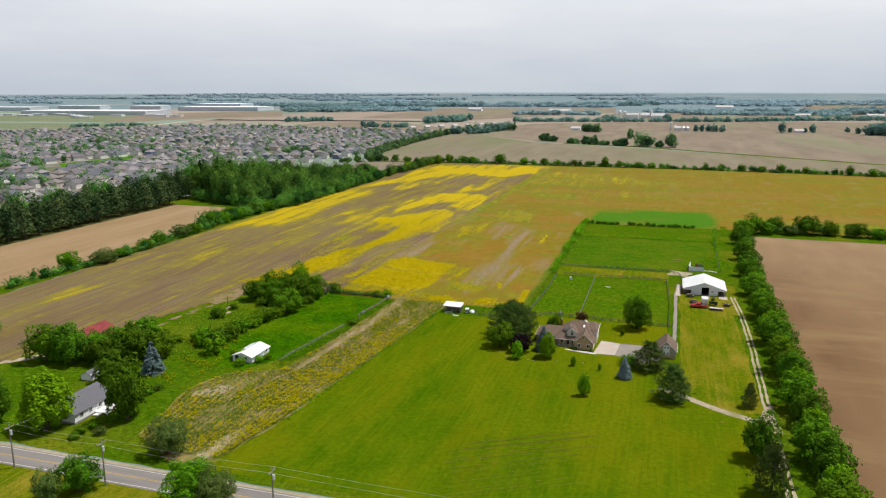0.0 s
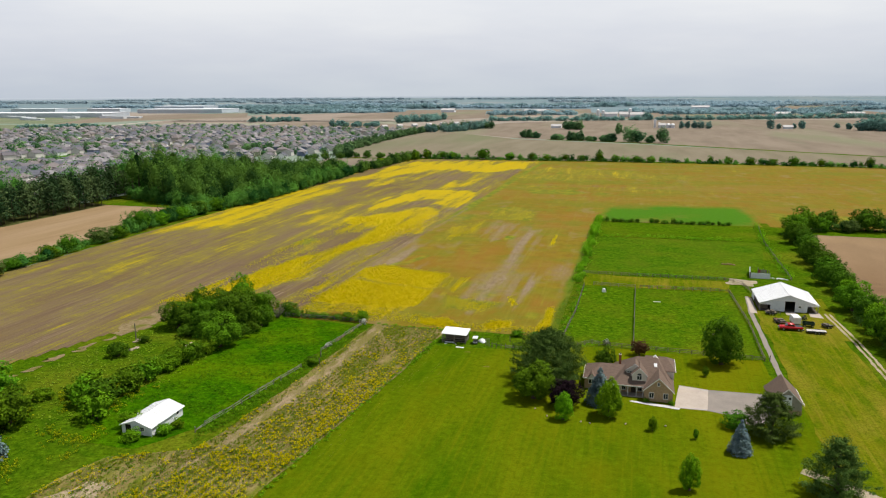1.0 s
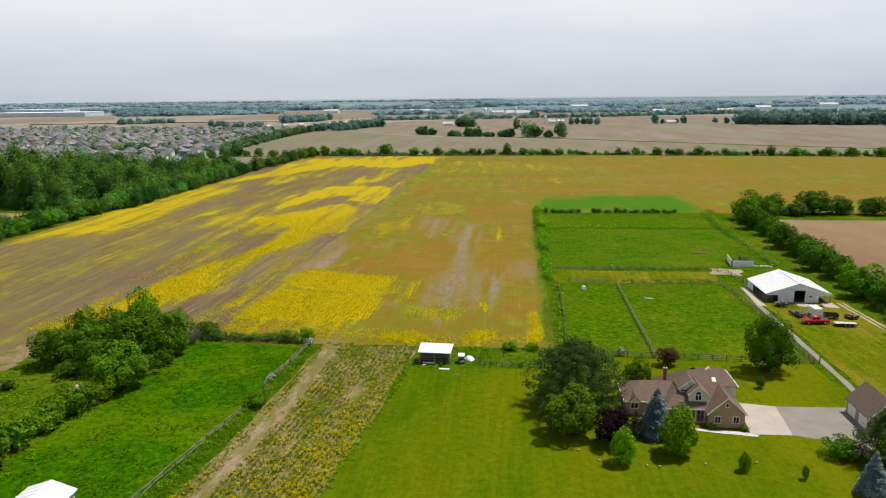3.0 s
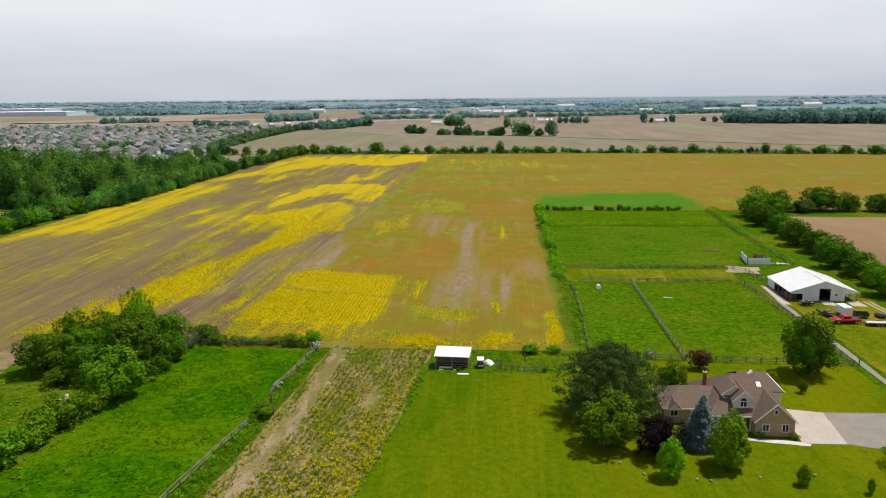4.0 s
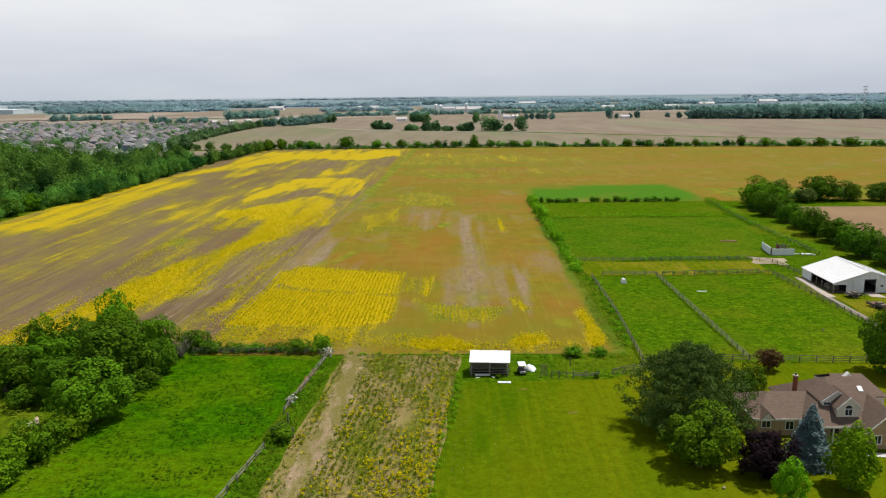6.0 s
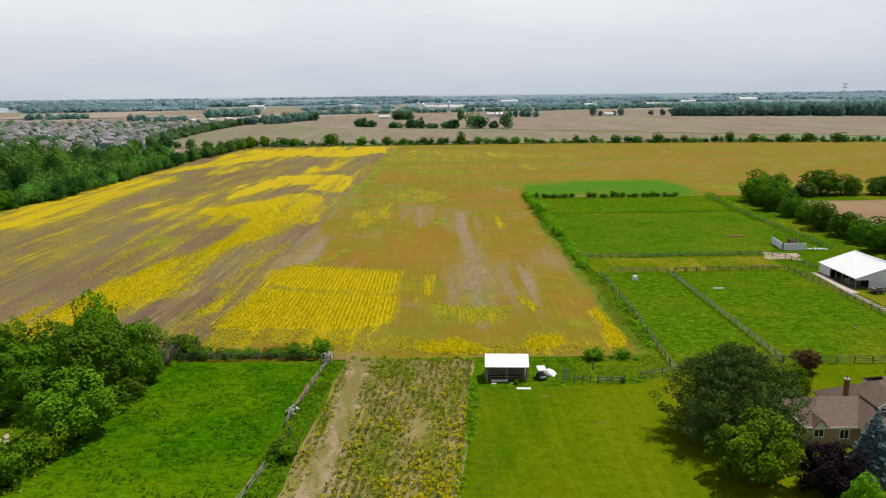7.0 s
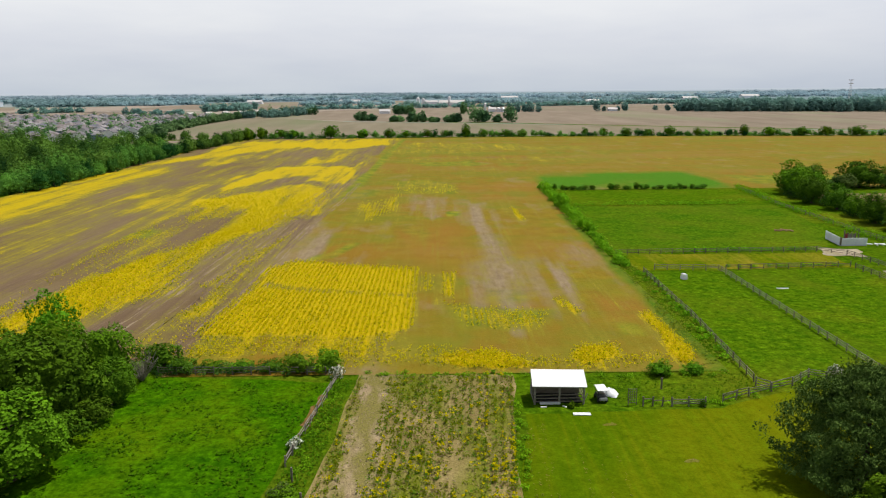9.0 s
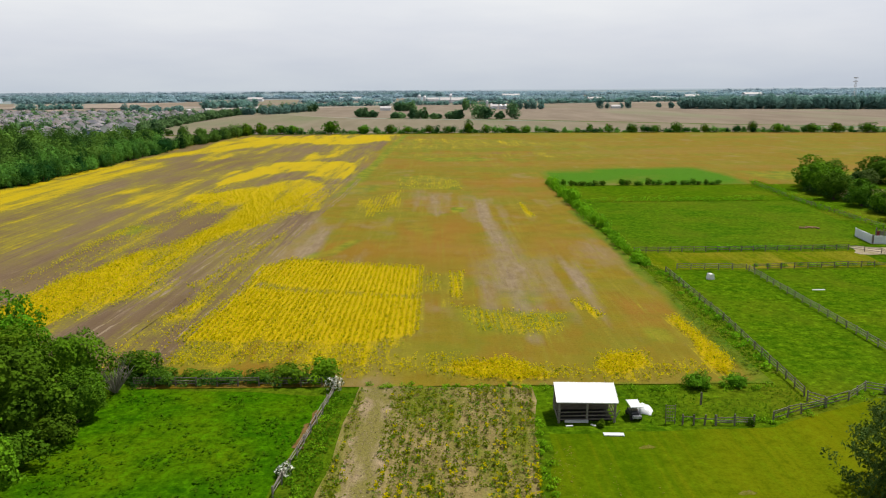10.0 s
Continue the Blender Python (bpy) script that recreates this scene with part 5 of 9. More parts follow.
for u, v, h, w, kind in ((-29.0, -1.2, 0.8, 1.8, "dark_bush"), (-27.4, -1.0, 0.6, 1.6, "bush"), (-25.8, -1.1, 0.6, 1.6, "bush"), (-24.2, -1.2, 0.6, 1.5, "dark_bush"), (-22.6, -1.2, 0.95, 2.2, "bush"), (-21.0, -1.0, 1.3, 1.9, "bright_bush"),
                         (-2.9, -2.4, 0.75, 1.6, "bush"), (-1.0, -2.3, 0.65, 1.3, "bush"), (-20.6, -15.4, 0.9, 1.7, "bush"), (-20.9, -14.6, 0.6, 1.2, "pale_bush"), (-27.7, -31.8, 0.9, 1.2, "bright_bush"),
                         (-2.0, -6.5, 0.35, 0.5, "dark_bush"), (-8.4, -6.55, 0.3, 0.45, "bush")):
    tree(kind, u, v, h, w, "on the fence line")
thicket("pasture_back_hedge", along([(-30.4, -1.5), (-20.6, -1.3)], 0.32, 63, 0.25, (0.3, 0.75), (0.7, 1.3)), LEAF_WOOD, "low ragged hedge on the back pasture fence", 160, 0.10, trunks=False, category="hedge")
# the row along the farm drive
for i, v in enumerate((-53, -49.4, -46, -42.2, -39, -35.2, -31.6, -28, -24.6, -21, -17.6, -14.2, -10.8, -7.0, -3.2, 0.5, 4.2, 8.2, 12.2, 16.2, 20.5, 24.8, 29.2, 33.4, 37.5, 42.2, 47, 52, 57.5, 62)):
    k = i % 3
    tree(("oak", "maple", "lime")[k] if v < 26 else ("oak", "oak", "maple")[k], 34.1 + (0.4, -0.3, 0.1)[k] + max(0, v - 20) * 0.035, v, (3.9, 4.4, 3.4)[k] * (0.85 if 10 < v < 60 else 1), (4.1, 4.5, 3.6)[k], "in the row beside the farm drive", "drive row")
for kind, u, v, h, w in (("maple", 36.4, 66.0, 4.0, 5.4), ("maple", 38.6, 70.0, 4.6, 5.4), ("oak", 43.6, 74.6, 3.6, 5.0), ("maple", 41.5, 70.6, 2.8, 4.4), ("oak", 50.0, 73.0, 4.6, 6.4), ("maple", 54.6, 72.5, 3.4, 4.4),
                         ("willow", 46.4, 70.8, 2.4, 4.0), ("oak", 59.6, 72.0, 3.4, 5.0), ("maple", 64.0, 71.5, 2.4, 4.4), ("oak", 69.0, 71.0, 2.4, 5.4), ("maple", 75.0, 70.5, 2.8, 4.4), ("oak", 81, 70, 2.4, 5.2), ("maple", 88, 69.5, 3.0, 5)):
    tree(kind, u, v, h, w, "in the hedge behind the brown field", "cross hedge")
thicket("drive_row_undergrowth", along([(34.2, -56), (34.3, 18), (35.2, 40), (36.0, 64)], 1.4, 61, 0.5, (0.9, 2.1), (1.4, 2.6)), LEAF_WOOD, "bushy undergrowth beneath the drive row", 340, 0.18, trunks=False, category="hedge")
thicket("cross_hedge_undergrowth", along([(35.4, 60), (38, 69), (50, 73), (64, 72), (100, 69.5), (155, 65)], 1.5, 62, 0.9, (1.0, 3.2), (2.2, 4.0)), LEAF_WOOD, "bushy undergrowth of the cross hedge", 380, 0.2, trunks=False, category="hedge")
# left hedge of the weedy field
for kind, u, v, h, w in (("maple", -82.6, -0.6, 3.6, 4.2), ("willow", -79.9, 5.2, 2.8, 5.0), ("oak", -80.6, 10.4, 2.0, 3.4), ("maple", -81.0, 18.0, 2.4, 3.4), ("oak", -81.4, 22.4, 3.0, 3.4), ("willow", -82.0, 31.0, 2.8, 5.0), ("oak", -81.8, 35.6, 2.6, 4.2),
                         ("oak", -83.0, 43.4, 4.2, 4.8), ("maple", -82.6, 48.4, 3.0, 4.4), ("maple", -82.4, 55.4, 3.0, 4.6), ("oak", -82.4, 62.0, 3.2, 4.6), ("maple", -82.0, 68.0, 3.2, 4.8)):
    tree(kind, u, v, h, w, "in the hedge of the weedy field", "field hedge")
thicket("hedge", along([(-84, -40), (-82.4, -12), (-81, 2), (-80.6, 14), (-82, 30), (-83, 72)], 1.3, 3, 0.8, (0.9, 2.6), (1.8, 3.4)), LEAF_WOOD, "low bushy hedge between two fields", 260, 0.2, trunks=False, category="hedge")
thicket("broadleaf_wood", rising(within([(-80.5, 78), (-81, 100), (-81, 140), (-85, 152), (-101, 150), (-112, 120), (-116, 80), (-93, 74)], 3.7, 4, (2.8, 6.0), (3.6, 7.6))), LEAF_WOOD, "dense green broadleaf wood", 1100, 0.32, up=0.25)
thicket("hedge_end_trees", along([(-84, 40), (-83, 56), (-81.5, 72), (-79.5, 84)], 1.5, 14, 1.2, (2.4, 3.8), (3.0, 4.4)) + along([(-79, 76), (-79.4, 140), (-80.5, 152)], 1.9, 15, 0.9, (1.5, 4.4), (2.0, 4.8)) + along([(-82.5, 74), (-82.6, 140), (-84, 150)], 2.4, 17, 1.3, (2.6, 5.6), (3.0, 5.6)) + along([(-87, 72), (-96, 73), (-111, 80), (-112, 96)], 1.8, 16, 0.9, (2.6, 4.6), (3.0, 4.4)), LEAF_WOOD, "leafy trees along the wood edge", 900, 0.24, up=0.25)
sheet("pine_floor", [(-111, -60), (-111.6, 70), (-119, 72), (-128, 60), (-128, -60)], -0.025, ground_mat("needle_litter", (0.050, 0.062, 0.018), (0.085, 0.090, 0.028), (0.12, 0.10, 0.05), 0.1, 0.7, 4.0), "rough grass and needles under the pines")
thicket("pine_row", along([(-113.2, -44), (-113.4, 72)], 2.1, 5, 0.6, (6.4, 8.4), (3.8, 5.4)) + along([(-117.2, -44), (-117.4, 84)], 2.2, 6, 0.6, (6.6, 9.2), (4.2, 5.6)), NEEDLE_ROW, "dark row of tall pines with bare trunks", 800, 0.40, True)
thicket("estate_edge_trees", along([(-121, -30), (-121, 96)], 2.8, 7, 1.6, (7.6, 10.4), (4.4, 6.2)) + within([(-112, 84), (-123, 84), (-126, 130), (-112, 130)], 4.2, 8, (6.6, 9.6), (5.6, 7.6)), LEAF_WOOD, "broadleaf trees behind the pines", 900, 0.36, up=0.25)
thicket("field_end_hedge", along([(-80, 150), (-78, 176), (-76, 204)], 1.9, 8, 0.9, (2.4, 4.2), (3.2, 4.6)) + along([(-88, 153), (-101, 150), (-112, 152)], 2.5, 18, 1.0, (2.4, 3.8), (3.2, 4.4))
        + along([(-78, 200), (-100, 206), (-118, 190)], 3.0, 28, 1.2, (2.0, 3.8), (3.0, 4.2)), LEAF_WOOD, "bushy hedge at the end of the wood", 600, 0.34)


# ---- buildings ----
def window(parent, x, y, z, w, h, face="-y", panes=2, arched=False):
    """A framed window standing proud of the wall that faces that way."""
    fr = bmesh.new()
    gl = bmesh.new()
    d = 0.03
    t = 0.035

    def slab(bm, a0, a1, z0, z1, depth):
        if face == "-y":
            bm_box(bm, x + a0, x + a1, y - depth, y + 0.01, z0, z1)
        elif face == "y":
            bm_box(bm, x + a0, x + a1, y - 0.01, y + depth, z0, z1)
        elif face == "x":
            bm_box(bm, x - 0.01, x + depth, y + a0, y + a1, z0, z1)
        else:
            bm_box(bm, x - depth, x + 0.01, y + a0, y + a1, z0, z1)
    slab(fr, -w / 2 - t, -w / 2, z - h / 2, z + h / 2, d)
    slab(fr, w / 2, w / 2 + t, z - h / 2, z + h / 2, d)
    slab(fr, -w / 2 - t, w / 2 + t, z + h / 2, z + h / 2 + t, d)
    slab(fr, -w / 2 - t, w / 2 + t, z - h / 2 - t, z - h / 2, d + 0.012)
    for k in range(1, panes):
        q = -w / 2 + w * k / panes
        slab(fr, q - 0.012, q + 0.012, z - h / 2, z + h / 2, d - 0.006)
    slab(gl, -w / 2, w / 2, z - h / 2, z + h / 2, d - 0.016)
    ob = part("window", fr, TRIM, parent)
    part("pane", gl, GLASS, ob)
    if arched:
        bm = bmesh.new()
        ring = [(math.cos(a) * w / 2, math.sin(a) * w / 2) for a in np.linspace(0, math.pi, 11)]
        bm_prism(bm, [(x + a, z + h / 2 + b + t) for a, b in ring], "y", y - d + 0.016, y + 0.005)
        part("fanlight", bm, GLASS, ob)
    return ob


def door(parent, x0, x1, y, z1, material, name="door", depth=0.03):
    return part(name, box(x0, x1, y - depth, y + 0.01, 0.0, z1), material, parent)


def house():
    """The brick and siding house, roofs and all; its corner of reference is near the porch."""
    ob = thing("house", 8.6, -14.0, 0, "tan brick house with steep brown shingle roofs", "house")
    X, Y = (lambda u: u - 8.6), (lambda v: v + 14.0)
    e = 0.98
    # walls
    part("wall", box(X(4.95), X(8.0), Y(-14.85), Y(-11.5), -0.05, e - 0.02), BRICK_WALL, ob)
    bm = bmesh.new()
    bm_box(bm, X(7.6), X(9.96), Y(-15.1), Y(-10.6), -0.05, e - 0.02)
    part("wall", bm, BRICK_WALL, ob)
    part("upper_wall", box(X(10.0), X(12.45), Y(-13.6), Y(-10.6), -0.05, 1.70), CREAM_WALL, ob, "cream siding wall of two storeys")
    a, b = X(9.98), X(12.28)
    part("gable_wall", prism([(a, -0.05), (b, -0.05), (b, e), (X(11.13), 2.02), (a, e)], "y", Y(-16.5), Y(-13.2)), BRICK_WALL, ob, "tan brick front gable")
    # roofs: left wing with a hipped end
    o = 0.12
    z0 = e - 0.02
    L0, L1, F, B, rz, rv = X(4.95) - o, X(8.4), Y(-14.85) - o, Y(-11.5) + o, 1.80, Y(-13.15)
    bm = bmesh.new()
    bm_plate(bm, [(L0, F, z0), (L1, F, z0), (L1, rv, rz), (X(6.25), rv, rz)], 0.05)
    bm_plate(bm, [(L1, B, z0), (L0, B, z0), (X(6.25), rv, rz), (L1, rv, rz)], 0.05)
    bm_plate(bm, [(L0, B, z0), (L0, F, z0), (X(6.25), rv, rz)], 0.05)
    part("wing_roof", bm, SHINGLE, ob)
    # main roof, steep, hipped at its left and right
    M0, M1, F, B = X(7.35), X(12.3), Y(-15.95), Y(-10.5)
    r0, r1, rz, rv = X(9.35), X(10.95), 2.66, Y(-13.15)
    bm = bmesh.new()
    bm_plate(bm, [(M0, F, z0), (M1, F, z0), (r1, rv, rz), (r0, rv, rz)], 0.05)
    bm_plate(bm, [(M1, B, z0), (M0, B, z0), (r0, rv, rz), (r1, rv, rz)], 0.05)
    bm_plate(bm, [(M0, B, z0), (M0, F, z0), (r0, rv, rz)], 0.05)
    bm_plate(bm, [(M1, F, z0), (M1, B, z0), (r1, rv, rz)], 0.05)
    part("main_roof", bm, SHINGLE, ob)
    # the two-storey wing's own hip
    W0, W1, F, B, zz, rz, rv = X(10.0), X(12.45) + o, Y(-13.6) - o, Y(-10.6) + o, 1.69, 2.46, Y(-12.2)
    bm = bmesh.new()
    bm_plate(bm, [(W0, F, zz), (W1, F, zz), (X(11.8), rv, rz), (X(10.0), rv, rz)], 0.05)
    bm_plate(bm, [(W1, B, zz), (W0, B, zz), (X(10.0), rv, rz), (X(11.8), rv, rz)], 0.05)
    bm_plate(bm, [(W1, F, zz), (W1, B, zz), (X(11.8), rv, rz)], 0.05)
    part("upper_roof", bm, SHINGLE, ob)
    part("gutter", box(W1 - 0.01, W1 + 0.04, F, B, zz - 0.06, zz - 0.005), TRIM, ob)
    # front gable roof
    p = X(11.13)
    bm = bmesh.new()
    ya, yb = Y(-16.5) - o, Y(-13.4)
    bm_plate(bm, [(a - 0.14, ya, e - 0.10), (p, ya, 2.07), (p, yb, 2.07), (a - 0.14, yb, e - 0.10)], 0.05)
    bm_plate(bm, [(p, ya, 2.07), (b + 0.14, ya, e - 0.08), (b + 0.14, yb, e - 0.08), (p, yb, 2.07)], 0.05)
    part("gable_roof", bm, SHINGLE, ob)
    bm = bmesh.new()
    for q0, q1, s0, s1 in ((a - 0.14, p, e - 0.10, 2.07), (p, b + 0.14, 2.07, e - 0.08)):
        bm_plate(bm, [(q0, ya - 0.025, s0 + 0.01), (q1, ya - 0.025, s1 + 0.01), (q1, ya, s1 + 0.01), (q0, ya, s0 + 0.01)], 0.085)
    part("bargeboard", bm, TRIM, ob)
    # two gabled dormers in cream siding
    for du, dv, half, zb, ze, zp, back in ((9.18, -14.75, 0.72, 1.60, 1.92, 2.47, -13.2), (9.55, -15.42, 0.60, 1.18, 1.80, 2.36, -13.6)):
        part("dormer_wall", prism([(X(du) - half, zb), (X(du) + half, zb), (X(du) + half, ze), (X(du), zp), (X(du) - half, ze)], "y", Y(dv), Y(back)), CREAM_WALL, ob, "cream siding dormer")
        bm = bmesh.new()
        ya, yb, hh = Y(dv) - 0.09, Y(back), half + 0.12
        drop = (zp - ze) / half * 0.12
        bm_plate(bm, [(X(du) - hh, ya, ze - drop + 0.05), (X(du), ya, zp + 0.05), (X(du), yb, zp + 0.05), (X(du) - hh, yb, ze - drop + 0.05)], 0.05)
        bm_plate(bm, [(X(du), ya, zp + 0.05), (X(du) + hh, ya, ze - drop + 0.05), (X(du) + hh, yb, ze - drop + 0.05), (X(du), yb, zp + 0.05)], 0.05)
        part("dormer_roof", bm, SHINGLE, ob)
        bm = bmesh.new()
        for s in (-1, 1):
            bm_plate(bm, [(X(du) + s * hh, ya - 0.02, ze - drop + 0.06), (X(du), ya - 0.02, zp + 0.06), (X(du), ya, zp + 0.06), (X(du) + s * hh, ya, ze - drop + 0.06)], 0.07)
        part("bargeboard", bm, TRIM, ob)
    part("dormer_ledge", box(X(8.55), X(10.25), Y(-15.42) - 0.05, Y(-15.42) + 0.02, 1.17, 1.23), TRIM, ob)
    window(ob, X(9.55), Y(-15.42), 1.55, 0.36, 0.34, "-y", 2, True)
    window(ob, X(8.72), Y(-14.75), 1.76, 0.34, 0.14)
    # small gablet on the wing's eave
    part("gablet", prism([(X(5.25), e), (X(5.85), e), (X(5.55), 1.36)], "y", Y(-14.99), Y(-14.2)), CREAM_WALL, ob, "small cream gablet")
    bm = bmesh.new()
    for s in (-1, 1):
        bm_plate(bm, [(X(5.55) + s * 0.40, Y(-15.04), e - 0.02), (X(5.55), Y(-15.04), 1.42), (X(5.55), Y(-13.9), 1.42), (X(5.55) + s * 0.40, Y(-13.9), e - 0.02)], 0.04)
    part("gablet_roof", bm, SHINGLE, ob)
    # fascia boards
    part("fascia", box(X(4.95) - o, X(7.6), Y(-14.85) - o - 0.02, Y(-14.85) - o, e - 0.09, e), TRIM, ob)
    part("fascia", box(X(7.35), X(9.96), Y(-15.97), Y(-15.95), e - 0.09, e), TRIM, ob)
    part("fascia", box(X(4.95) - o - 0.02, X(4.95) - o, Y(-14.85) - o, Y(-11.5) + o, e - 0.09, e), TRIM, ob)
    # windows and doors of the ground floor
    window(ob, X(10.58), Y(-16.5), 0.52, 0.34, 0.44)
    window(ob, X(11.72), Y(-16.5), 0.52, 0.34, 0.44)
    window(ob, X(11.12), Y(-16.5), 1.52, 0.15, 0.26, "-y", 1)
    window(ob, X(5.55), Y(-14.85), 0.62, 0.44, 0.36)
    window(ob, X(6.8), Y(-14.85), 0.55, 0.40, 0.44)
    window(ob, X(12.45), Y(-12.8), 1.35, 0.3, 0.3, "x")
    window(ob, X(12.45), Y(-11.6), 1.35, 0.3, 0.3, "x")
    for v in (-15.6, -14.6):
        part("garage_door", box(X(12.28) - 0.01, X(12.28) + 0.02, Y(v) - 0.40, Y(v) + 0.40, 0.0, 0.84), TRIM, ob)
    door(ob, X(8.9), X(9.3), Y(-15.1), 0.82, plain_mat("dark_door", (0.06, 0.04, 0.03), 0.5), "front_door")
    window(ob, X(9.65), Y(-15.1), 0.5, 0.3, 0.5)
    window(ob, X(8.3), Y(-15.1), 0.5, 0.3, 0.5)
    for u in (8.0, 8.65, 9.35, 9.9):
        part("porch_column", box(X(u) - 0.035, X(u) + 0.035, Y(-15.88), Y(-15.81), 0.0, e - 0.06, 0.008), TRIM, ob)
    part("porch_floor", box(X(7.7), X(9.96), Y(-15.95), Y(-15.1), -0.04, 0.05), CONCRETE, ob)
    # chimney with a cap, skylight, rear gable
    ch = part("chimney", box(X(7.77), X(7.97), Y(-12.9), Y(-12.7), 0.0, 2.56, 0.01), SIENNA, ob)
    part("chimney_cap", box(X(7.74), X(8.0), Y(-12.93), Y(-12.67), 2.56, 2.61, 0.01), CONCRETE, ch)
    part("flue", rod((X(7.87), Y(-12.8), 2.60), (X(7.87), Y(-12.8), 2.72), 0.045), DARK_METAL, ch)
    sl = (2.66 - z0) / (15.95 - 13.15)
    zf = lambda v: z0 + (v + 15.95) * sl
    part("skylight", plate([(X(10.75), Y(-14.05), zf(-14.05) + 0.05), (X(11.0), Y(-14.05), zf(-14.05) + 0.05), (X(11.0), Y(-13.75), zf(-13.75) + 0.05), (X(10.75), Y(-13.75), zf(-13.75) + 0.05)], 0.08), plain_mat("skylight_dome", (0.85, 0.87, 0.9), 0.2), ob, "white skylight")
    part("rear_gable", prism([(X(10.45), 2.2), (X(11.25), 2.2), (X(10.85), 2.70)], "y", Y(-12.75), Y(-12.45)), TRIM, ob, "white rear gable")
    return ob


house()
sheet("front_walk", [(8.8, -17.0), (10.2, -17.35), (12.7, -17.75), (12.9, -17.5), (12.2, -17.15), (9.0, -16.75)], 0.006, STONE_WHITE, "white gravel bed and walk before the house", 0.02, 0.5)
for u, v, h, w in ((10.15, -16.85, 0.42, 0.55), (12.15, -16.95, 0.36, 0.55)):
    tree("dark_bush", u, v, h, w, "by the house front")


def garage():
    ob = thing("garage", 21.0, -14.9, 0, "detached taupe garage with a steep brown roof", "garage")
    x0, x1, y0, y1, e, rz = -1.12, 1.12, -1.62, 1.62, 1.02, 2.12
    part("wall", prism([(x0, -0.05), (x1, -0.05), (x1, e), (0, rz - 0.06), (x0, e)], "y", y0, y1), TAUPE_WALL, ob)
    part("gable_panel", box(-0.36, 0.36, y0 - 0.025, y0 + 0.01, 0.36, 1.58), WHITE_WALL, ob, "white gable panel")
    part("brick_base", box(x0 - 0.02, x1 + 0.02, y0 - 0.02, y1 + 0.02, -0.05, 0.35), BRICK_WALL, ob, "tan brick plinth")
    bm = bmesh.new()
    for s in (-1, 1):
        bm_plate(bm, [(s * (x1 + 0.14), y0 - 0.12, e - 0.12), (0, y0 - 0.12, rz), (0, y1 + 0.12, rz), (s * (x1 + 0.14), y1 + 0.12, e - 0.12)], 0.05)
    part("roof", bm, SHINGLE, ob)
    bm = bmesh.new()
    for s in (-1, 1):
        bm_plate(bm, [(s * (x1 + 0.14), y0 - 0.145, e - 0.11), (0, y0 - 0.145, rz + 0.01), (0, y0 - 0.12, rz + 0.01), (s * (x1 + 0.14), y0 - 0.12, e - 0.11)], 0.08)
    part("bargeboard", bm, TRIM, ob)
    for xx in (-0.18, 0.18):
        for zz in (0.62, 1.32):
            window(ob, xx, y0 - 0.025, zz, 0.16, 0.2, "-y", 1)
    for yy in (-0.8, 0.8):
        part("garage_door", box(x0 - 0.03, x0 + 0.01, yy - 0.55, yy + 0.55, 0.0, 0.88), TRIM, ob, "white garage door")
    part("gutter", box(x1 + 0.12, x1 + 0.17, y0 - 0.1, y1 + 0.1, e - 0.18, e - 0.12), TRIM, ob)
    return ob


garage()


def ribs(slope, a, b, c, d, n, material, h=0.018, w=0.02):
    """Raised seams over a roof plane with corners a, b (low edge) and d, c (ridge)."""
    for k in range(n + 1):
        f = k / n
        p, q = Vector(a).lerp(Vector(b), f), Vector(d).lerp(Vector(c), f)
        side = (Vector(b) - Vector(a)).normalized() * w / 2
        up = Vector((0, 0, h))
        bm = bmesh.new()
        vs = [bm.verts.new(x) for x in (p - side, p + side, q + side, q - side, p - side + up, p + side + up, q + side + up, q - side + up)]
        for i in ((4, 5, 6, 7), (0, 1, 5, 4), (1, 2, 6, 5), (2, 3, 7, 6), (3, 0, 4, 7)):
            bm.faces.new([vs[j] for j in i])
        part("seam", bm, material, slope)


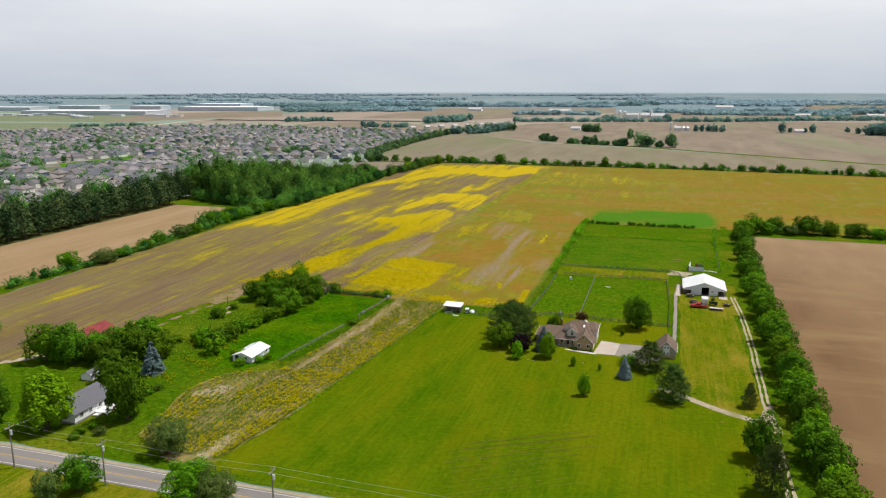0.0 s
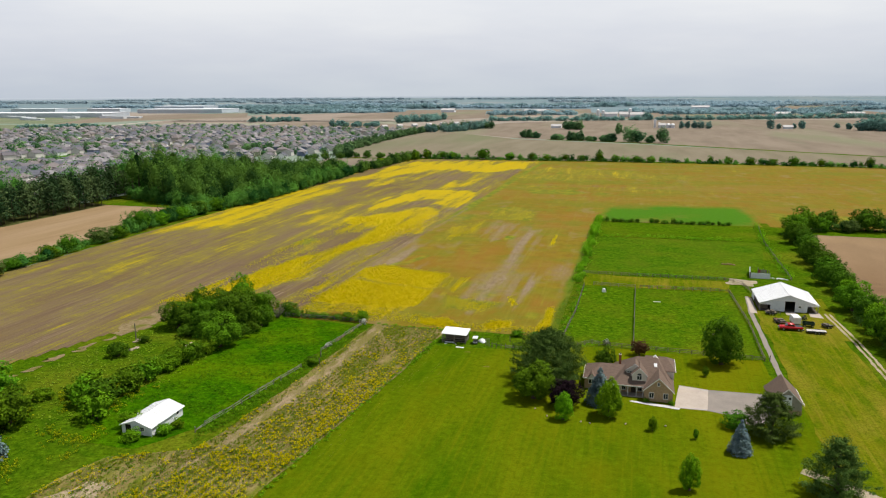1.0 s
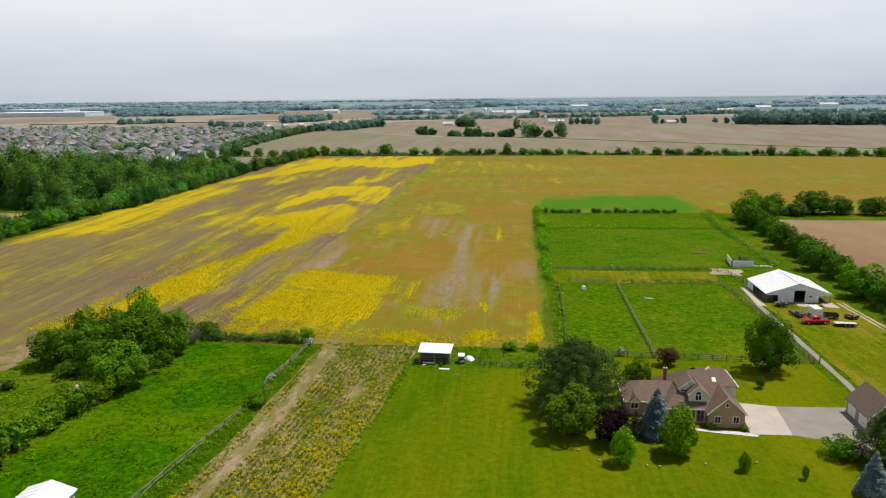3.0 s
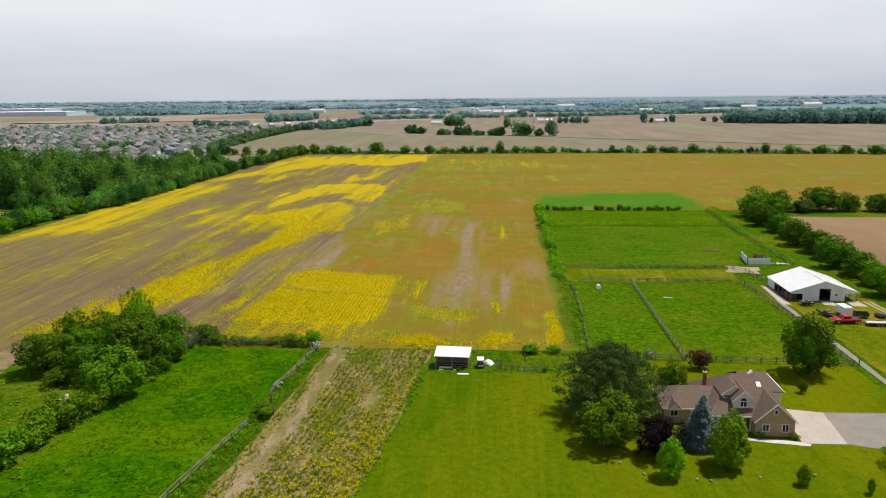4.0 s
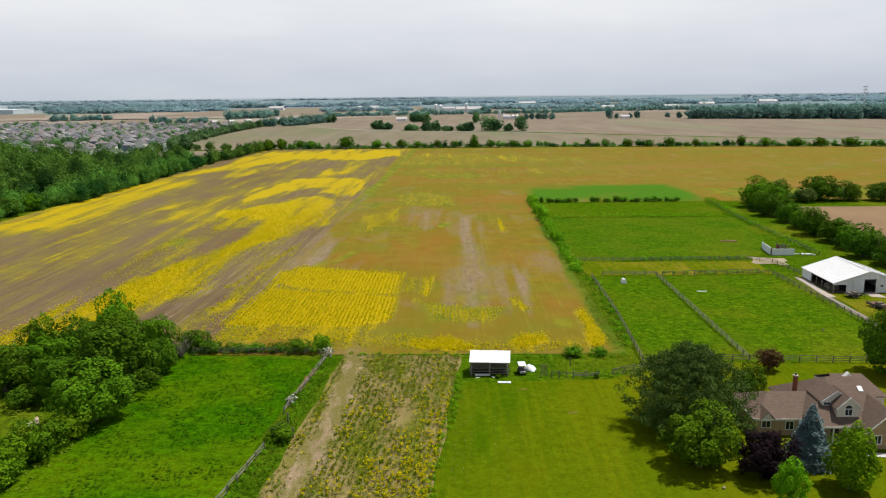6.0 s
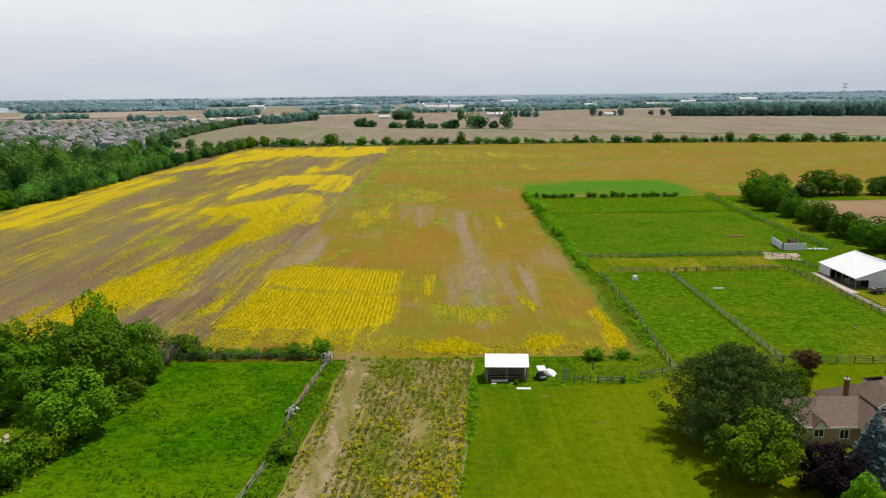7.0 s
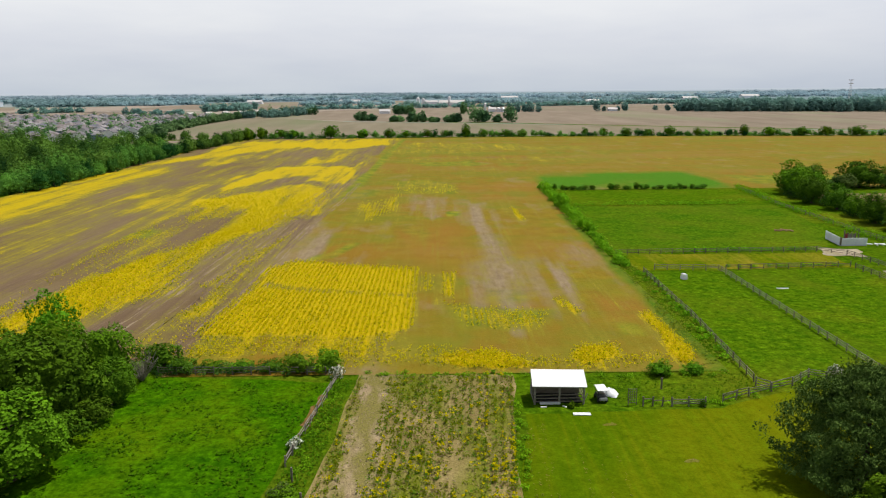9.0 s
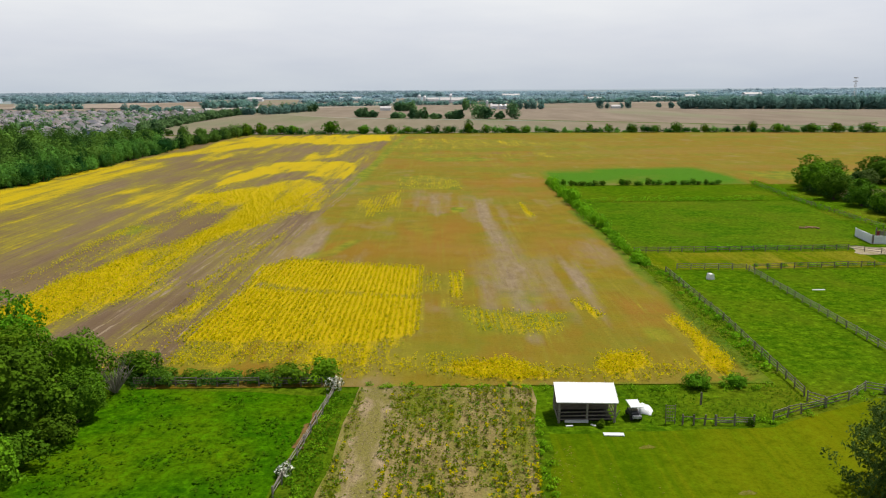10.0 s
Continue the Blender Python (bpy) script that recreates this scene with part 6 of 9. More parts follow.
def barn():
    ob = thing("barn", 26.45, 13.95, 0, "white metal pole barn with an open sliding door", "barn")
    X = lambda u: u - 26.45
    y0, y1 = 0.0, 6.2
    rz, ez = 2.02, 0.94
    s0, s1 = X(23.25), X(29.65)
    zi = lambda x: rz - 0.05 - (rz - ez) * abs(x) / s1
    # front wall in two halves and a lintel, so that the doorway is open
    a, b = X(24.45), X(28.45)
    d0, d1, dz = X(26.02), X(27.1), 1.24
    part("front_wall", prism([(a, -0.03), (d0, -0.03), (d0, zi(d0)), (a, zi(a))], "y", y0, y0 + 0.06), WHITE_WALL, ob)
    part("front_wall", prism([(d1, -0.03), (b, -0.03), (b, zi(b)), (d1, zi(d1))], "y", y0, y0 + 0.06), WHITE_WALL, ob)
    part("front_wall", prism([(d0, dz), (d1, dz), (d1, zi(d1)), (0, zi(0)), (d0, zi(d0))], "y", y0, y0 + 0.06), WHITE_WALL, ob)
    part("back_wall", prism([(s0, -0.03), (s1, -0.03), (s1, zi(s1)), (0, zi(0)), (s0, zi(s0))], "y", y1 - 0.06, y1), WHITE_WALL, ob)
    part("side_wall", box(b - 0.06, b, y0 + 0.06, y1 - 0.06, -0.03, zi(b)), WHITE_WALL, ob)
    # This side wall is coloured near-black for the shade under the lean-to.
    part("side_wall", box(a, a + 0.06, y0 + 0.06, y1 - 0.06, -0.03, zi(a)), DARK_IN, ob, "inner lean-to wall with its shade painted near-black")
    part("end_panel", box(s0, s0 + 0.05, y1 - 1.9, y1 - 0.06, -0.03, zi(s0)), WHITE_WALL, ob)
    part("lean_to_gable", prism([(s0, 0.74), (a, 0.74), (a, zi(a)), (s0, zi(s0))], "y", y0, y0 + 0.05), WHITE_WALL, ob)
    part("lean_to_gable", prism([(b, 0.76), (s1, 0.76), (s1, zi(s1)), (b, zi(b))], "y", y0, y0 + 0.05), WHITE_WALL, ob)
    part("floor_slab", box(s0, s1, y0 + 0.07, y1 - 0.07, -0.04, 0.015), plain_mat("barn_floor", (0.10, 0.085, 0.07), 0.95), ob)
    for s in (-1, 1):
        bm = bmesh.new()
        lo0, lo1 = (s * (s1 + 0.1), y0 - 0.14, ez - 0.02), (s * (s1 + 0.1), y1 + 0.1, ez - 0.02)
        hi1, hi0 = (0, y1 + 0.1, rz), (0, y0 - 0.14, rz)
        bm_plate(bm, [lo0, hi0, hi1, lo1], 0.04)
        ribs(part("roof_slope", bm, WHITE_METAL, ob), lo0, lo1, hi1, hi0, 14, WHITE_METAL)
    part("ridge_cap", box(-0.09, 0.09, y0 - 0.15, y1 + 0.11, rz - 0.01, rz + 0.025, 0.008), WHITE_METAL, ob)
    for y in (0.03, 1.1, 2.2, 3.3, 4.25):
        part("post", box(s0 + 0.02, s0 + 0.09, y, y + 0.07, 0, ez - 0.05), GREY_WOOD, ob)
    for y in (0.03, 1.5, 3.0, 4.5, 6.0):
        part("post", box(s1 - 0.09, s1 - 0.02, y, y + 0.07, 0, ez - 0.05), GREY_WOOD, ob)
    part("sliding_door", box(d0 - 0.98, d0 - 0.02, y0 - 0.05, y0 - 0.015, 0.03, dz + 0.04), WHITE_WALL, ob)
    part("door_rail", box(d0 - 1.0, d1 + 0.05, y0 - 0.07, y0 - 0.015, dz + 0.05, dz + 0.09), TRIM, ob)
    part("door_frame", box(d1, d1 + 0.05, y0 - 0.02, y0 + 0.02, 0, dz), TRIM, ob)
    window(ob, X(27.62), y0, 0.64, 0.26, 0.2)
    for k in range(10):
        x = a + 0.08 + k * (b - a) / 10
        if x > d0 - 1.0 and x < d1 + 0.1:
            continue
        part("wall_seam", box(x, x + 0.02, y0 - 0.012, y0 + 0.01, 0, zi(x) - 0.02), WHITE_WALL, ob)
    part("gear_crate", box(a - 1.0, a - 0.1, 1.0, 2.2, 0, 0.42, 0.05), OLD_WOOD, ob, "stacked gear under the lean-to")
    return ob


barn()
sheet("barn_apron", [(26.0, 12.6), (27.2, 12.2), (27.2, 14.0), (26.0, 14.0)], 0.0, CONCRETE, "pale concrete before the barn door", 0.04, 0.6)
sheet("barn_apron", [(28.5, 12.4), (29.8, 12.0), (29.8, 14.0), (28.6, 14.0)], 0.0, CONCRETE, "pale concrete before the lean-to", 0.04, 0.6)
sheet("yard_slab", [(22.1, 12.6), (22.9, 12.5), (23.1, 19.4), (22.5, 19.4)], 0.002, CONCRETE, "concrete strip beside the barn", 0.04, 0.8)


def white_shed():
    ob = thing("shed", -27.3, -30.4, 0, "white-roofed wooden shed in tall grass", "shed")
    x0, x1, y0, y1, e, rz = -1.3, 1.3, -2.0, 2.0, 0.72, 1.18
    part("wall", prism([(x0, -0.05), (x1, -0.05), (x1, e), (0, rz - 0.04), (x0, e)], "y", y0, y1), WHITE_WALL, ob)
    for s in (-1, 1):
        bm = bmesh.new()
        q = [(s * (x1 + 0.12), y0 - 0.16, e - 0.03), (0, y0 - 0.16, rz), (0, y1 + 0.16, rz), (s * (x1 + 0.12), y1 + 0.16, e - 0.03)]
        bm_plate(bm, q, 0.035)
        ribs(part("roof_slope", bm, WHITE_METAL, ob), q[0], q[3], q[2], q[1], 9, WHITE_METAL)
    part("door", box(-0.95, -0.5, y0 - 0.03, y0 + 0.01, 0.02, 0.75), DARK_IN, ob)
    window(ob, 0.5, y0, 0.5, 0.3, 0.28)
    window(ob, x1, 1.3, 0.5, 0.3, 0.28, "x", 1)
    return ob


white_shed()


def white_house():
    ob = thing("farmhouse", -35.6, -49.4, 0, "white clapboard house with a grey roof", "house")
    x0, x1, y0, y1, e, rz = -1.9, 1.9, -2.5, 2.7, 1.1, 2.15
    part("wall", prism([(x0, -0.05), (x1, -0.05), (x1, e), (0, rz - 0.05), (x0, e)], "y", y0, y1), WHITE_WALL, ob)
    bm = bmesh.new()
    for s in (-1, 1):
        bm_plate(bm, [(s * (x1 + 0.15), y0 - 0.14, e - 0.08), (0, y0 - 0.14, rz), (0, y1 + 0.14, rz), (s * (x1 + 0.15), y1 + 0.14, e - 0.08)], 0.05)
    part("roof", bm, SHINGLE_GREY, ob)
    part("foundation", box(x0 - 0.02, x1 + 0.02, y0 - 0.02, y1 + 0.02, -0.05, 0.16), OLD_CONCRETE, ob)
    for y in (-1.6, -0.4, 0.9):
        window(ob, x1, y, 0.66, 0.36, 0.42, "x")
    window(ob, -0.8, y0, 0.66, 0.4, 0.45)
    window(ob, 0.8, y0, 0.66, 0.4, 0.45)
    part("side_door", box(x1 - 0.01, x1 + 0.03, 1.5, 1.95, 0.2, 0.98), DARK_IN, ob)
    dk = part("deck", box(x1, x1 + 1.5, 0.1, 2.6, 0.16, 0.22), TRIM, ob)
    for y in (0.14, 0.95, 1.75, 2.55):
        part("deck_post", box(x1 + 1.42, x1 + 1.48, y - 0.03, y + 0.03, 0, 0.62), TRIM, dk)
    part("deck_rail", box(x1 + 1.42, x1 + 1.48, 0.1, 2.6, 0.58, 0.62), TRIM, dk)
    part("deck_rail", box(x1, x1 + 1.48, 0.1, 0.14, 0.58, 0.62), TRIM, dk)
    part("deck_steps", box(x1 + 0.2, x1 + 0.8, -0.4, 0.1, 0.0, 0.12), TRIM, dk)
    small = thing("outbuilding", -41.0, -41.6, 0, "small white outbuilding with a grey roof", "shed")
    part("wall", prism([(-0.7, -0.05), (0.7, -0.05), (0.7, 0.62), (0, 0.95), (-0.7, 0.62)], "y", -0.8, 0.8), WHITE_WALL, small)
    bm = bmesh.new()
    for s in (-1, 1):
        bm_plate(bm, [(s * 0.80, -0.9, 0.56), (0, -0.9, 0.99), (0, 0.9, 0.99), (s * 0.80, 0.9, 0.56)], 0.04)
    part("roof", bm, SHINGLE_GREY, small)
    window(small, 0.7, 0, 0.36, 0.26, 0.26, "x")


white_house()


def red_barn():
    ob = thing("old_barn", -50.5, -31.0, 0, "old cream barn with a red rusty roof", "barn")
    x0, x1, y0, y1, e, rz = -1.4, 1.4, -2.6, 2.6, 1.15, 1.85
    part("wall", prism([(x0, -0.05), (x1, -0.05), (x1, e), (0, rz - 0.05), (x0, e)], "y", y0, y1), CREAM_WALL, ob)
    for s in (-1, 1):
        bm = bmesh.new()
        q = [(s * (x1 + 0.12), y0 - 0.12, e - 0.05), (0, y0 - 0.12, rz), (0, y1 + 0.12, rz), (s * (x1 + 0.12), y1 + 0.12, e - 0.05)]
        bm_plate(bm, q, 0.035)
        ribs(part("roof_slope", bm, RUST_ROOF, ob), q[0], q[3], q[2], q[1], 10, RUST_ROOF)
    part("barn_door", box(-0.4, 0.4, y0 - 0.03, y0 + 0.01, 0.02, 0.9), OLD_WOOD, ob)
    part("lean_to", box(x1, x1 + 0.9, y0 + 0.4, y1, -0.04, 0.7), CREAM_WALL, ob)
    part("lean_to_roof", plate([(x1 - 0.02, y0 + 0.3, 1.0), (x1 - 0.02, y1 + 0.1, 1.0), (x1 + 1.05, y1 + 0.1, 0.68), (x1 + 1.05, y0 + 0.3, 0.68)], 0.04), RUST_ROOF, ob)


red_barn()


def loafing_shed():
    """Roofless: two sheeted walls that meet at a corner, with the posts of the fallen sides."""
    ob = thing("loafing_shed", 24.3, 30.2, 0, "roofless shed of two pale sheet-metal walls", "shed")
    part("front_wall", box(0.10, 2.6, -0.03, 0.03, -0.03, 0.72), WHITE_WALL, ob)
    bm = box(-0.03, 0.03, 0, 3.7, -0.03, 0.78)
    bmesh.ops.rotate(bm, verts=bm.verts, cent=(0, 0, 0), matrix=Matrix.Rotation(radians(-7), 3, "Z"))
    part("side_wall", bm, WHITE_WALL, ob)
    part("corner_post", box(-0.04, 0.09, -0.05, 0.05, 0, 0.84), OLD_WOOD, ob, "rusty brown corner post")
    for x in (0.45, 0.95, 1.45, 1.95, 2.4):
        part("sheet_seam", box(x, x + 0.02, -0.042, -0.028, 0, 0.71), WHITE_WALL, ob)
    for k, x in enumerate((1.2, 1.55, 1.9, 2.3, 2.6)):
        part("post", box(x, x + 0.09, 1.6, 1.7, -0.03, (1.15, 0.95, 1.0, 0.9, 0.85)[k]), OLD_WOOD, ob)
    for k, x in enumerate((1.3, 1.68, 2.05)):
        part("board", box(x, x + 0.24, 1.6, 1.63, 0.2, 0.85), (RUST_ROOF, GREY_WOOD, GREY_WOOD)[k], ob)


loafing_shed()


def pavilion():
    ob = thing("pole_shelter", -9.0, -5.3, 0, "white-roofed open pole shelter with log rails", "shelter")
    bm = bmesh.new()
    q = [(-1.28, -0.95, 0.98), (1.38, -0.95, 0.92), (1.50, 0.62, 1.20), (-1.18, 0.62, 1.26)]
    bm_plate(bm, q, 0.03)
    ribs(part("roof", bm, WHITE_METAL, ob), q[0], q[1], q[2], q[3], 12, WHITE_METAL, 0.012, 0.018)
    for x in (-1.15, 0.05, 1.25):
        for y, z in ((-0.85, 0.92), (0.5, 1.16)):
            part("post", rod((x, y, -0.05), (x + 0.02, y, z), 0.05), GREY_WOOD, ob)
    for y in (-0.85, 0.5):
        part("beam", rod((-1.25, y, 0.88 if y < 0 else 1.13), (1.35, y, 0.85 if y < 0 else 1.10), 0.04), OLD_WOOD, ob)
    for y in (-0.88, 0.53):
        for k, z in enumerate((0.16, 0.32, 0.48)):
            part("rail", rod((-1.2, y, z), (1.3, y + 0.03, z + 0.015 * (k - 1)), 0.028), OLD_WOOD, ob)
    for x in (-1.18, 1.28):
        for z in (0.2, 0.42):
            part("side_rail", rod((x, -0.85, z), (x, 0.5, z + 0.03), 0.026), OLD_WOOD, ob)
    part("inner_wall", box(-1.1, 1.2, 0.40, 0.44, 0.0, 0.5), OLD_WOOD, ob)
    part("brace", rod((1.25, -0.85, 0.1), (1.42, -0.98, 0.6), 0.022), GREY_WOOD, ob)
    part("brace", rod((-1.2, -0.9, 0.12), (-1.34, -0.9, 0.62), 0.022), GREY_WOOD, ob)
    part("trough", box(-0.9, 0.1, -1.0, -0.86, 0.04, 0.14, 0.015), GALV, ob, "grey metal trough")
    # Added slab: the shade beneath the roof, put in as a near-black colour.
    dark_slab = thing("soil_heap", -9.0, -5.3, 0, "near-black slab standing in for shade under the shelter", "soil")
    part("dark_slab", box(-1.1, 1.2, -0.7, 0.38, -0.03, 0.05, 0.02), DARK_IN, dark_slab)


pavilion()
fb = thing("sheet_of_tin", -8.05, -7.33, -3, "white sheet of roofing lying on the grass", "sheet")
part("panel", box(-0.42, 0.42, -0.13, 0.13, -0.01, 0.03, 0.008), WHITE_METAL, fb)
for u, v, w, a in ((-9.75, -6.5, 0.15, 5), (-8.72, -6.45, 0.12, -40)):
    fb = thing("board", u, v, a, "short white board lying on the grass", "board")
    part("plank", box(-w, w, -0.04, 0.04, -0.01, 0.03, 0.006), TRIM, fb)


def cart():
    ob = thing("utility_cart", -6.8, -5.6, 4, "small utility cart with a white canopy", "cart")
    part("bed", box(-0.22, 0.22, -0.42, 0.30, 0.10, 0.30, 0.03), DARK_METAL, ob)
    part("hood", box(-0.2, 0.2, -0.55, -0.40, 0.12, 0.26, 0.03), plain_mat("cart_grey", (0.35, 0.35, 0.36), 0.5), ob)
    part("seat", box(-0.19, 0.19, -0.1, 0.08, 0.30, 0.36, 0.02), GREY_WOOD, ob)
    for x in (-0.2, 0.2):
        for y in (-0.36, 0.24):
            part("wheel", rod((x - 0.05, y, 0.10), (x + 0.05, y, 0.10), 0.10, None, 12), BLACK_RUBBER, ob)
            part("canopy_post", rod((x * 0.95, y * 0.8, 0.28), (x * 0.95, y * 0.8, 0.62), 0.012), DARK_METAL, ob)
    part("canopy", plate([(-0.26, -0.42, 0.62), (0.26, -0.42, 0.62), (0.26, 0.30, 0.66), (-0.26, 0.30, 0.66)], 0.03), WHITE_METAL, ob)
    tp = thing("tarpaulin", -6.25, -5.1, -25, "crumpled white tarpaulin on the grass", "tarpaulin")
    bm = bmesh.new()
    n = 7
    rr = random.Random(3)
    grid = [[bm.verts.new((-0.42 + 0.84 * i / n, -0.28 + 0.56 * j / n, max(0.0, rr.uniform(0.0, 0.16) + 0.22 * (1 - abs(i - 3.5) / 3.5)) if 0 < i < n and 0 < j < n else 0.0)) for j in range(n + 1)] for i in range(n + 1)]
    for i in range(n):
        for j in range(n):
            bm.faces.new((grid[i][j], grid[i + 1][j], grid[i + 1][j + 1], grid[i][j + 1]))
    part("cloth", bm, plain_mat("white_tarp", (0.72, 0.74, 0.76), 0.6), tp, "", True)


cart()


# ---- vehicles and gear in the barn yard ----
def wheel_pair(ob, x, y, half, r=0.16):
    for s in (-1, 1):
        w = part("wheel", rod((x, y + s * half - 0.05, r), (x, y + s * half + 0.05, r), r, None, 14), BLACK_RUBBER, ob)
        part("rim", rod((x, y + s * (half + 0.046), r), (x, y + s * (half + 0.056), r), r * 0.55, None, 10), CHROME, w)


def pickup():
    ob = thing("pickup_truck", 25.4, 6.75, 2, "red four-door pickup truck parked on grass", "truck")
    side = [(-1.18, 0.20), (1.15, 0.20), (1.18, 0.44), (0.36, 0.47), (0.30, 0.48), (-0.50, 0.48), (-1.05, 0.42), (-1.18, 0.36)]
    bm = prism(side, "y", -0.42, 0.42)
    bmesh.ops.bevel(bm, geom=list(bm.edges), offset=0.025, segments=2, affect="EDGES")
    part("body", bm, RED_PAINT, ob, "", True)
    cab = [(-0.58, 0.47), (0.36, 0.47), (0.28, 0.73), (-0.30, 0.75)]
    bm = prism(cab, "y", -0.36, 0.36)
    bmesh.ops.bevel(bm, geom=list(bm.edges), offset=0.03, segments=2, affect="EDGES")
    part("cab", bm, RED_PAINT, ob, "", True)
    part("windscreen", plate([(-0.555, -0.31, 0.515), (-0.555, 0.31, 0.515), (-0.335, 0.30, 0.715), (-0.335, -0.30, 0.715)], 0.012), GLASS, ob)
    for s in (-1, 1):
        part("side_window", prism([(-0.44, 0.51), (-0.10, 0.51), (-0.10, 0.69), (-0.28, 0.69)], "y", s * 0.362 - 0.004, s * 0.362 + 0.004), GLASS, ob)
        part("side_window", prism([(-0.05, 0.51), (0.29, 0.51), (0.24, 0.69), (-0.05, 0.69)], "y", s * 0.362 - 0.004, s * 0.362 + 0.004), GLASS, ob)
        part("headlight", box(-1.195, -1.17, s * 0.3 - 0.07, s * 0.3 + 0.07, 0.29, 0.36), plain_mat("lamp_glass", (0.8, 0.8, 0.78), 0.2), ob)
        part("tail_light", box(1.165, 1.19, s * 0.37 - 0.03, s * 0.37 + 0.03, 0.28, 0.42), plain_mat("red_lens", (0.3, 0.0, 0.0), 0.3), ob)
        part("mirror", box(-0.46, -0.40, s * 0.46 - 0.04, s * 0.46 + 0.04, 0.50, 0.57, 0.01), RED_PAINT, ob)
    part("truck_bed", box(0.42, 1.12, -0.35, 0.35, 0.445, 0.478), DARK_METAL, ob)
    part("bumper", box(-1.22, -1.16, -0.40, 0.40, 0.17, 0.25, 0.012), CHROME, ob)
    part("bumper", box(1.15, 1.21, -0.40, 0.40, 0.17, 0.25, 0.012), CHROME, ob)
    wheel_pair(ob, -0.78, 0, 0.38)
    wheel_pair(ob, 0.74, 0, 0.38)


pickup()


def flat_trailer(u, v, turn, length, label, deck, load=0):
    ob = thing("flatbed_trailer", u, v, turn, label, "trailer")
    part("deck", box(-length / 2, length / 2, -0.42, 0.42, 0.22, 0.28, 0.01), deck, ob)
    part("side_rail", box(-length / 2, length / 2, -0.45, -0.42, 0.18, 0.32), DARK_METAL, ob)
    part("side_rail", box(-length / 2, length / 2, 0.42, 0.45, 0.18, 0.32), DARK_METAL, ob)
    part("drawbar", rod((length / 2, 0.25, 0.22), (length / 2 + 0.5, 0, 0.2), 0.025), DARK_METAL, ob)
    part("drawbar", rod((length / 2, -0.25, 0.22), (length / 2 + 0.5, 0, 0.2), 0.025), DARK_METAL, ob)
    part("jack", rod((length / 2 + 0.45, 0, 0.0), (length / 2 + 0.45, 0, 0.3), 0.02), DARK_METAL, ob)
    for x in (-0.16, 0.16):
        wheel_pair(ob, x, 0, 0.50, 0.12)
    for k in range(load):
        part("load", box(-length / 2 + 0.1 + k * 0.45, -length / 2 + 0.48 + k * 0.45, -0.3, 0.3, 0.28, 0.42 + 0.08 * (k % 2), 0.02), OLD_WOOD, ob)


flat_trailer(27.85, 6.15, 178, 1.9, "long flatbed trailer with a pale deck", plain_mat("pale_deck", (0.5, 0.48, 0.46), 0.7))
flat_trailer(24.75, 9.2, 105, 1.7, "rusty brown flatbed trailer", plain_mat("rusty_deck", (0.14, 0.07, 0.05), 0.8), 2)
flat_trailer(24.3, 12.5, 0, 1.2, "small dark trailer beside the barn", OLD_WOOD, 2)
flat_trailer(29.4, 8.6, 20, 0.9, "small loaded trailer at the drive", OLD_WOOD, 1)


def cargo_trailer():
    ob = thing("cargo_trailer", 26.3, 9.2, 95, "white enclosed cargo trailer", "trailer")
    part("body", box(-0.75, 0.75, -0.42, 0.42, 0.18, 0.92, 0.04), WHITE_METAL, ob)
    part("rear_door", box(-0.765, -0.745, -0.36, 0.36, 0.22, 0.86), TRIM, ob)
    part("drawbar", rod((0.75, 0.2, 0.2), (1.2, 0, 0.2), 0.025), DARK_METAL, ob)
    part("drawbar", rod((0.75, -0.2, 0.2), (1.2, 0, 0.2), 0.025), DARK_METAL, ob)
    part("jack", rod((1.15, 0, 0.0), (1.15, 0, 0.3), 0.02), DARK_METAL, ob)
    for x in (-0.16, 0.16):
        wheel_pair(ob, x, 0, 0.44, 0.12)


cargo_trailer()


def wagon():
    ob = thing("farm_wagon", 27.5, 8.5, 175, "dark green farm wagon with low sides", "wagon")
    green = plain_mat("dark_green_paint", (0.02, 0.05, 0.03), 0.5)
    part("floor", box(-0.6, 0.6, -0.35, 0.35, 0.24, 0.28), green, ob)
    for y in (-0.35, 0.33):
        part("side_board", box(-0.6, 0.6, y, y + 0.02, 0.28, 0.50), green, ob)
    for x in (-0.6, 0.58):
        part("end_board", box(x, x + 0.02, -0.33, 0.33, 0.28, 0.50), green, ob)
    wheel_pair(ob, -0.4, 0, 0.36, 0.13)
    wheel_pair(ob, 0.4, 0, 0.36, 0.13)
    ob = thing("garden_tractor", 27.6, 11.2, 60, "small dark garden tractor", "tractor")
    part("hood", box(-0.3, 0.05, -0.12, 0.12, 0.16, 0.34, 0.03), DARK_METAL, ob)
    part("seat", box(0.1, 0.28, -0.1, 0.1, 0.26, 0.44, 0.03), BLACK_RUBBER, ob)
    wheel_pair(ob, -0.22, 0, 0.16, 0.09)
    wheel_pair(ob, 0.2, 0, 0.18, 0.14)


wagon()
hut = thing("calf_hut", 5.1, 18.0, 10, "small white calf hut in the paddock", "hut")
bm = prism([(-0.24, -0.02), (0.24, -0.02), (0.15, 0.42), (-0.15, 0.42)], "y", -0.25, 0.25)
bmesh.ops.bevel(bm, geom=list(bm.edges), offset=0.03, segments=2, affect="EDGES")
part("shell", bm, TRIM, hut)
# A near-black plate paints the shade of the hut's opening.
part("opening", box(-0.12, 0.12, 0.245, 0.256, 0.0, 0.28), DARK_IN, hut)
tree("dark_bush", 5.2, 18.5, 0.5, 0.5, "behind the calf hut")


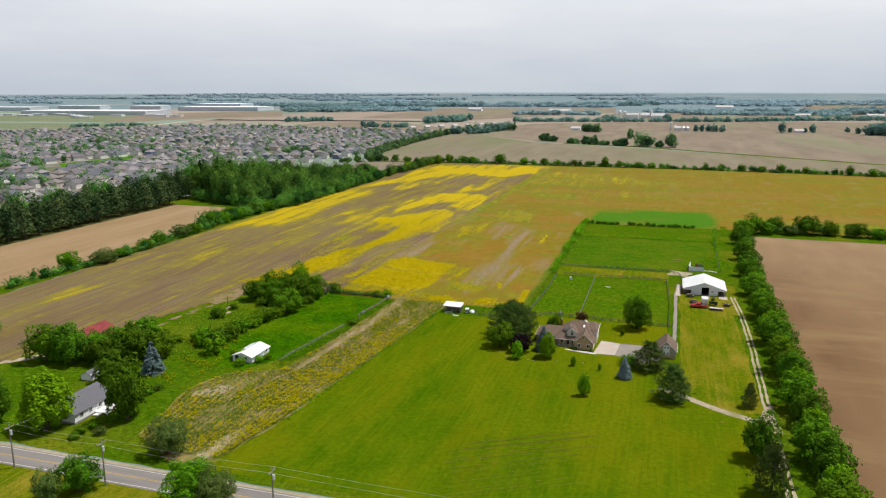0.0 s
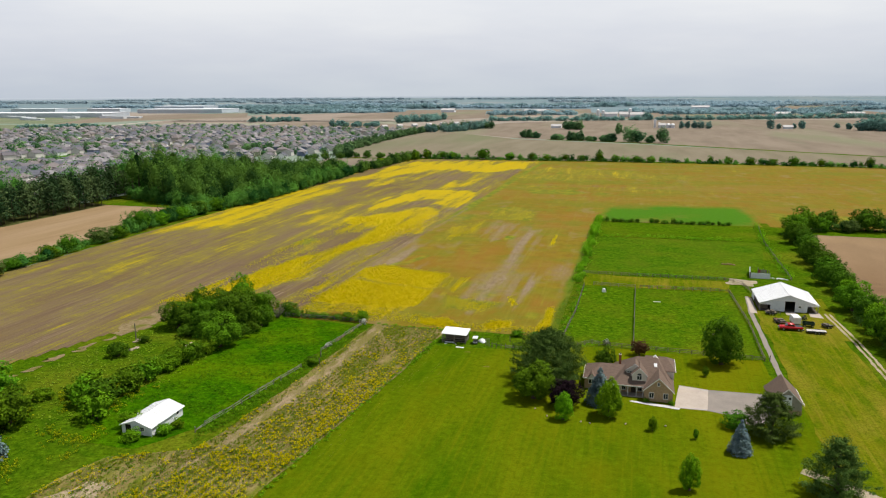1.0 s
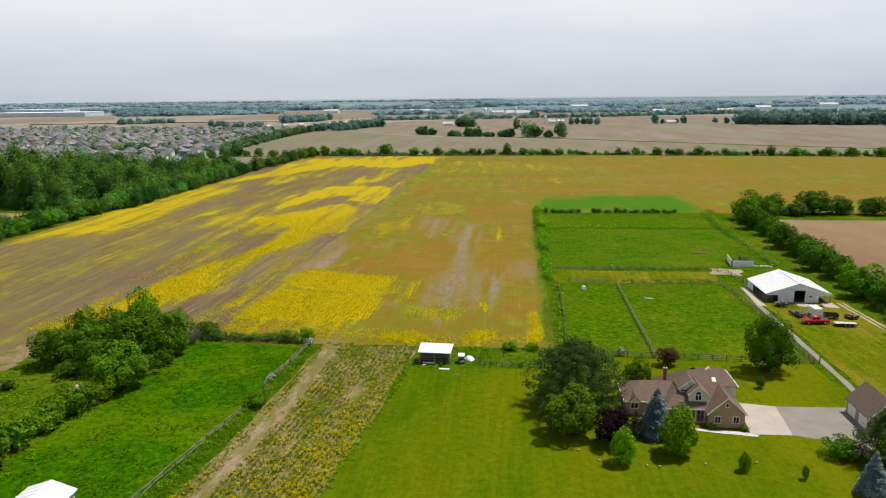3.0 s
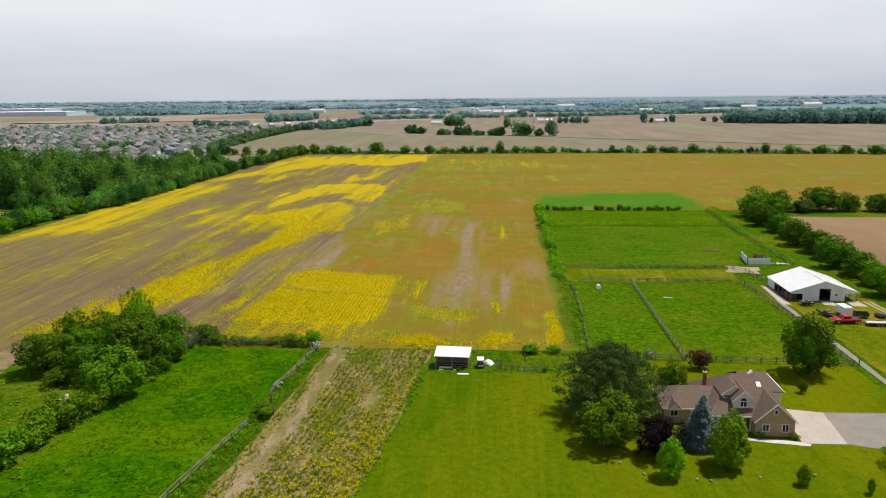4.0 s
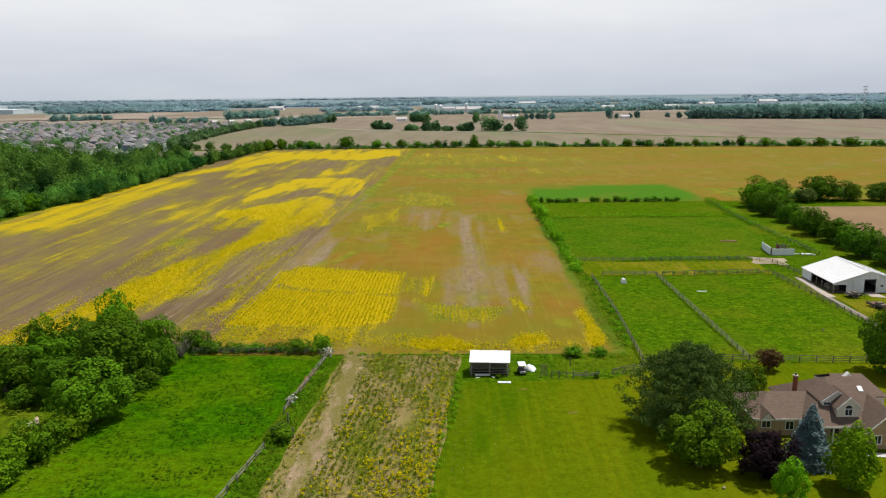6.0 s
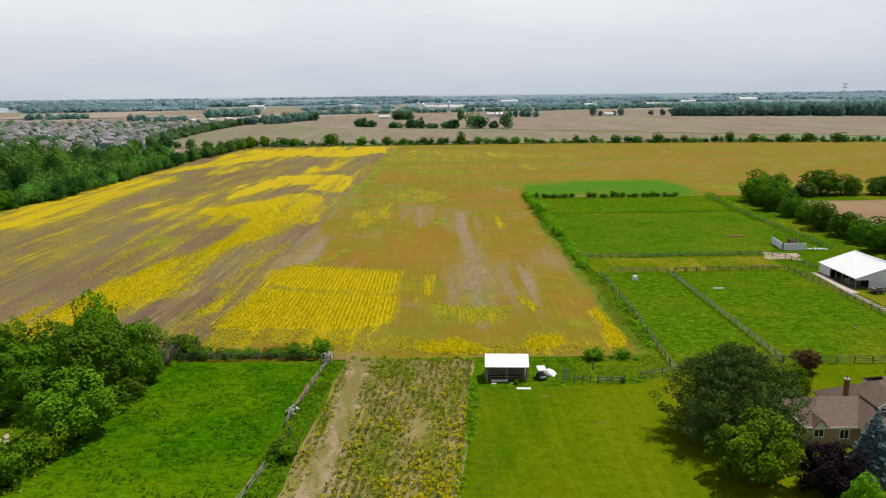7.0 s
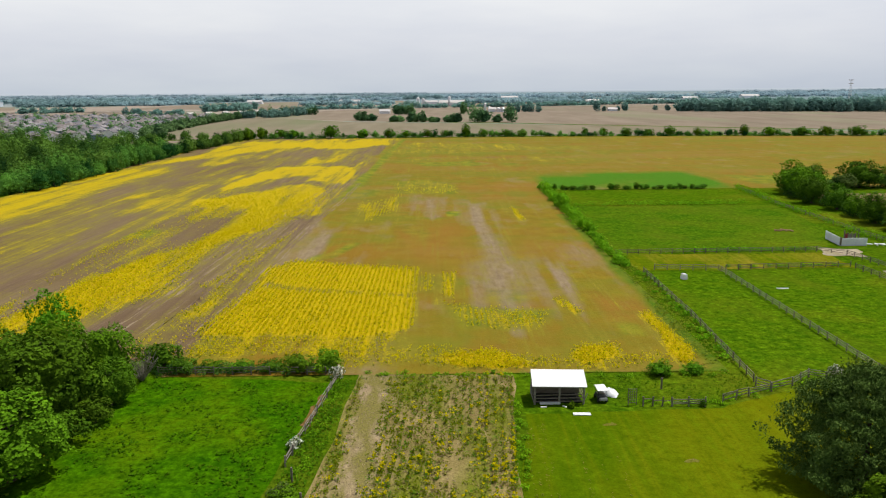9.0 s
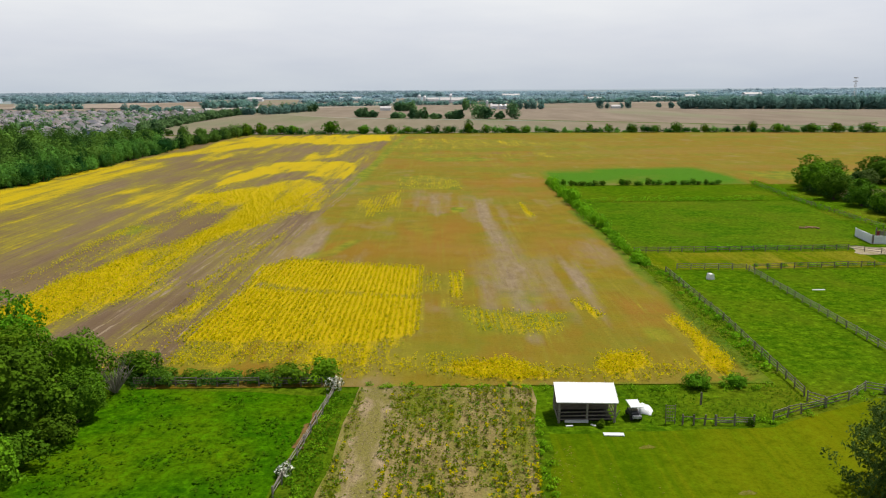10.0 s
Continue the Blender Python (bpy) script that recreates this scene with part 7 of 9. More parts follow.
# ---- utility poles and wires along the road ----
def utility_pole(u, v, h):
    ob = thing("utility_pole", u, v, 0, "weathered wooden utility pole with a crossarm", "pole", "roadside poles")
    part("pole", rod((0, 0, -0.1), (0, 0, h), 0.07, 0.05, 10), GREY_WOOD, ob)
    part("crossarm", box(-0.04, 0.04, -0.5, 0.5, h - 0.3, h - 0.22), GREY_WOOD, ob)
    for y in (-0.45, 0.0, 0.45):
        part("insulator", rod((0, y, h - 0.22), (0, y, h - 0.10), 0.03, 0.02), CONCRETE, ob)
    part("transformer", rod((0.14, 0, h - 0.9), (0.14, 0, h - 0.5), 0.10, None, 12), GALV, ob)


POLES = ((-62, -60.4), (-32.4, -60.25), (-22.8, -60.35), (-7.2, -60.4), (24, -60.5))
for u, v in POLES:
    utility_pole(u, v, 4.0)


def wire(a, b, sag, label):
    bm = bmesh.new()
    a, b = Vector(a), Vector(b)
    n = 12
    pts = [a.lerp(b, k / n) - Vector((0, 0, sag * 4 * (k / n) * (1 - k / n))) for k in range(n + 1)]
    for p, q in zip(pts, pts[1:]):
        bm_rod(bm, p, q, 0.004, None, 4)
    ob = part("power_line", bm, GALV, None)
    ob.matrix_basis = FRAME
    tagged(ob, label, "wire")


for (u0, v0), (u1, v1) in zip(POLES, POLES[1:]):
    for y in (-0.45, 0.45):
        wire((u0, v0 + y, 3.9), (u1, v1 + y, 3.9), 0.18, "thin pale power line between two poles")
wire((-32.4, -60.25, 3.8), (-36.0, -51.8, 1.7), 0.2, "thin pale service wire to the white house")
wp = thing("utility_post", -41.4, -13.6, 0, "old wooden post at the field edge", "post")
part("post", rod((0, 0, -0.1), (0, 0, 2.0), 0.06, 0.045), OLD_WOOD, wp)

# rocks and bare heaps at the field edge
for u, v, s in ((-41.4, -13.1, 0.75), (-40.2, -15.8, 0.6), (-35.4, -13.2, 0.55), (-36.5, -37.2, 0.3), (-34.4, -37.6, 0.25)):
    ob = thing("stone_heap", u, v, u * 7, "bleached heap of stones and rubble", "stones")
    bm = bmesh.new()
    rr = random.Random(int(-u * 10))
    for k in range(7):
        m = Matrix.Translation((rr.uniform(-s, s), rr.uniform(-s * 0.4, s * 0.4), 0.03)) @ Matrix.Diagonal((s * rr.uniform(0.3, 0.6), s * rr.uniform(0.2, 0.4), s * rr.uniform(0.10, 0.22), 1))
        made = bmesh.ops.create_icosphere(bm, subdivisions=1, radius=1, matrix=m)
        for q in made["verts"]:
            q.co += Vector((rr.uniform(-1, 1), rr.uniform(-1, 1), rr.uniform(-1, 1))) * 0.05 * s
    part("stones", bm, ROCK, ob)
for u, v in ((8.6, -21.6), (5.2, -22.0), (5.9, -22.1), (2.5, -21.6), (1.4, -20.4), (17.2, 3.1), (11.6, -21.2)):
    ob = thing("garden_stone", u, v, u * 50, "small grey stone on the lawn", "stone")
    bm = bmesh.new()
    rr = random.Random(int(u * 10))
    made = bmesh.ops.create_icosphere(bm, subdivisions=2, radius=1, matrix=Matrix.Translation((0, 0, 0.04)) @ Matrix.Diagonal((0.11, 0.07, 0.06, 1)))
    for q in made["verts"]:
        q.co *= 1 + rr.uniform(-0.12, 0.12)
    part("stone", bm, ROCK, ob)


# ---- rail fences ----
def shared(name, bm, material):
    me = bpy.data.meshes.new(name)
    bmesh.ops.recalc_face_normals(bm, faces=bm.faces)
    bm.to_mesh(me)
    bm.free()
    me.materials.append(material)
    return me


POST = {m: shared("post", box(-0.030, 0.030, -0.030, 0.030, -0.06, 0.47, 0.005), m) for m in (OLD_WOOD, GREY_WOOD)}
RAIL = {m: shared("rail", box(0, 1, -0.010, 0.010, -0.020, 0.020), m) for m in (OLD_WOOD, GREY_WOOD)}


def rail_fence(pts, label, material=OLD_WOOD, step=1.07, rails=(0.15, 0.29, 0.43), wobble=0.02, gaps=0.0, seed=2, group="paddock fences"):
    """Posts with rails between them along a line."""
    ob = thing("rail_fence", pts[0][0], pts[0][1], 0, label, "fence", group)
    rr = random.Random(seed)
    o = Vector((pts[0][0], pts[0][1], 0))
    for a, b in zip(pts, pts[1:]):
        a, b = Vector((*a, 0)) - o, Vector((*b, 0)) - o
        n = max(1, round((b - a).length / step))
        spots = [a.lerp(b, k / n) for k in range(n + 1)]
        for k, p in enumerate(spots):
            if k < n or b == Vector((*pts[-1], 0)) - o:
                put("post", POST[material], None, ob, Matrix.Translation(p) @ Euler((rr.uniform(-wobble, wobble) * 2, rr.uniform(-wobble, wobble) * 2, rr.uniform(0, 1))).to_matrix().to_4x4() @ Matrix.Diagonal((1, 1, rr.uniform(0.94, 1.06), 1)))
        for p, q in zip(spots, spots[1:]):
            for z in rails:
                if rr.random() < gaps:
                    continue
                d = q - p
                put("rail", RAIL[material], None, ob, Matrix.Translation(p + Vector((0, 0, z + rr.uniform(-wobble, wobble)))) @ Euler((0, rr.uniform(-wobble, wobble), math.atan2(d.y, d.x))).to_matrix().to_4x4() @ Matrix.Diagonal((d.length, 1, 1, 1)))
    return ob


DARK = "dark weathered post-and-rail fence "
rail_fence([(5.6, -3.4), (9.0, -3.6), (21.2, -4.2)], DARK + "behind the house lawn")
rail_fence([(9.0, -3.5), (9.0, 20.4)], "grey weathered post-and-rail fence between two paddocks", GREY_WOOD, seed=3)
rail_fence([(1.7, -3.6), (2.3, 8), (2.4, 20.2)], DARK + "beside the weedy field", seed=4)
rail_fence([(3.6, 21.2), (9.0, 20.9)], "grey weathered post-and-rail fence along the paddock lane", GREY_WOOD, seed=5)
rail_fence([(9.6, 20.9), (20.6, 21.6)], DARK + "along the paddock lane", gaps=0.1, seed=6)
rail_fence([(1.8, 27.4), (20.8, 27.8)], DARK + "across the paddocks", seed=7)
rail_fence([(21.2, -4.2), (21.3, 8), (20.7, 21.0)], DARK + "beside the concrete lane", seed=8)
rail_fence([(20.8, 27.8), (22.8, 26.2), (23.4, 21.0)], DARK + "near the barn gate", seed=9)
rail_fence([(-0.9, -6.2), (0.7, -5.4), (2.1, -4.8), (3.5, -4.1), (4.9, -3.0), (5.6, -3.4)], "leaning grey rail fence behind the lawn", GREY_WOOD, wobble=0.05, seed=10)
rail_fence([(-4.9, -6.45), (-3.5, -6.5)], "sagging wire fence posts in grass", OLD_WOOD, 0.5, (0.3,), 0.06, 0.3, 11)
rail_fence([(-3.5, -6.52), (-1.9, -6.56)], "low grey board fence in the grass", GREY_WOOD, 0.8, (0.12, 0.22, 0.32), 0.02, 0, 12)
rail_fence([(1.6, -4.1), (2.1, -4.7)], "short rail fence stub at the gap", GREY_WOOD, seed=13)
rail_fence([(-20.3, -3.0), (-20.8, -8), (-21.2, -12.0)], "grey leaning rail fence beside the pasture", GREY_WOOD, wobble=0.05, gaps=0.05, seed=14)
rail_fence([(-21.2, -16.5), (-22.0, -22), (-23.2, -31.0)], "grey leaning rail fence beside the pasture", GREY_WOOD, wobble=0.05, gaps=0.08, seed=15)
rail_fence([(-30.2, -1.7), (-21.0, -1.9)], DARK + "behind the pasture", gaps=0.1, seed=16)
rail_fence([(29.6, 30), (29.9, 56), (31.2, 72.4)], DARK + "beside the grassy track", gaps=0.15, seed=17)
plank = thing("plank", 11.6, 14.7, 0, "pale plank lying in the paddock", "plank")
part("board", box(-0.45, 0.45, -0.06, 0.06, -0.01, 0.04, 0.006), TRIM, plank)
for u, v, a, n in ((22.4, 38.1, 0, 9), (27.9, 30.2, -20, 5)):
    logs = thing("log_pile", u, v, a, "loose pile of brown logs in the paddock", "logs")
    lr = random.Random(n)
    for k in range(n):
        x, y = lr.uniform(-0.9, 0.9), lr.uniform(-0.3, 0.3)
        t = lr.uniform(0, 3.1)
        part("log", rod((x - 0.5 * math.cos(t), y - 0.3 * math.sin(t), 0.06), (x + 0.5 * math.cos(t), y + 0.3 * math.sin(t), 0.10), 0.06, 0.05, 7), plain_mat("log_brown", (0.26, 0.15, 0.08), 0.9) if n == 9 else TRIM, logs)
for u, v in ((-3.4, -4.4), (-20.0, -15.1), (21.7, -4.0), (-20.7, -13.2)):
    ob = thing("fence_post", u, v, 0, "single dark wooden fence post", "post")
    put("post", POST[OLD_WOOD], None, ob, Matrix.Diagonal((1.3, 1.3, 1.25, 1)))


def gate(u, v, turn):
    ob = thing("gate", u, v, turn, "rusty brown upright gate panel leaning on a post", "gate")
    for x in (-0.2, 0.2):
        part("stile", rod((x, 0, 0), (x, 0.05, 0.85), 0.02), OLD_WOOD, ob)
    for z in (0.12, 0.26, 0.40, 0.54, 0.68, 0.82):
        part("bar", rod((-0.2, 0.01, z), (0.2, 0.01, z), 0.014), OLD_WOOD, ob)
    for x in (-0.1, 0.0, 0.1):
        part("picket", rod((x, 0.02, 0.1), (x, 0.05, 0.82), 0.01), OLD_WOOD, ob)


gate(-5.4, -6.35, 0)
def bare_shrub(u, v, h, w):
    """A dead shrub of grey forking twigs."""
    ob = thing("dead_shrub", u, v, 0, "leafless grey shrub at the end of the clump", "bush")
    br = random.Random(9)
    for k in range(44):
        twigs = bmesh.new()
        a = k * 2.399
        tip = Vector((math.cos(a) * w * 0.5 * br.uniform(0.4, 1), math.sin(a) * w * 0.5 * br.uniform(0.4, 1), h * br.uniform(0.55, 1)))
        bm_rod(twigs, (0.05 * math.cos(a), 0.05 * math.sin(a), -0.03), tip, 0.022, 0.008, 4)
        for q in range(3):
            s = tip * br.uniform(0.45, 0.9)
            bm_rod(twigs, s, s + Vector((br.uniform(-0.3, 0.3), br.uniform(-0.3, 0.3), br.uniform(0.1, 0.35))), 0.010, 0.005, 3)
        part("twig", twigs, GREY_WOOD, ob)


bare_shrub(-30.8, -2.4, 1.6, 2.2)
# blossoming shrubs at the fence ends
for u, v, h, w in ((-20.3, -2.5, 0.75, 0.9), (-21.1, -10.4, 0.45, 0.7), (6.3, -3.0, 0.7, 0.9)):
    ob = thing("blossoming_shrub", u, v, 0, "small shrub with white blossom on the fence", "bush")
    cv, cf = bush_crown(np.random.default_rng(int(h * 100)), h, w, 420, 0.055)
    put("leaves", np_mesh("leaves", cv[:840], cf[:210]), LEAF_GREY, ob)
    put("blossom", np_mesh("blossom", cv[840:] + np.array([0, 0, 0.03]), cf[210:] - 840), PETAL_WHITE, ob)
    part("stem", rod((0, 0, -0.05), (0, 0, h * 0.6), 0.03, 0.015), BARK, ob)
# low bushes on the fence lines of the far paddocks
rr = random.Random(8)
for k in range(26):
    u = 2.4 + (k % 26) * 0.95 + rr.uniform(-0.3, 0.3)
    if 9.5 < u < 11 or 14.6 < u < 15.4:
        continue
    tree("dark_bush", min(u, 26), 72.9 + rr.uniform(-0.3, 0.3), rr.uniform(0.5, 1.1), rr.uniform(0.8, 1.5), "on the far paddock fence", "far paddock bushes")
thicket("field_edge_bushes", along([(1.3, 22), (1.4, 40)], 0.7, 21, 0.45, (0.4, 0.9), (0.8, 1.5)) + along([(1.3, 38), (1.5, 76)], 0.8, 20, 0.5, (0.7, 1.7), (1.0, 2.0)) + along([(1.6, 54), (1.6, 58)], 1.0, 22, 0.4, (1.8, 2.4), (1.8, 2.2)), LEAF_BRIGHT, "bushy weeds along the field edge", 230, 0.13, up=0.9, trunks=False, category="hedge")
thicket("paddock_weeds", along([(3, 57.0), (26, 57.2)], 0.5, 23, 0.25, (0.35, 0.8), (0.9, 1.6)) + along([(9, 28.3), (21, 28.6)], 0.5, 24, 0.3, (0.2, 0.5), (0.5, 0.9)) + along([(29.8, 56), (31, 73)], 0.6, 25, 0.4, (0.7, 1.4), (1.0, 1.8))
        + along([(29.4, 30), (29.9, 56)], 0.8, 26, 0.4, (0.4, 1.0), (0.8, 1.5)) + along([(9.5, 21.6), (20.5, 22.0)], 0.9, 27, 0.2, (0.2, 0.4), (0.4, 0.8)) + along([(1.7, 0), (2.2, 20)], 0.8, 30, 0.5, (0.15, 0.45), (0.4, 0.9)), LEAF_BRIGHT, "tall weeds along the paddock fences", 100, 0.09, up=0.9, trunks=False, category="weeds")
thicket("fence_line_weeds", along([(-20.0, -3), (-20.6, -12), (-22.8, -31)], 0.45, 28, 0.35, (0.12, 0.35), (0.4, 0.8)) + along([(-5.4, -6.2), (-1, -6.3), (5, -3.2)], 0.5, 29, 0.25, (0.1, 0.25), (0.3, 0.6)) + along([(-10.8, -6), (-12.3, -20), (-14.8, -45)], 0.5, 31, 0.3, (0.1, 0.25), (0.3, 0.7))
        + along([(-19, -2.0), (-11, -2.2)], 0.4, 33, 0.3, (0.1, 0.25), (0.3, 0.6)) + along([(-11, -2.4), (1, -2.6)], 0.6, 32, 0.3, (0.12, 0.3), (0.4, 0.8)), LEAF_BRIGHT, "tall green weeds on the fence lines", 90, 0.065, up=0.9, trunks=False, category="weeds")


# ---- the housing estate ----
def estate():
    """Rows of two-storey houses with grey hip and gable roofs; the nearer ones are things of their own."""
    rr = random.Random(12)
    roofs = [plain_mat("estate_roof", c, 0.9, 0, 0.1, 0.25, 1.0, 0.2) for c in ((0.150, 0.140, 0.152), (0.205, 0.182, 0.180), (0.118, 0.122, 0.145), (0.250, 0.238, 0.248))]
    walls = [plain_mat("estate_wall", c, 0.8, 0, 0.2, 0.12, 1.0) for c in ((0.62, 0.60, 0.57), (0.46, 0.41, 0.37), (0.78, 0.77, 0.77), (0.16, 0.20, 0.30), (0.30, 0.12, 0.10))]
    poly = [(-132, 412), (-133, 350), (-129, 290), (-124, 236), (-118, 205), (-135, 170), (-126, 108), (-126, -30), (-430, 30), (-470, 320), (-330, 452)]
    protos, sizes, gsides = [], [], []
    pane = shared("window", box(-0.3, 0.3, -0.03, 0.03, -0.24, 0.24), GLASS)
    for k in range(8):
        wx, wy, e = rr.uniform(1.6, 2.1), rr.uniform(1.9, 2.5), rr.uniform(1.5, 2.1)
        rz = e + rr.uniform(0.9, 1.3)
        wall = bmesh.new()
        roof = bmesh.new()
        bm_box(wall, -wx, wx, -wy, wy, -0.05, e)
        o = 0.2
        if k % 2:
            r0 = wy - wx * 0.8
            bm_plate(roof, [(-wx - o, -wy - o, e), (wx + o, -wy - o, e), (0, -r0, rz)], 0.08)
            bm_plate(roof, [(wx + o, wy + o, e), (-wx - o, wy + o, e), (0, r0, rz)], 0.08)
            bm_plate(roof, [(wx + o, -wy - o, e), (wx + o, wy + o, e), (0, r0, rz), (0, -r0, rz)], 0.08)
            bm_plate(roof, [(-wx - o, wy + o, e), (-wx - o, -wy - o, e), (0, -r0, rz), (0, r0, rz)], 0.08)
        else:
            bm_prism(wall, [(-wx, e), (wx, e), (0, rz - 0.08)], "y", -wy, wy)
            bm_plate(roof, [(-wx - o, -wy - o, e - 0.1), (0, -wy - o, rz), (0, wy + o, rz), (-wx - o, wy + o, e - 0.1)], 0.08)
            bm_plate(roof, [(0, -wy - o, rz), (wx + o, -wy - o, e - 0.1), (wx + o, wy + o, e - 0.1), (0, wy + o, rz)], 0.08)
        g = rr.choice((-1, 1))
        bm_box(wall, g * wx * 0.5 - 0.9, g * wx * 0.5 + 0.9, -wy - 1.3, -wy, -0.05, e * 0.62)
        gx = g * wx * 0.5
        bm_plate(roof, [(gx - 1.1, -wy - 1.5, e * 0.6), (gx, -wy - 1.5, e * 0.6 + 0.7), (gx, -wy, e * 0.6 + 0.7), (gx - 1.1, -wy, e * 0.6)], 0.07)
        bm_plate(roof, [(gx, -wy - 1.5, e * 0.6 + 0.7), (gx + 1.1, -wy - 1.5, e * 0.6), (gx + 1.1, -wy, e * 0.6), (gx, -wy, e * 0.6 + 0.7)], 0.07)
        sizes.append((wx * 1.02, wy * 1.02, e))
        gsides.append(g)
        pair = []
        for nm, bmx in (("wall", wall), ("roof", roof)):
            me = bpy.data.meshes.new(nm)
            bmesh.ops.recalc_face_normals(bmx, faces=bmx.faces)
            bmx.to_mesh(me)
            bmx.free()
            me.transform(Matrix.Diagonal((1.02, 1.02, 1.0, 1)))
            pair.append(me)
        pair[0].materials.append(walls[k % 5])
        pair[1].materials.append(roofs[k % 4])
        protos.append(pair)
    spots = []
    v = -40.0
    row = 0
    while v < 460:
        u = -126.0 + rr.uniform(-3, 0)
        while u > -480:
            bend = 14 * math.sin(u * 0.02 + row * 0.4)
            a, b = u + rr.uniform(-0.6, 0.6), v + bend + rr.uniform(-0.6, 0.6)
            inside = False
            for (x1, y1), (x2, y2) in zip(poly, poly[1:] + poly[:1]):
                if (y1 > b) != (y2 > b) and a < (x2 - x1) * (b - y1) / (y2 - y1) + x1:
                    inside = not inside
            green = math.hypot((a + 219) / 15, (b - 163) / 34) < 1 or math.hypot((a + 300) / 26, (b - 290) / 10) < 1
            if inside and not green and rr.random() < 0.93:
                spots.append((a, b, (0 if row % 2 else 180) + rr.uniform(-14, 14) + 16 * math.cos(u * 0.02 + row * 0.4)))
            u -= rr.uniform(5.4, 7.6)
        v += 8.4 if row % 2 else 12.6
        row += 1
    spots.sort(key=lambda s: s[1] - 0.3 * s[0])
    near, rest = spots[:290], spots[290:]
    for i, (a, b, turn) in enumerate(near):
        k = i * 5 % 8
        words = ("grey-roofed", "brown-roofed", "dark-roofed", "pale grey-roofed")[k % 4] + " " + ("beige", "tan", "white", "blue-grey", "red-brick")[k % 5]
        ob = thing("estate_house", a, b, turn, words + " two-storey house on an estate street", "house", "estate houses")
        for me in protos[k]:
            put(me.name.split(".")[0], me, None, ob)
        wx, wy, e = sizes[k]
        if i < 150:
            for x in (-wx * 0.5, wx * 0.5):
                put("window", pane, None, ob, Matrix.Translation((x, -wy if x * gsides[k] < 0 else wy, e - 0.5)))
            for s in (-1, 1):
                put("window", pane, None, ob, Matrix.Translation((s * wx, 0.3, e - 0.5)) @ Matrix.Rotation(radians(90), 4, "Z"))
    # farther rows, joined
    far = new("far_estate_rows")
    far.matrix_basis = FRAME
    for j, nm in ((0, "walls"), (1, "roofs")):
        for k in range(4):
            vs, fs, n = [], [], 0
            src = protos[k][j]
            co = np.array([q.co for q in src.vertices])
            polys = [list(f.vertices) for f in src.polygons]
            for a, b, turn in rest[k::4]:
                c, s = math.cos(radians(turn)), math.sin(radians(turn))
                vs.append(np.stack([a + co[:, 0] * c - co[:, 1] * s, b + co[:, 0] * s + co[:, 1] * c, co[:, 2]], 1))
                fs += [[q + n for q in f] for f in polys]
                n += len(co)
            if vs:
                me = bpy.data.meshes.new(nm)
                me.from_pydata(np.concatenate(vs).tolist(), [], fs)
                put(nm, me, src.materials[0], far)
    tagged(far, "distant rows of grey-roofed estate houses", "houses", "", "stuff")
    trees = []
    for a, b, _ in spots[::2]:
        trees.append((a + rr.uniform(-4, 4), b + rr.uniform(3.5, 5), rr.uniform(2.4, 4.8), rr.uniform(2.8, 5.4)))
    trees += within([(-205, 128), (-198, 150), (-206, 178), (-212, 160)], 5.0, 41, (2, 4), (2, 4)) + within([(-180, 60), (-230, 90), (-225, 110), (-176, 90)], 6.5, 42, (3, 4.4), (3, 4.6))
    for a, b, n in ((-236, 136, 9), (-292, 252, 8), (-264, 186, 7), (-262, 202, 8), (-154, 226, 10), (-234, 219, 6), (-254, 145, 8), (-205, 205, 5), (-320, 240, 7), (-180, 170, 6)):
        trees += [(a + rr.gauss(0, 6), b + rr.gauss(0, 3), rr.uniform(3.0, 5.4), rr.uniform(3.2, 5.4)) for _ in range(n)]
    thicket("estate_trees", trees, LEAF_OUT, "garden trees among the estate houses", 70, 0.75, trunks=False, category="trees")
    sheet("estate_green", [(-231, 152), (-228, 195), (-211, 174), (-208, 131)], -0.02, CROP, "green open space in the estate", 0.4, 4)
    sheet("estate_green", [(-276, 282), (-324, 282), (-324, 298), (-276, 298)], -0.02, CROP, "green open space in the estate", 0.4, 4)


estate()

# ---- distant hedges, woods and farms ----
thicket("far_field_hedge", along([(-76, 205), (-28, 205.5), (24, 205), (70, 201), (150, 190)], 1.25, 50, 0.9, (0.6, 2.9), (1.5, 3.6)), LEAF_WOOD, "low hedge beyond the weedy field", 190, 0.32, trunks=False, category="hedge")
for kind, u, v, h, w in (("oak", -66, 206.5, 3.4, 5.4), ("maple", -62, 206.5, 3.0, 5.0), ("oak", -49.6, 206, 4.8, 6.0), ("maple", -39, 206, 3.0, 5.2), ("oak", -30.4, 206, 3.2, 3.4), ("maple", -25, 206, 2.6, 4.0), ("oak", -18, 206, 2.8, 3.6), ("maple", -12, 206, 2.4, 3.8),
                         ("oak", -5.4, 205, 4.6, 3.6), ("maple", 0.5, 205.6, 2.8, 4.0), ("oak", 8, 205.4, 2.6, 4.4), ("maple", 13, 205, 2.4, 4.2)):
    tree(kind, u, v, h, w, "in the hedge beyond the weedy field", "far hedge trees")
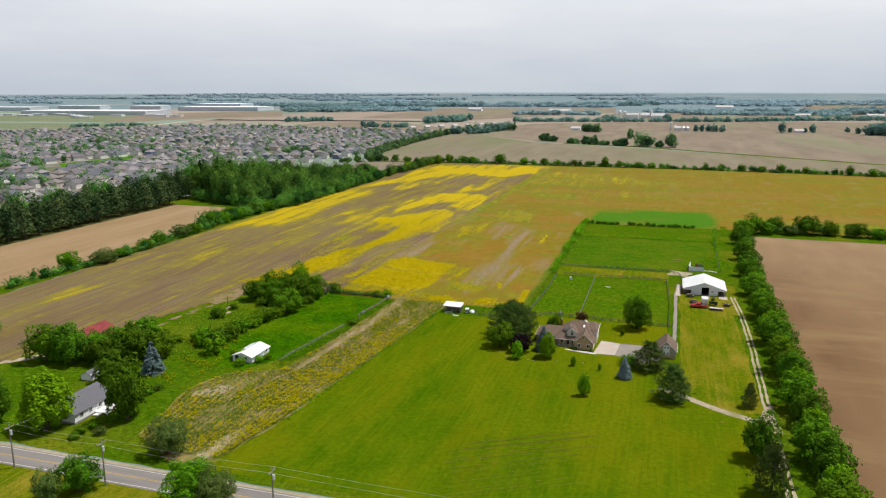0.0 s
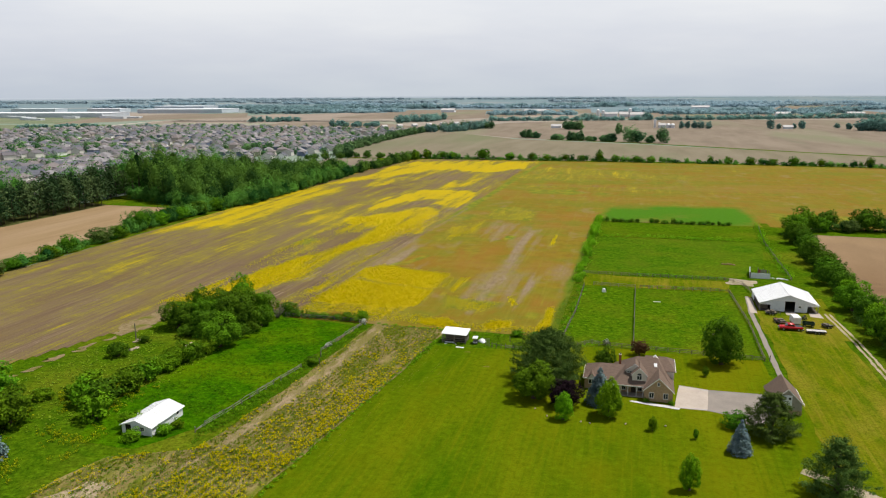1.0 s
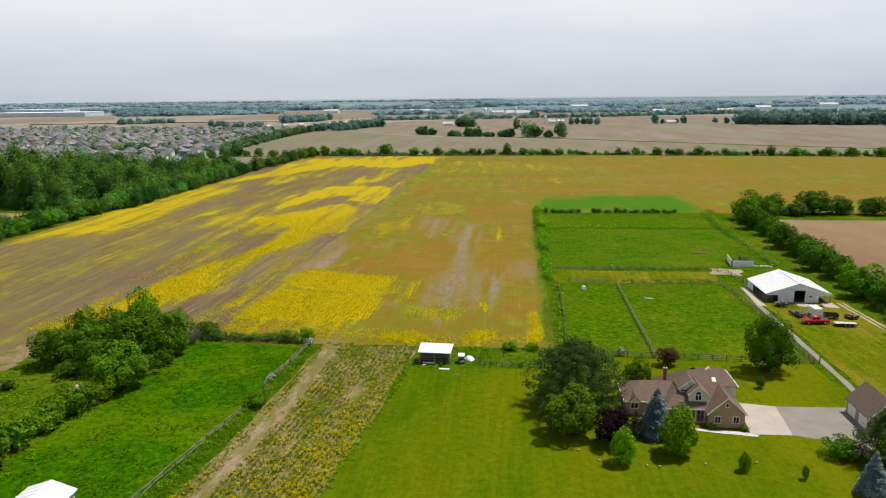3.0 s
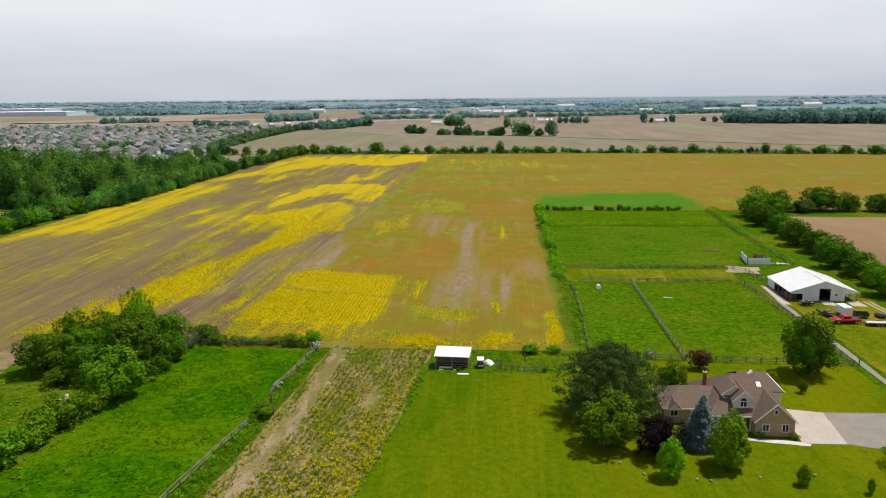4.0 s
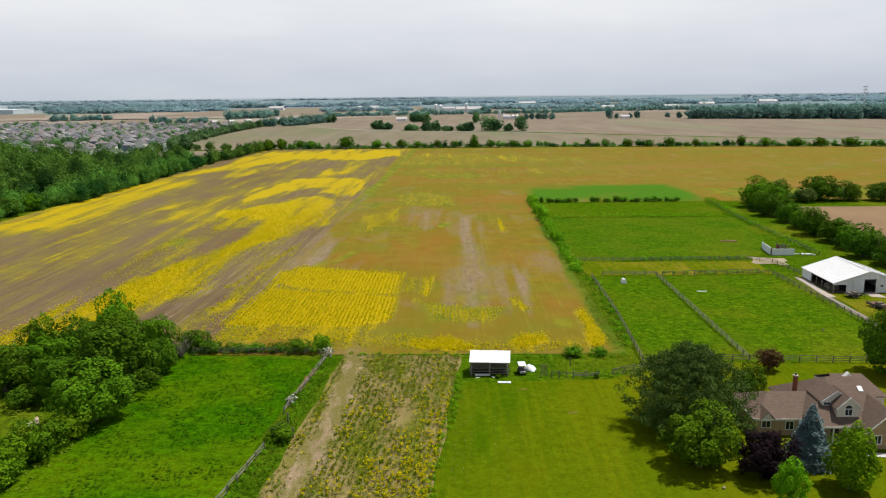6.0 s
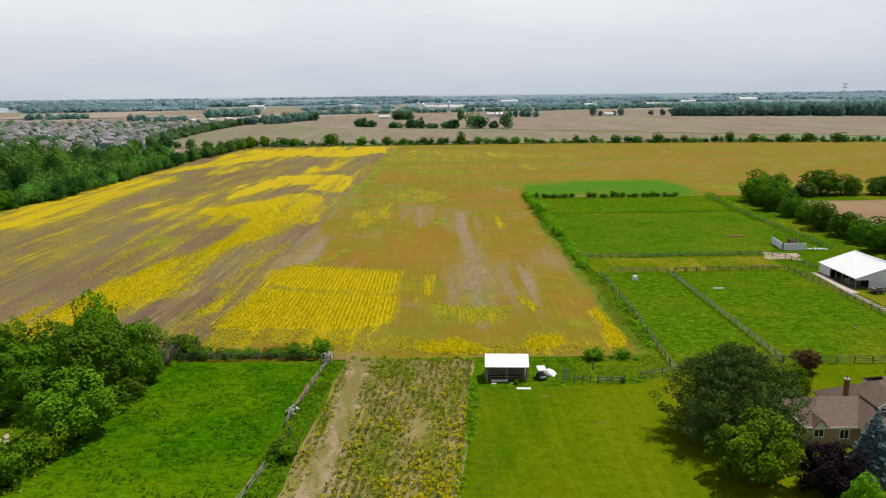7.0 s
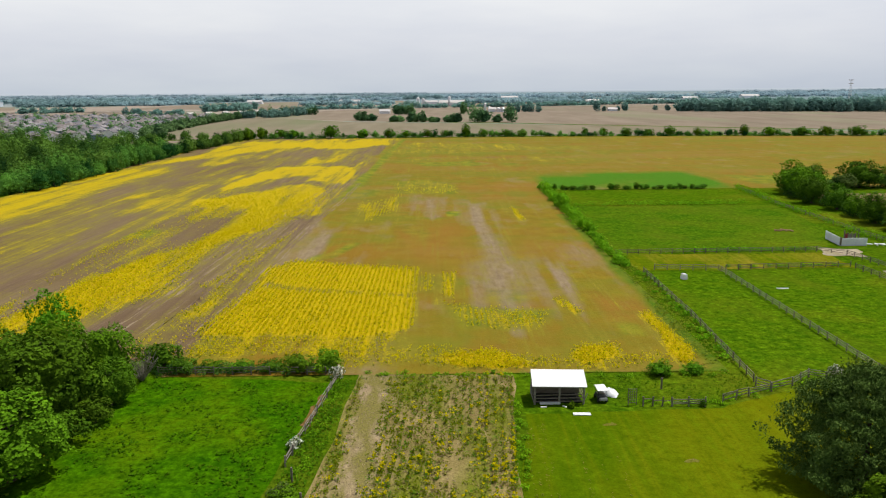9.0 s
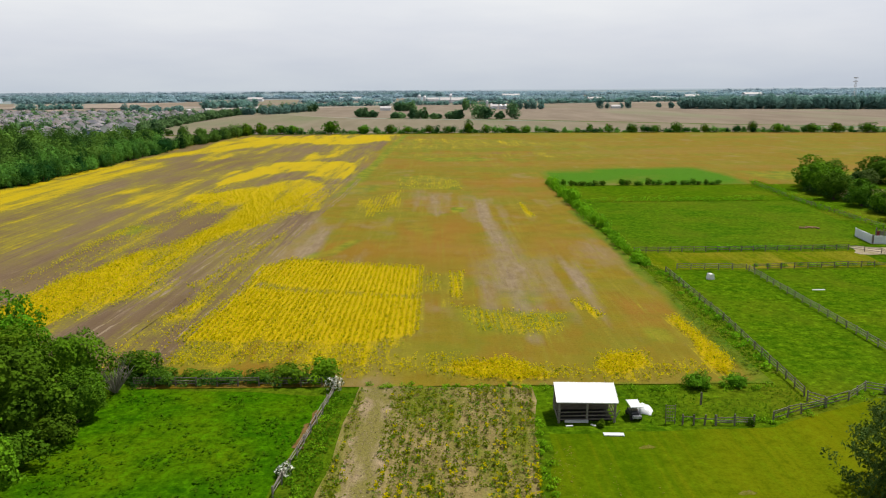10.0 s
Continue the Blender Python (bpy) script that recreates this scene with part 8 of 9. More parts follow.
for kind, u, v, h, w in (("oak", 33.6, 205, 3.0, 2.4), ("maple", 39.6, 204.5, 2.8, 3.6), ("oak", 47, 204, 2.8, 4.6), ("maple", 54, 203, 2.6, 4.0),
                         ("oak", 60.6, 202.4, 3.4, 5.0), ("maple", 69, 201, 2.8, 3.2), ("oak", 83.6, 199.5, 3.8, 3.6), ("maple", 91, 198, 3.2, 5.0), ("oak", 101, 197, 3.0, 5.0), ("maple", 108, 195.6, 3.4, 4.6), ("oak", 117, 194, 3.4, 6.0), ("maple", -72, 205, 4.0, 5.0), ("maple", -75, 199, 4.2, 4.6)):
    tree(kind, u, v, h, w, "in the hedge beyond the weedy field", "far hedge trees")
thicket("estate_side_hedge", along([(-104, 206), (-114, 212), (-119, 236), (-125, 290), (-129, 350), (-129, 410), (-124, 450)], 2.4, 51, 1.8, (2.8, 4.6), (3.2, 5.2)) + along([(-126, 440), (-112, 452), (-92, 452)], 3.0, 52, 2.5, (3.5, 6.5), (4, 6)), LEAF_OUT, "leafy hedge beside the housing estate", 420, 0.75, up=0.9, trunks=False, category="hedge")
thicket("ditch_thicket", along([(-58, 350), (-44, 345)], 3.0, 53, 1.2, (3, 5), (4, 6)) + along([(-38, 336), (-2, 320)], 3.6, 54, 1.4, (2, 4.5), (3.5, 6)) + [(4, 321, 8.5, 9.5), (8, 320, 6.5, 8), (20, 317, 8.5, 7.0), (-6, 322, 4.5, 6), (-22, 328, 5, 5), (14, 318, 3.5, 5), (-2, 322, 9.5, 3.2)]
        + along([(-42, 452), (-30, 446)], 3.2, 55, 1.2, (5.0, 7.0), (6, 8)), LEAF_OUT, "trees along a ditch in open fields", 800, 0.85, up=0.9, trunks=False, category="trees")
sheet("ditch_grass", [(4, 313), (100, 246.5), (330, 118), (330, 123), (101, 250.5), (5, 317), (-40, 333), (-40, 330)], -0.012, ROUGH, "grassy ditch between tilled fields", 0.3, 5)
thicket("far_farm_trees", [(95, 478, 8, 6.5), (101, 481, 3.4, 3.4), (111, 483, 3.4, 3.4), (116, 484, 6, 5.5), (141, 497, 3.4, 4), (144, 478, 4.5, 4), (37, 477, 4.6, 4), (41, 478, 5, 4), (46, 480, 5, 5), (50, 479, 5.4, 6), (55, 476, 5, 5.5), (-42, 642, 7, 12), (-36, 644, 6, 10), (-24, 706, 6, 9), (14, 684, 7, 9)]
        + along([(-130, 398), (-109, 409), (-105, 446), (-100, 472)], 4, 56, 3, (4, 6.5), (5, 8)), LEAF_FAR_HAZED, "farmstead trees far across the fields", 600, 0.85, up=0.8, trunks=False, category="trees")
thicket("far_block_wood", within([(146, 460), (160, 452), (270, 410), (300, 400), (300, 425), (250, 450), (170, 478), (150, 476)], 6.0, 57, (6.5, 10), (7, 10)), LEAF_FAR_HAZED, "dark block of woodland across the fields", 340, 1.3, up=0.8, trunks=False)
thicket("road_hedge", along([(-123, 594), (-60, 611), (0, 627), (75, 647), (140, 688), (216, 708), (520, 740)], 3.4, 58, 2.0, (2.5, 6), (5, 10)), LEAF_FAR_HAZED, "long hedge line along a distant road", 150, 1.3, up=0.8, trunks=False, category="hedge")
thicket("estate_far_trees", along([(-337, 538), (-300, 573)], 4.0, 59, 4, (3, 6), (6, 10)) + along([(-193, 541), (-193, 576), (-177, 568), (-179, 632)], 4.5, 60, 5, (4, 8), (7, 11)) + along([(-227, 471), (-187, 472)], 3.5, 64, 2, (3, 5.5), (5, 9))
        + along([(-464, 407), (-420, 448)], 5, 65, 4, (1.5, 3), (4, 8)) + along([(-363, 425), (-334, 406)], 4, 66, 3, (2, 3.4), (4, 8)), LEAF_FAR_HAZED, "tree belts beyond the housing estate", 300, 1.3, up=0.8, trunks=False, category="trees")
# Both leaf colours have airlight mixed in, paler and bluer with distance.
DISTANT_HAZED_LEAF = leaf_mat("distant_woodland", (0.205, 0.325, 0.350), (0.280, 0.405, 0.425), 0.4, 0.1, 0.08, 0.4, True)
FARTHER_HAZED_LEAF = leaf_mat("farther_woodland", (0.235, 0.345, 0.390), (0.285, 0.395, 0.435), 0.4, 0.1, 0.06, 0.4, True)
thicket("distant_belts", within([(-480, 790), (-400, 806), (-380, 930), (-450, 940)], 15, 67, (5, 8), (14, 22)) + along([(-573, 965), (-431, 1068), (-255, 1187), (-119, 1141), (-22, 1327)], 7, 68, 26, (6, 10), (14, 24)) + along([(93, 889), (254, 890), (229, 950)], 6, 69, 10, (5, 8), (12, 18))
        + along([(-650, 1050), (-560, 1010), (-470, 1100)], 7, 70, 22, (6, 9), (14, 24)), DISTANT_HAZED_LEAF, "broad dark belts of distant woodland", 170, 2.4, up=0.8, trunks=False)
rr = random.Random(77)
bands = []
for v0, n, u0, u1, hh in ((800, 150, -1000, 760, (3, 6.5)), (960, 260, -1250, 1000, (3.5, 7)), (1150, 380, -1500, 1300, (4, 8)), (1450, 480, -1900, 1700, (5, 9)), (1900, 480, -2400, 2100, (6, 10)), (2600, 480, -3000, 2800, (7, 11))):
    k = 0
    while k < n:
        c, run = rr.uniform(u0, u1), rr.randint(14, 60)
        dv = rr.uniform(-80, 110) * v0 / 900
        for j in range(run):
            s = v0 / 820
            bands.append((c + j * 5 * s + rr.uniform(-4, 4), v0 + dv + rr.uniform(-14, 14) * s, rr.uniform(*hh), rr.uniform(10, 18) * s))
        k += run
bands = [b for b in bands if not (-800 < b[0] < -500 and 560 < b[1] < 960)]
thicket("distant_woods", [b for b in bands if b[1] < 1080], DISTANT_HAZED_LEAF, "distant woods and shelter belts", 110, 2.6, up=0.8, trunks=False)
thicket("farther_woods", [b for b in bands if 1080 <= b[1] < 1700], FARTHER_HAZED_LEAF, "far woods and shelter belts tinted blue-green with haze", 56, 3.2, up=0.8, trunks=False)
thicket("horizon_woods", [b for b in bands if b[1] >= 1700], LEAF_HAZED, "woods near the horizon paled by a painted haze tint", 26, 4.5, up=0.8, trunks=False)


def far_building(name, u, v, turn, lx, ly, h, wall, roof, label, cat="warehouse", pitch=0.0):
    ob = thing(name, u, v, turn, label, cat)
    part("wall", box(-lx / 2, lx / 2, -ly / 2, ly / 2, -0.1, h), wall, ob)
    if pitch:
        bm = bmesh.new()
        for s in (-1, 1):
            bm_plate(bm, [(-lx / 2 - 0.3, s * (ly / 2 + 0.3), h - 0.1), (-lx / 2 - 0.3, 0, h + pitch), (lx / 2 + 0.3, 0, h + pitch), (lx / 2 + 0.3, s * (ly / 2 + 0.3), h - 0.1)], 0.15)
        part("roof", bm, roof, ob)
    else:
        part("roof", box(-lx / 2 - 0.3, lx / 2 + 0.3, -ly / 2 - 0.3, ly / 2 + 0.3, h, h + 0.4), roof, ob)
    return ob


# White steel dimmed and blued: distance haze is in the colour.
FAR_WHITE = plain_mat("haze_dimmed_white_steel", (0.66, 0.69, 0.73), 0.6, 0, 0.2, 0.05, 0.05)
SHED_ROOF = plain_mat("far_shed_roof", (0.50, 0.48, 0.48), 0.6)
FAR_GREY = plain_mat("far_grey_wall", (0.46, 0.51, 0.56), 0.8, 0, 0.2, 0.1, 0.05)
for u, v, lx, ly, h in ((-667, 668, 165, 60, 4.5), (-600, 850, 120, 60, 5), (-640, 905, 75, 50, 8), (-748, 872, 50, 30, 5), (-900, 760, 90, 40, 5), (-860, 860, 70, 30, 5)):
    far_building("warehouse", u, v, 8, lx, ly, h, FAR_GREY, FAR_WHITE, "long white-roofed distribution warehouse")
hr = random.Random(31)
for k in range(16):
    far_building("depot", hr.uniform(-780, -520), hr.uniform(545, 630), 8, hr.uniform(8, 22), hr.uniform(6, 10), hr.uniform(1.2, 2.2), hr.choice((FAR_GREY, FAR_WHITE)), FAR_WHITE, "low pale depot building beside the warehouses", "warehouse")
for k in range(7):
    far_building("roadside_building", -177 + k * 8.1, 457 + k * 12.4, 50, 4.0, 3.0, 1.2, FAR_GREY, SHED_ROOF, "small pale building beside the distant road", "house", 0.9)
for u, v, lx, ly, h, p in ((-118, 858, 26, 12, 3, 2), (-20, 704, 12, 7, 4, 1.5), (-8, 720, 9, 8, 3, 2.4), (6, 711, 15, 8, 3, 2.4), (24, 487, 4.5, 4, 2.0, 1.2), (107, 482, 6, 4, 1.4, 1.0), (-50, 470, 7, 5, 1.6, 1.2), (150, 760, 14, 8, 3, 1.5), (220, 770, 16, 8, 3, 1.5),
                           (300, 900, 18, 10, 3, 2), (-240, 900, 18, 10, 3, 2), (420, 1010, 24, 12, 4, 2), (90, 1050, 24, 12, 4, 2)):
    far_building("farm_building", u, v, 0, lx, ly, h, FAR_WHITE, SHED_ROOF, "pale farm building far across the fields", "barn", p)
for u, v, r, h in ((-33, 699, 1.6, 7.5), (-28, 701, 1.6, 6.5), (-2, 722, 1.6, 8), (19, 487, 0.9, 5.6), (22, 488, 0.7, 3.4), (28, 482, 1.5, 2.4), (31, 482, 1.5, 2.4)):
    ob = thing("silo", u, v, 0, "tall pale cylindrical farm silo" if h > 3 else "squat white grain tank", "silo")
    part("shaft", rod((0, 0, -0.1), (0, 0, h), r, None, 16), GALV, ob)
    part("dome", rod((0, 0, h), (0, 0, h + r * 0.6), r * 1.02, r * 0.2, 16), GALV, ob)


def mast(u, v, h):
    ob = thing("radio_mast", u, v, 0, "tall grey lattice communications mast", "mast")
    bm = bmesh.new()
    for k in range(3):
        a = k * 2.094
        bm_rod(bm, (1.6 * math.cos(a), 1.6 * math.sin(a), -0.2), (0.5 * math.cos(a), 0.5 * math.sin(a), h), 0.13, 0.10, 6)
    part("leg_frame", bm, GALV, ob)
    for q in range(9):
        z = h * (q + 0.5) / 9
        r = 1.6 - 1.1 * (q + 0.5) / 9
        bm = bmesh.new()
        for k in range(3):
            a, b = k * 2.094, (k + 1) * 2.094
            bm_rod(bm, (r * math.cos(a), r * math.sin(a), z), (r * math.cos(b), r * math.sin(b), z + 1.2), 0.06, None, 4)
        part("brace_ring", bm, GALV, ob)
    for z in (h - 0.6, h - 3.6):
        part("antenna_deck", box(-1.5, 1.5, -1.5, 1.5, z - 0.2, z + 0.5, 0.2), GALV, ob)


mast(336, 600, 21)
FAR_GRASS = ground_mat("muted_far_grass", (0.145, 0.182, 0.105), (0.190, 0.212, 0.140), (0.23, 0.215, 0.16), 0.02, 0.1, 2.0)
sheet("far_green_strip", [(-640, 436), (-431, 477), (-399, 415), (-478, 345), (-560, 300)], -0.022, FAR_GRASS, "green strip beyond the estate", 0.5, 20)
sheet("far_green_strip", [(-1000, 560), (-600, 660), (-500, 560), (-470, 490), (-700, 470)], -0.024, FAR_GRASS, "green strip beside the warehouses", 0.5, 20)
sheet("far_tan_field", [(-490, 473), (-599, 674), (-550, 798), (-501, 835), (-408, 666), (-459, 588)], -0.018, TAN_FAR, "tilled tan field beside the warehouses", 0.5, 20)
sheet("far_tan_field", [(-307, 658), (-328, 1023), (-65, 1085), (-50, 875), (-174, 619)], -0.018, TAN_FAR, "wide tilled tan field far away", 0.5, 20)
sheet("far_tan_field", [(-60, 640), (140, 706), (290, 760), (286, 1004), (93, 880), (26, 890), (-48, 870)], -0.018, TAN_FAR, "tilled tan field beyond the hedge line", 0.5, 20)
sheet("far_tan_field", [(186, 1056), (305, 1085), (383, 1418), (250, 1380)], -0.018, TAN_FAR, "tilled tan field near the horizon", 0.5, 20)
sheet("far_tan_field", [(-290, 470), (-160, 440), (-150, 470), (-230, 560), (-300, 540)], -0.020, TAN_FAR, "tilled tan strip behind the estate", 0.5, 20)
road_line = [(-402, 385), (-415, 449), (-435, 524), (-433, 578), (-391, 574), (-362, 582), (-230, 596), (-120, 588)]
sheet("far_highway", [(u - 2.5, v - 2) for u, v in road_line] + [(u + 2.5, v + 3) for u, v in road_line[::-1]], -0.012, CONCRETE, "pale distant highway", 0.2, 20)


# Far ground in blue-grey: the haze over it is painted into its colour.
sheet("distant_land", [(-4100, 860), (4100, 860), (4100, 4500), (-4100, 4500)], -0.05, ground_mat("wooded_distant_land", (0.135, 0.192, 0.215), (0.175, 0.232, 0.255), (0.225, 0.250, 0.255), 0.004, 0.012, 0.2, (1, 0.5, 1), (0.5, 0.65), 0.2, 0.0, 0.1), "land near the horizon tinted blue-green with haze", 8, 120)

# ---- the hazy edge of the land ----
def haze_backdrop():
    """An uneven, glowing strip of land at the horizon; painted haze pales it upwards to sky colour."""
    m = bpy.data.materials.new("glowing_haze")
    m.use_nodes = True
    nt = m.node_tree
    nt.nodes.clear()
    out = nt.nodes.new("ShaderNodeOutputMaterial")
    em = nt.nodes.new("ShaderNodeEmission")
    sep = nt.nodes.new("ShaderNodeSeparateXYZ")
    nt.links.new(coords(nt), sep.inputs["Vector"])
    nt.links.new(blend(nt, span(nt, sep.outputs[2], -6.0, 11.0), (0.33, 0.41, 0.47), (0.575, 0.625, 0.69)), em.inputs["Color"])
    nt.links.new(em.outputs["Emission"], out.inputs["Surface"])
    n = 400
    vs = []
    for k in range(n + 1):
        a = -1.25 + 2.5 * k / n
        u, v = 3900 * math.sin(a), 3900 * math.cos(a)
        vs += [(u, v, -12.0), (u, v, 11 + 2 * noise.fractal(Vector((a * 14, 3.0, 0)), 1.0, 2.0, 4))]
    fs = [(2 * k, 2 * k + 2, 2 * k + 3, 2 * k + 1) for k in range(n)]
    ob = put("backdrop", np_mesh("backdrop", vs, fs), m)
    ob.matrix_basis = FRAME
    tagged(ob, "glowing backdrop strip painted as hazy distant land", "backdrop", "", "structure")


haze_backdrop()


# ---- flowers, weeds and grass tufts ----
def scatter(name, pts, heights, size, per, material, label, seed, lift=(0.3, 1.0), spread=0.05, upright=0.5, up=0.4):
    """Small leaf clumps stacked over each point: stuff."""
    rng = np.random.default_rng(seed)
    n = len(pts)
    base = np.repeat(np.column_stack([pts, np.zeros(n)]), per, 0)
    hh = np.repeat(heights, per)
    wide = np.repeat(spread, per) if isinstance(spread, np.ndarray) else np.full(n * per, spread)
    base[:, :2] += rng.normal(0, 1, (n * per, 2)) * wide[:, None]
    base[:, 2] = hh * rng.uniform(*lift, n * per)
    nrm = rng.normal(0, 1, (n * per, 3)) * np.array([1, 1, upright]) + np.array([0, 0, up])
    v, f = leaf_quads(rng, base, nrm, size)
    v[:, 2] = np.maximum(v[:, 2], 0.0)
    ob = put(name, np_mesh(name, v, f), material)
    ob.matrix_basis = FRAME
    return tagged(ob, label, "plants", "", "stuff")


def lerp_edge(v, table):
    return np.interp(v, [t[0] for t in table], [t[1] for t in table])


RIGHT_EDGE = [(-54.5, -16.5), (-45, -14.8), (-34, -13.9), (-20, -12.2), (-7, -11.2), (-2.2, -10.8)]
LEFT_EDGE = [(-54.5, -24), (-52, -26.2), (-41.5, -28.4), (-36, -27), (-33.5, -21.6), (-22, -20.4), (-8, -19.4), (-1.8, -19.2)]


WEED_DARK = leaf_mat("weed_dark_green", (0.045, 0.105, 0.004), (0.150, 0.225, 0.014), 0.4)
CHAFF = leaf_mat("bleached_chaff", (0.21, 0.16, 0.095), (0.34, 0.275, 0.175), 0.1)
TRACK_LINE = [(-43, -22.6), (-33, -20.0), (-20, -18.8), (-10, -18.2), (-2, -18.3)]


def weed_strip():
    """Weeds standing in loose drill rows, flowering towards the lawn side, with chaff on the soil between."""
    rng = np.random.default_rng(6)
    rows, n = 21, 20500
    v = np.where(np.arange(n) < 16500, rng.uniform(-54, -2.4, n), rng.uniform(-54, -33, n))
    f = (rng.integers(0, rows, n) + 0.5 + rng.normal(0, 0.22, n)) / rows
    lo, hi = lerp_edge(v, LEFT_EDGE), lerp_edge(v, RIGHT_EDGE)
    u = lo + (hi - lo) * f
    bare = np.array([noise.fractal(Vector((a * 0.32, b * 0.14, 4.0)), 1.0, 2.0, 3) for a, b in zip(u, v)])
    on_track = np.abs(u - lerp_edge(v, TRACK_LINE)) < rng.uniform(0.30, 1.05, n) * np.clip((v + 40) / 22, 0, 1)
    keep = ~on_track & (bare > -0.40 + rng.uniform(-0.3, 0.3, n))
    u, v, f, bare = u[keep], v[keep], f[keep], bare[keep]
    n = len(u)
    h = rng.uniform(0.04, 0.18, n) * (0.8 + 0.6 * f)
    wide = rng.uniform(0.03, 0.08, n)
    lush = np.exp(-((u + 20.5) / 2.4) ** 2 - ((v + 46) / 5.0) ** 2)
    kind = rng.uniform(0, 1, n) + 0.25 * bare - 0.55 * lush * (rng.uniform(0, 1, n) < 0.8)
    rank = np.clip((-v - 30) / 10, 0, 1)
    kind -= 0.16 * rank
    h = h * (1 + 0.5 * lush + 0.45 * rank)
    wide = wide * (1 + 0.35 * rank)
    clump = np.array([noise.fractal(Vector((a * 0.9, b * 0.8, 9.0)), 1.0, 2.0, 3) for a, b in zip(u, v)])
    pts = np.column_stack([u, v])
    for name, pick, material, label, seed in (("weed_plants", kind > 0.30, STALK, "olive leafy weeds standing on the soil strip", 11), ("green_weed_plants", (kind <= 0.30) & ((kind > 0.10) | (lush > 0.2) | (rank > 0.6)), WEED_DARK, "dark green weeds on the soil strip", 17),
                                              ("dry_weed_stalks", (kind <= 0.10) & (lush <= 0.2) & (rank <= 0.6), STRAW, "dry tan weed stalks on the soil strip", 12)):
        scatter(name, pts[pick], h[pick], 0.040, 7, material, label, seed, (0.15, 1.0), wide[pick], 0.5, 1.8)
    flower = rng.uniform(0, 1, n) < np.clip(0.03 + 0.58 * f * f + 0.30 * bare + 0.50 * clump + 0.12 * (f < 0.1) + 0.10 * rank - 0.3 * lush, 0.02, 0.85) * np.clip((-v - 3) / 17, 0.12, 1.0)
    scatter("yellow_weed_flowers", pts[flower], h[flower] * 1.15 + 0.08, 0.042, 8, BLOOM, "yellow flowering weeds on the soil strip", 13, (0.75, 1.05), wide[flower] * 0.8, 0.5, 1.0)
    m = 9000
    cv = rng.uniform(-54, -2.3, m)
    lo, hi = lerp_edge(cv, LEFT_EDGE), lerp_edge(cv, RIGHT_EDGE)
    cu = np.where(rng.uniform(0, 1, m) < 0.32, lerp_edge(cv, TRACK_LINE) + rng.normal(0, 0.45, m), lo + (hi - lo) * rng.uniform(0, 1, m))
    keep = (cu > lo) & (cu < hi)
    scatter("soil_chaff", np.column_stack([cu, cv])[keep], np.full(int(keep.sum()), 0.02), 0.030, 1, CHAFF, "bleached chaff and stubble lying on the soil", 18, (0.3, 1.0), 0.02, 0.5, 2.5)


weed_strip()


def field_bloom():
    """Standing yellow plants in drill rows over the near part of the weedy field."""
    rng = np.random.default_rng(8)
    n = 170000
    v = -1.6 + 84 * rng.uniform(0, 1, n) ** 1.35
    u = rng.uniform(-48, 0.7, n)
    row = 0.36
    in_rows = (v > 3.6) & (u < -11)
    u = np.where(in_rows, np.round(u / row) * row + rng.normal(0, 0.045, n), u)
    ok = in_field(u, v)
    u, v = u[ok], v[ok]
    bloom, dry, green, lush = cover(u, v)
    bloom *= 1 - lush
    keep = rng.uniform(0, 1, len(u)) < np.clip((bloom - 0.15) * 1.35, 0, 1) * np.clip((82 - v) / 40, 0, 1)
    u, v = u[keep], v[keep]
    h = rng.uniform(0.12, 0.30, len(u))
    scatter("field_bloom", np.column_stack([u, v]), h, 0.046, 3, BLOOM, "yellow weed bloom standing in drill rows", 15, (0.5, 1.05), 0.035, 0.5, 1.0)
    k = len(u) // 5
    scatter("field_bloom_stems", np.column_stack([u, v])[:k], h[:k], 0.05, 2, STALK, "green stems under the yellow bloom", 16, (0.05, 0.6), 0.05)


field_bloom()


def grass_tufts(name, poly, step, height, size, material, label, seed, per=3, thin=0.0, up=1.8):
    spots = np.array([(a, b) for a, b, _, _ in within(poly, step, seed, (1, 1), (1, 1))])
    rng = np.random.default_rng(seed)
    nz = np.array([noise.noise(Vector((a * 0.5, b * 0.5, seed))) for a, b in spots])
    keep = nz > rng.uniform(-0.6, 0.25, len(spots)) + thin
    spots = spots[keep]
    scatter(name, spots, rng.uniform(*height, len(spots)), size, per, material, label, seed, (0.2, 1.0), 0.06, 0.6, up)


def waste_bloom():
    """Yellow weeds in the rough grass beside the pasture and the white house."""
    rng = np.random.default_rng(41)
    n = 1500
    u, v = rng.uniform(-39, -29.5, n), rng.uniform(-41, -24, n)
    clump = np.array([noise.noise(Vector((a * 0.45, b * 0.45, 2.0))) for a, b in zip(u, v)])
    keep = clump > 0.12 + rng.uniform(-0.1, 0.2, n)
    pts = np.column_stack([u, v])[keep]
    h = rng.uniform(0.15, 0.32, len(pts))
    scatter("waste_bloom", pts, h, 0.050, 6, leaf_mat("yellow_green_bloom", (0.27, 0.285, 0.004), (0.44, 0.42, 0.008), 0.5), "yellow weeds in the rough grass", 42, (0.6, 1.05), 0.07, 0.5, 1.0)
    scatter("waste_weeds", pts, h, 0.06, 6, STALK, "leafy weeds in the rough grass", 43, (0.1, 0.8), 0.10, 0.5, 0.9)


waste_bloom()


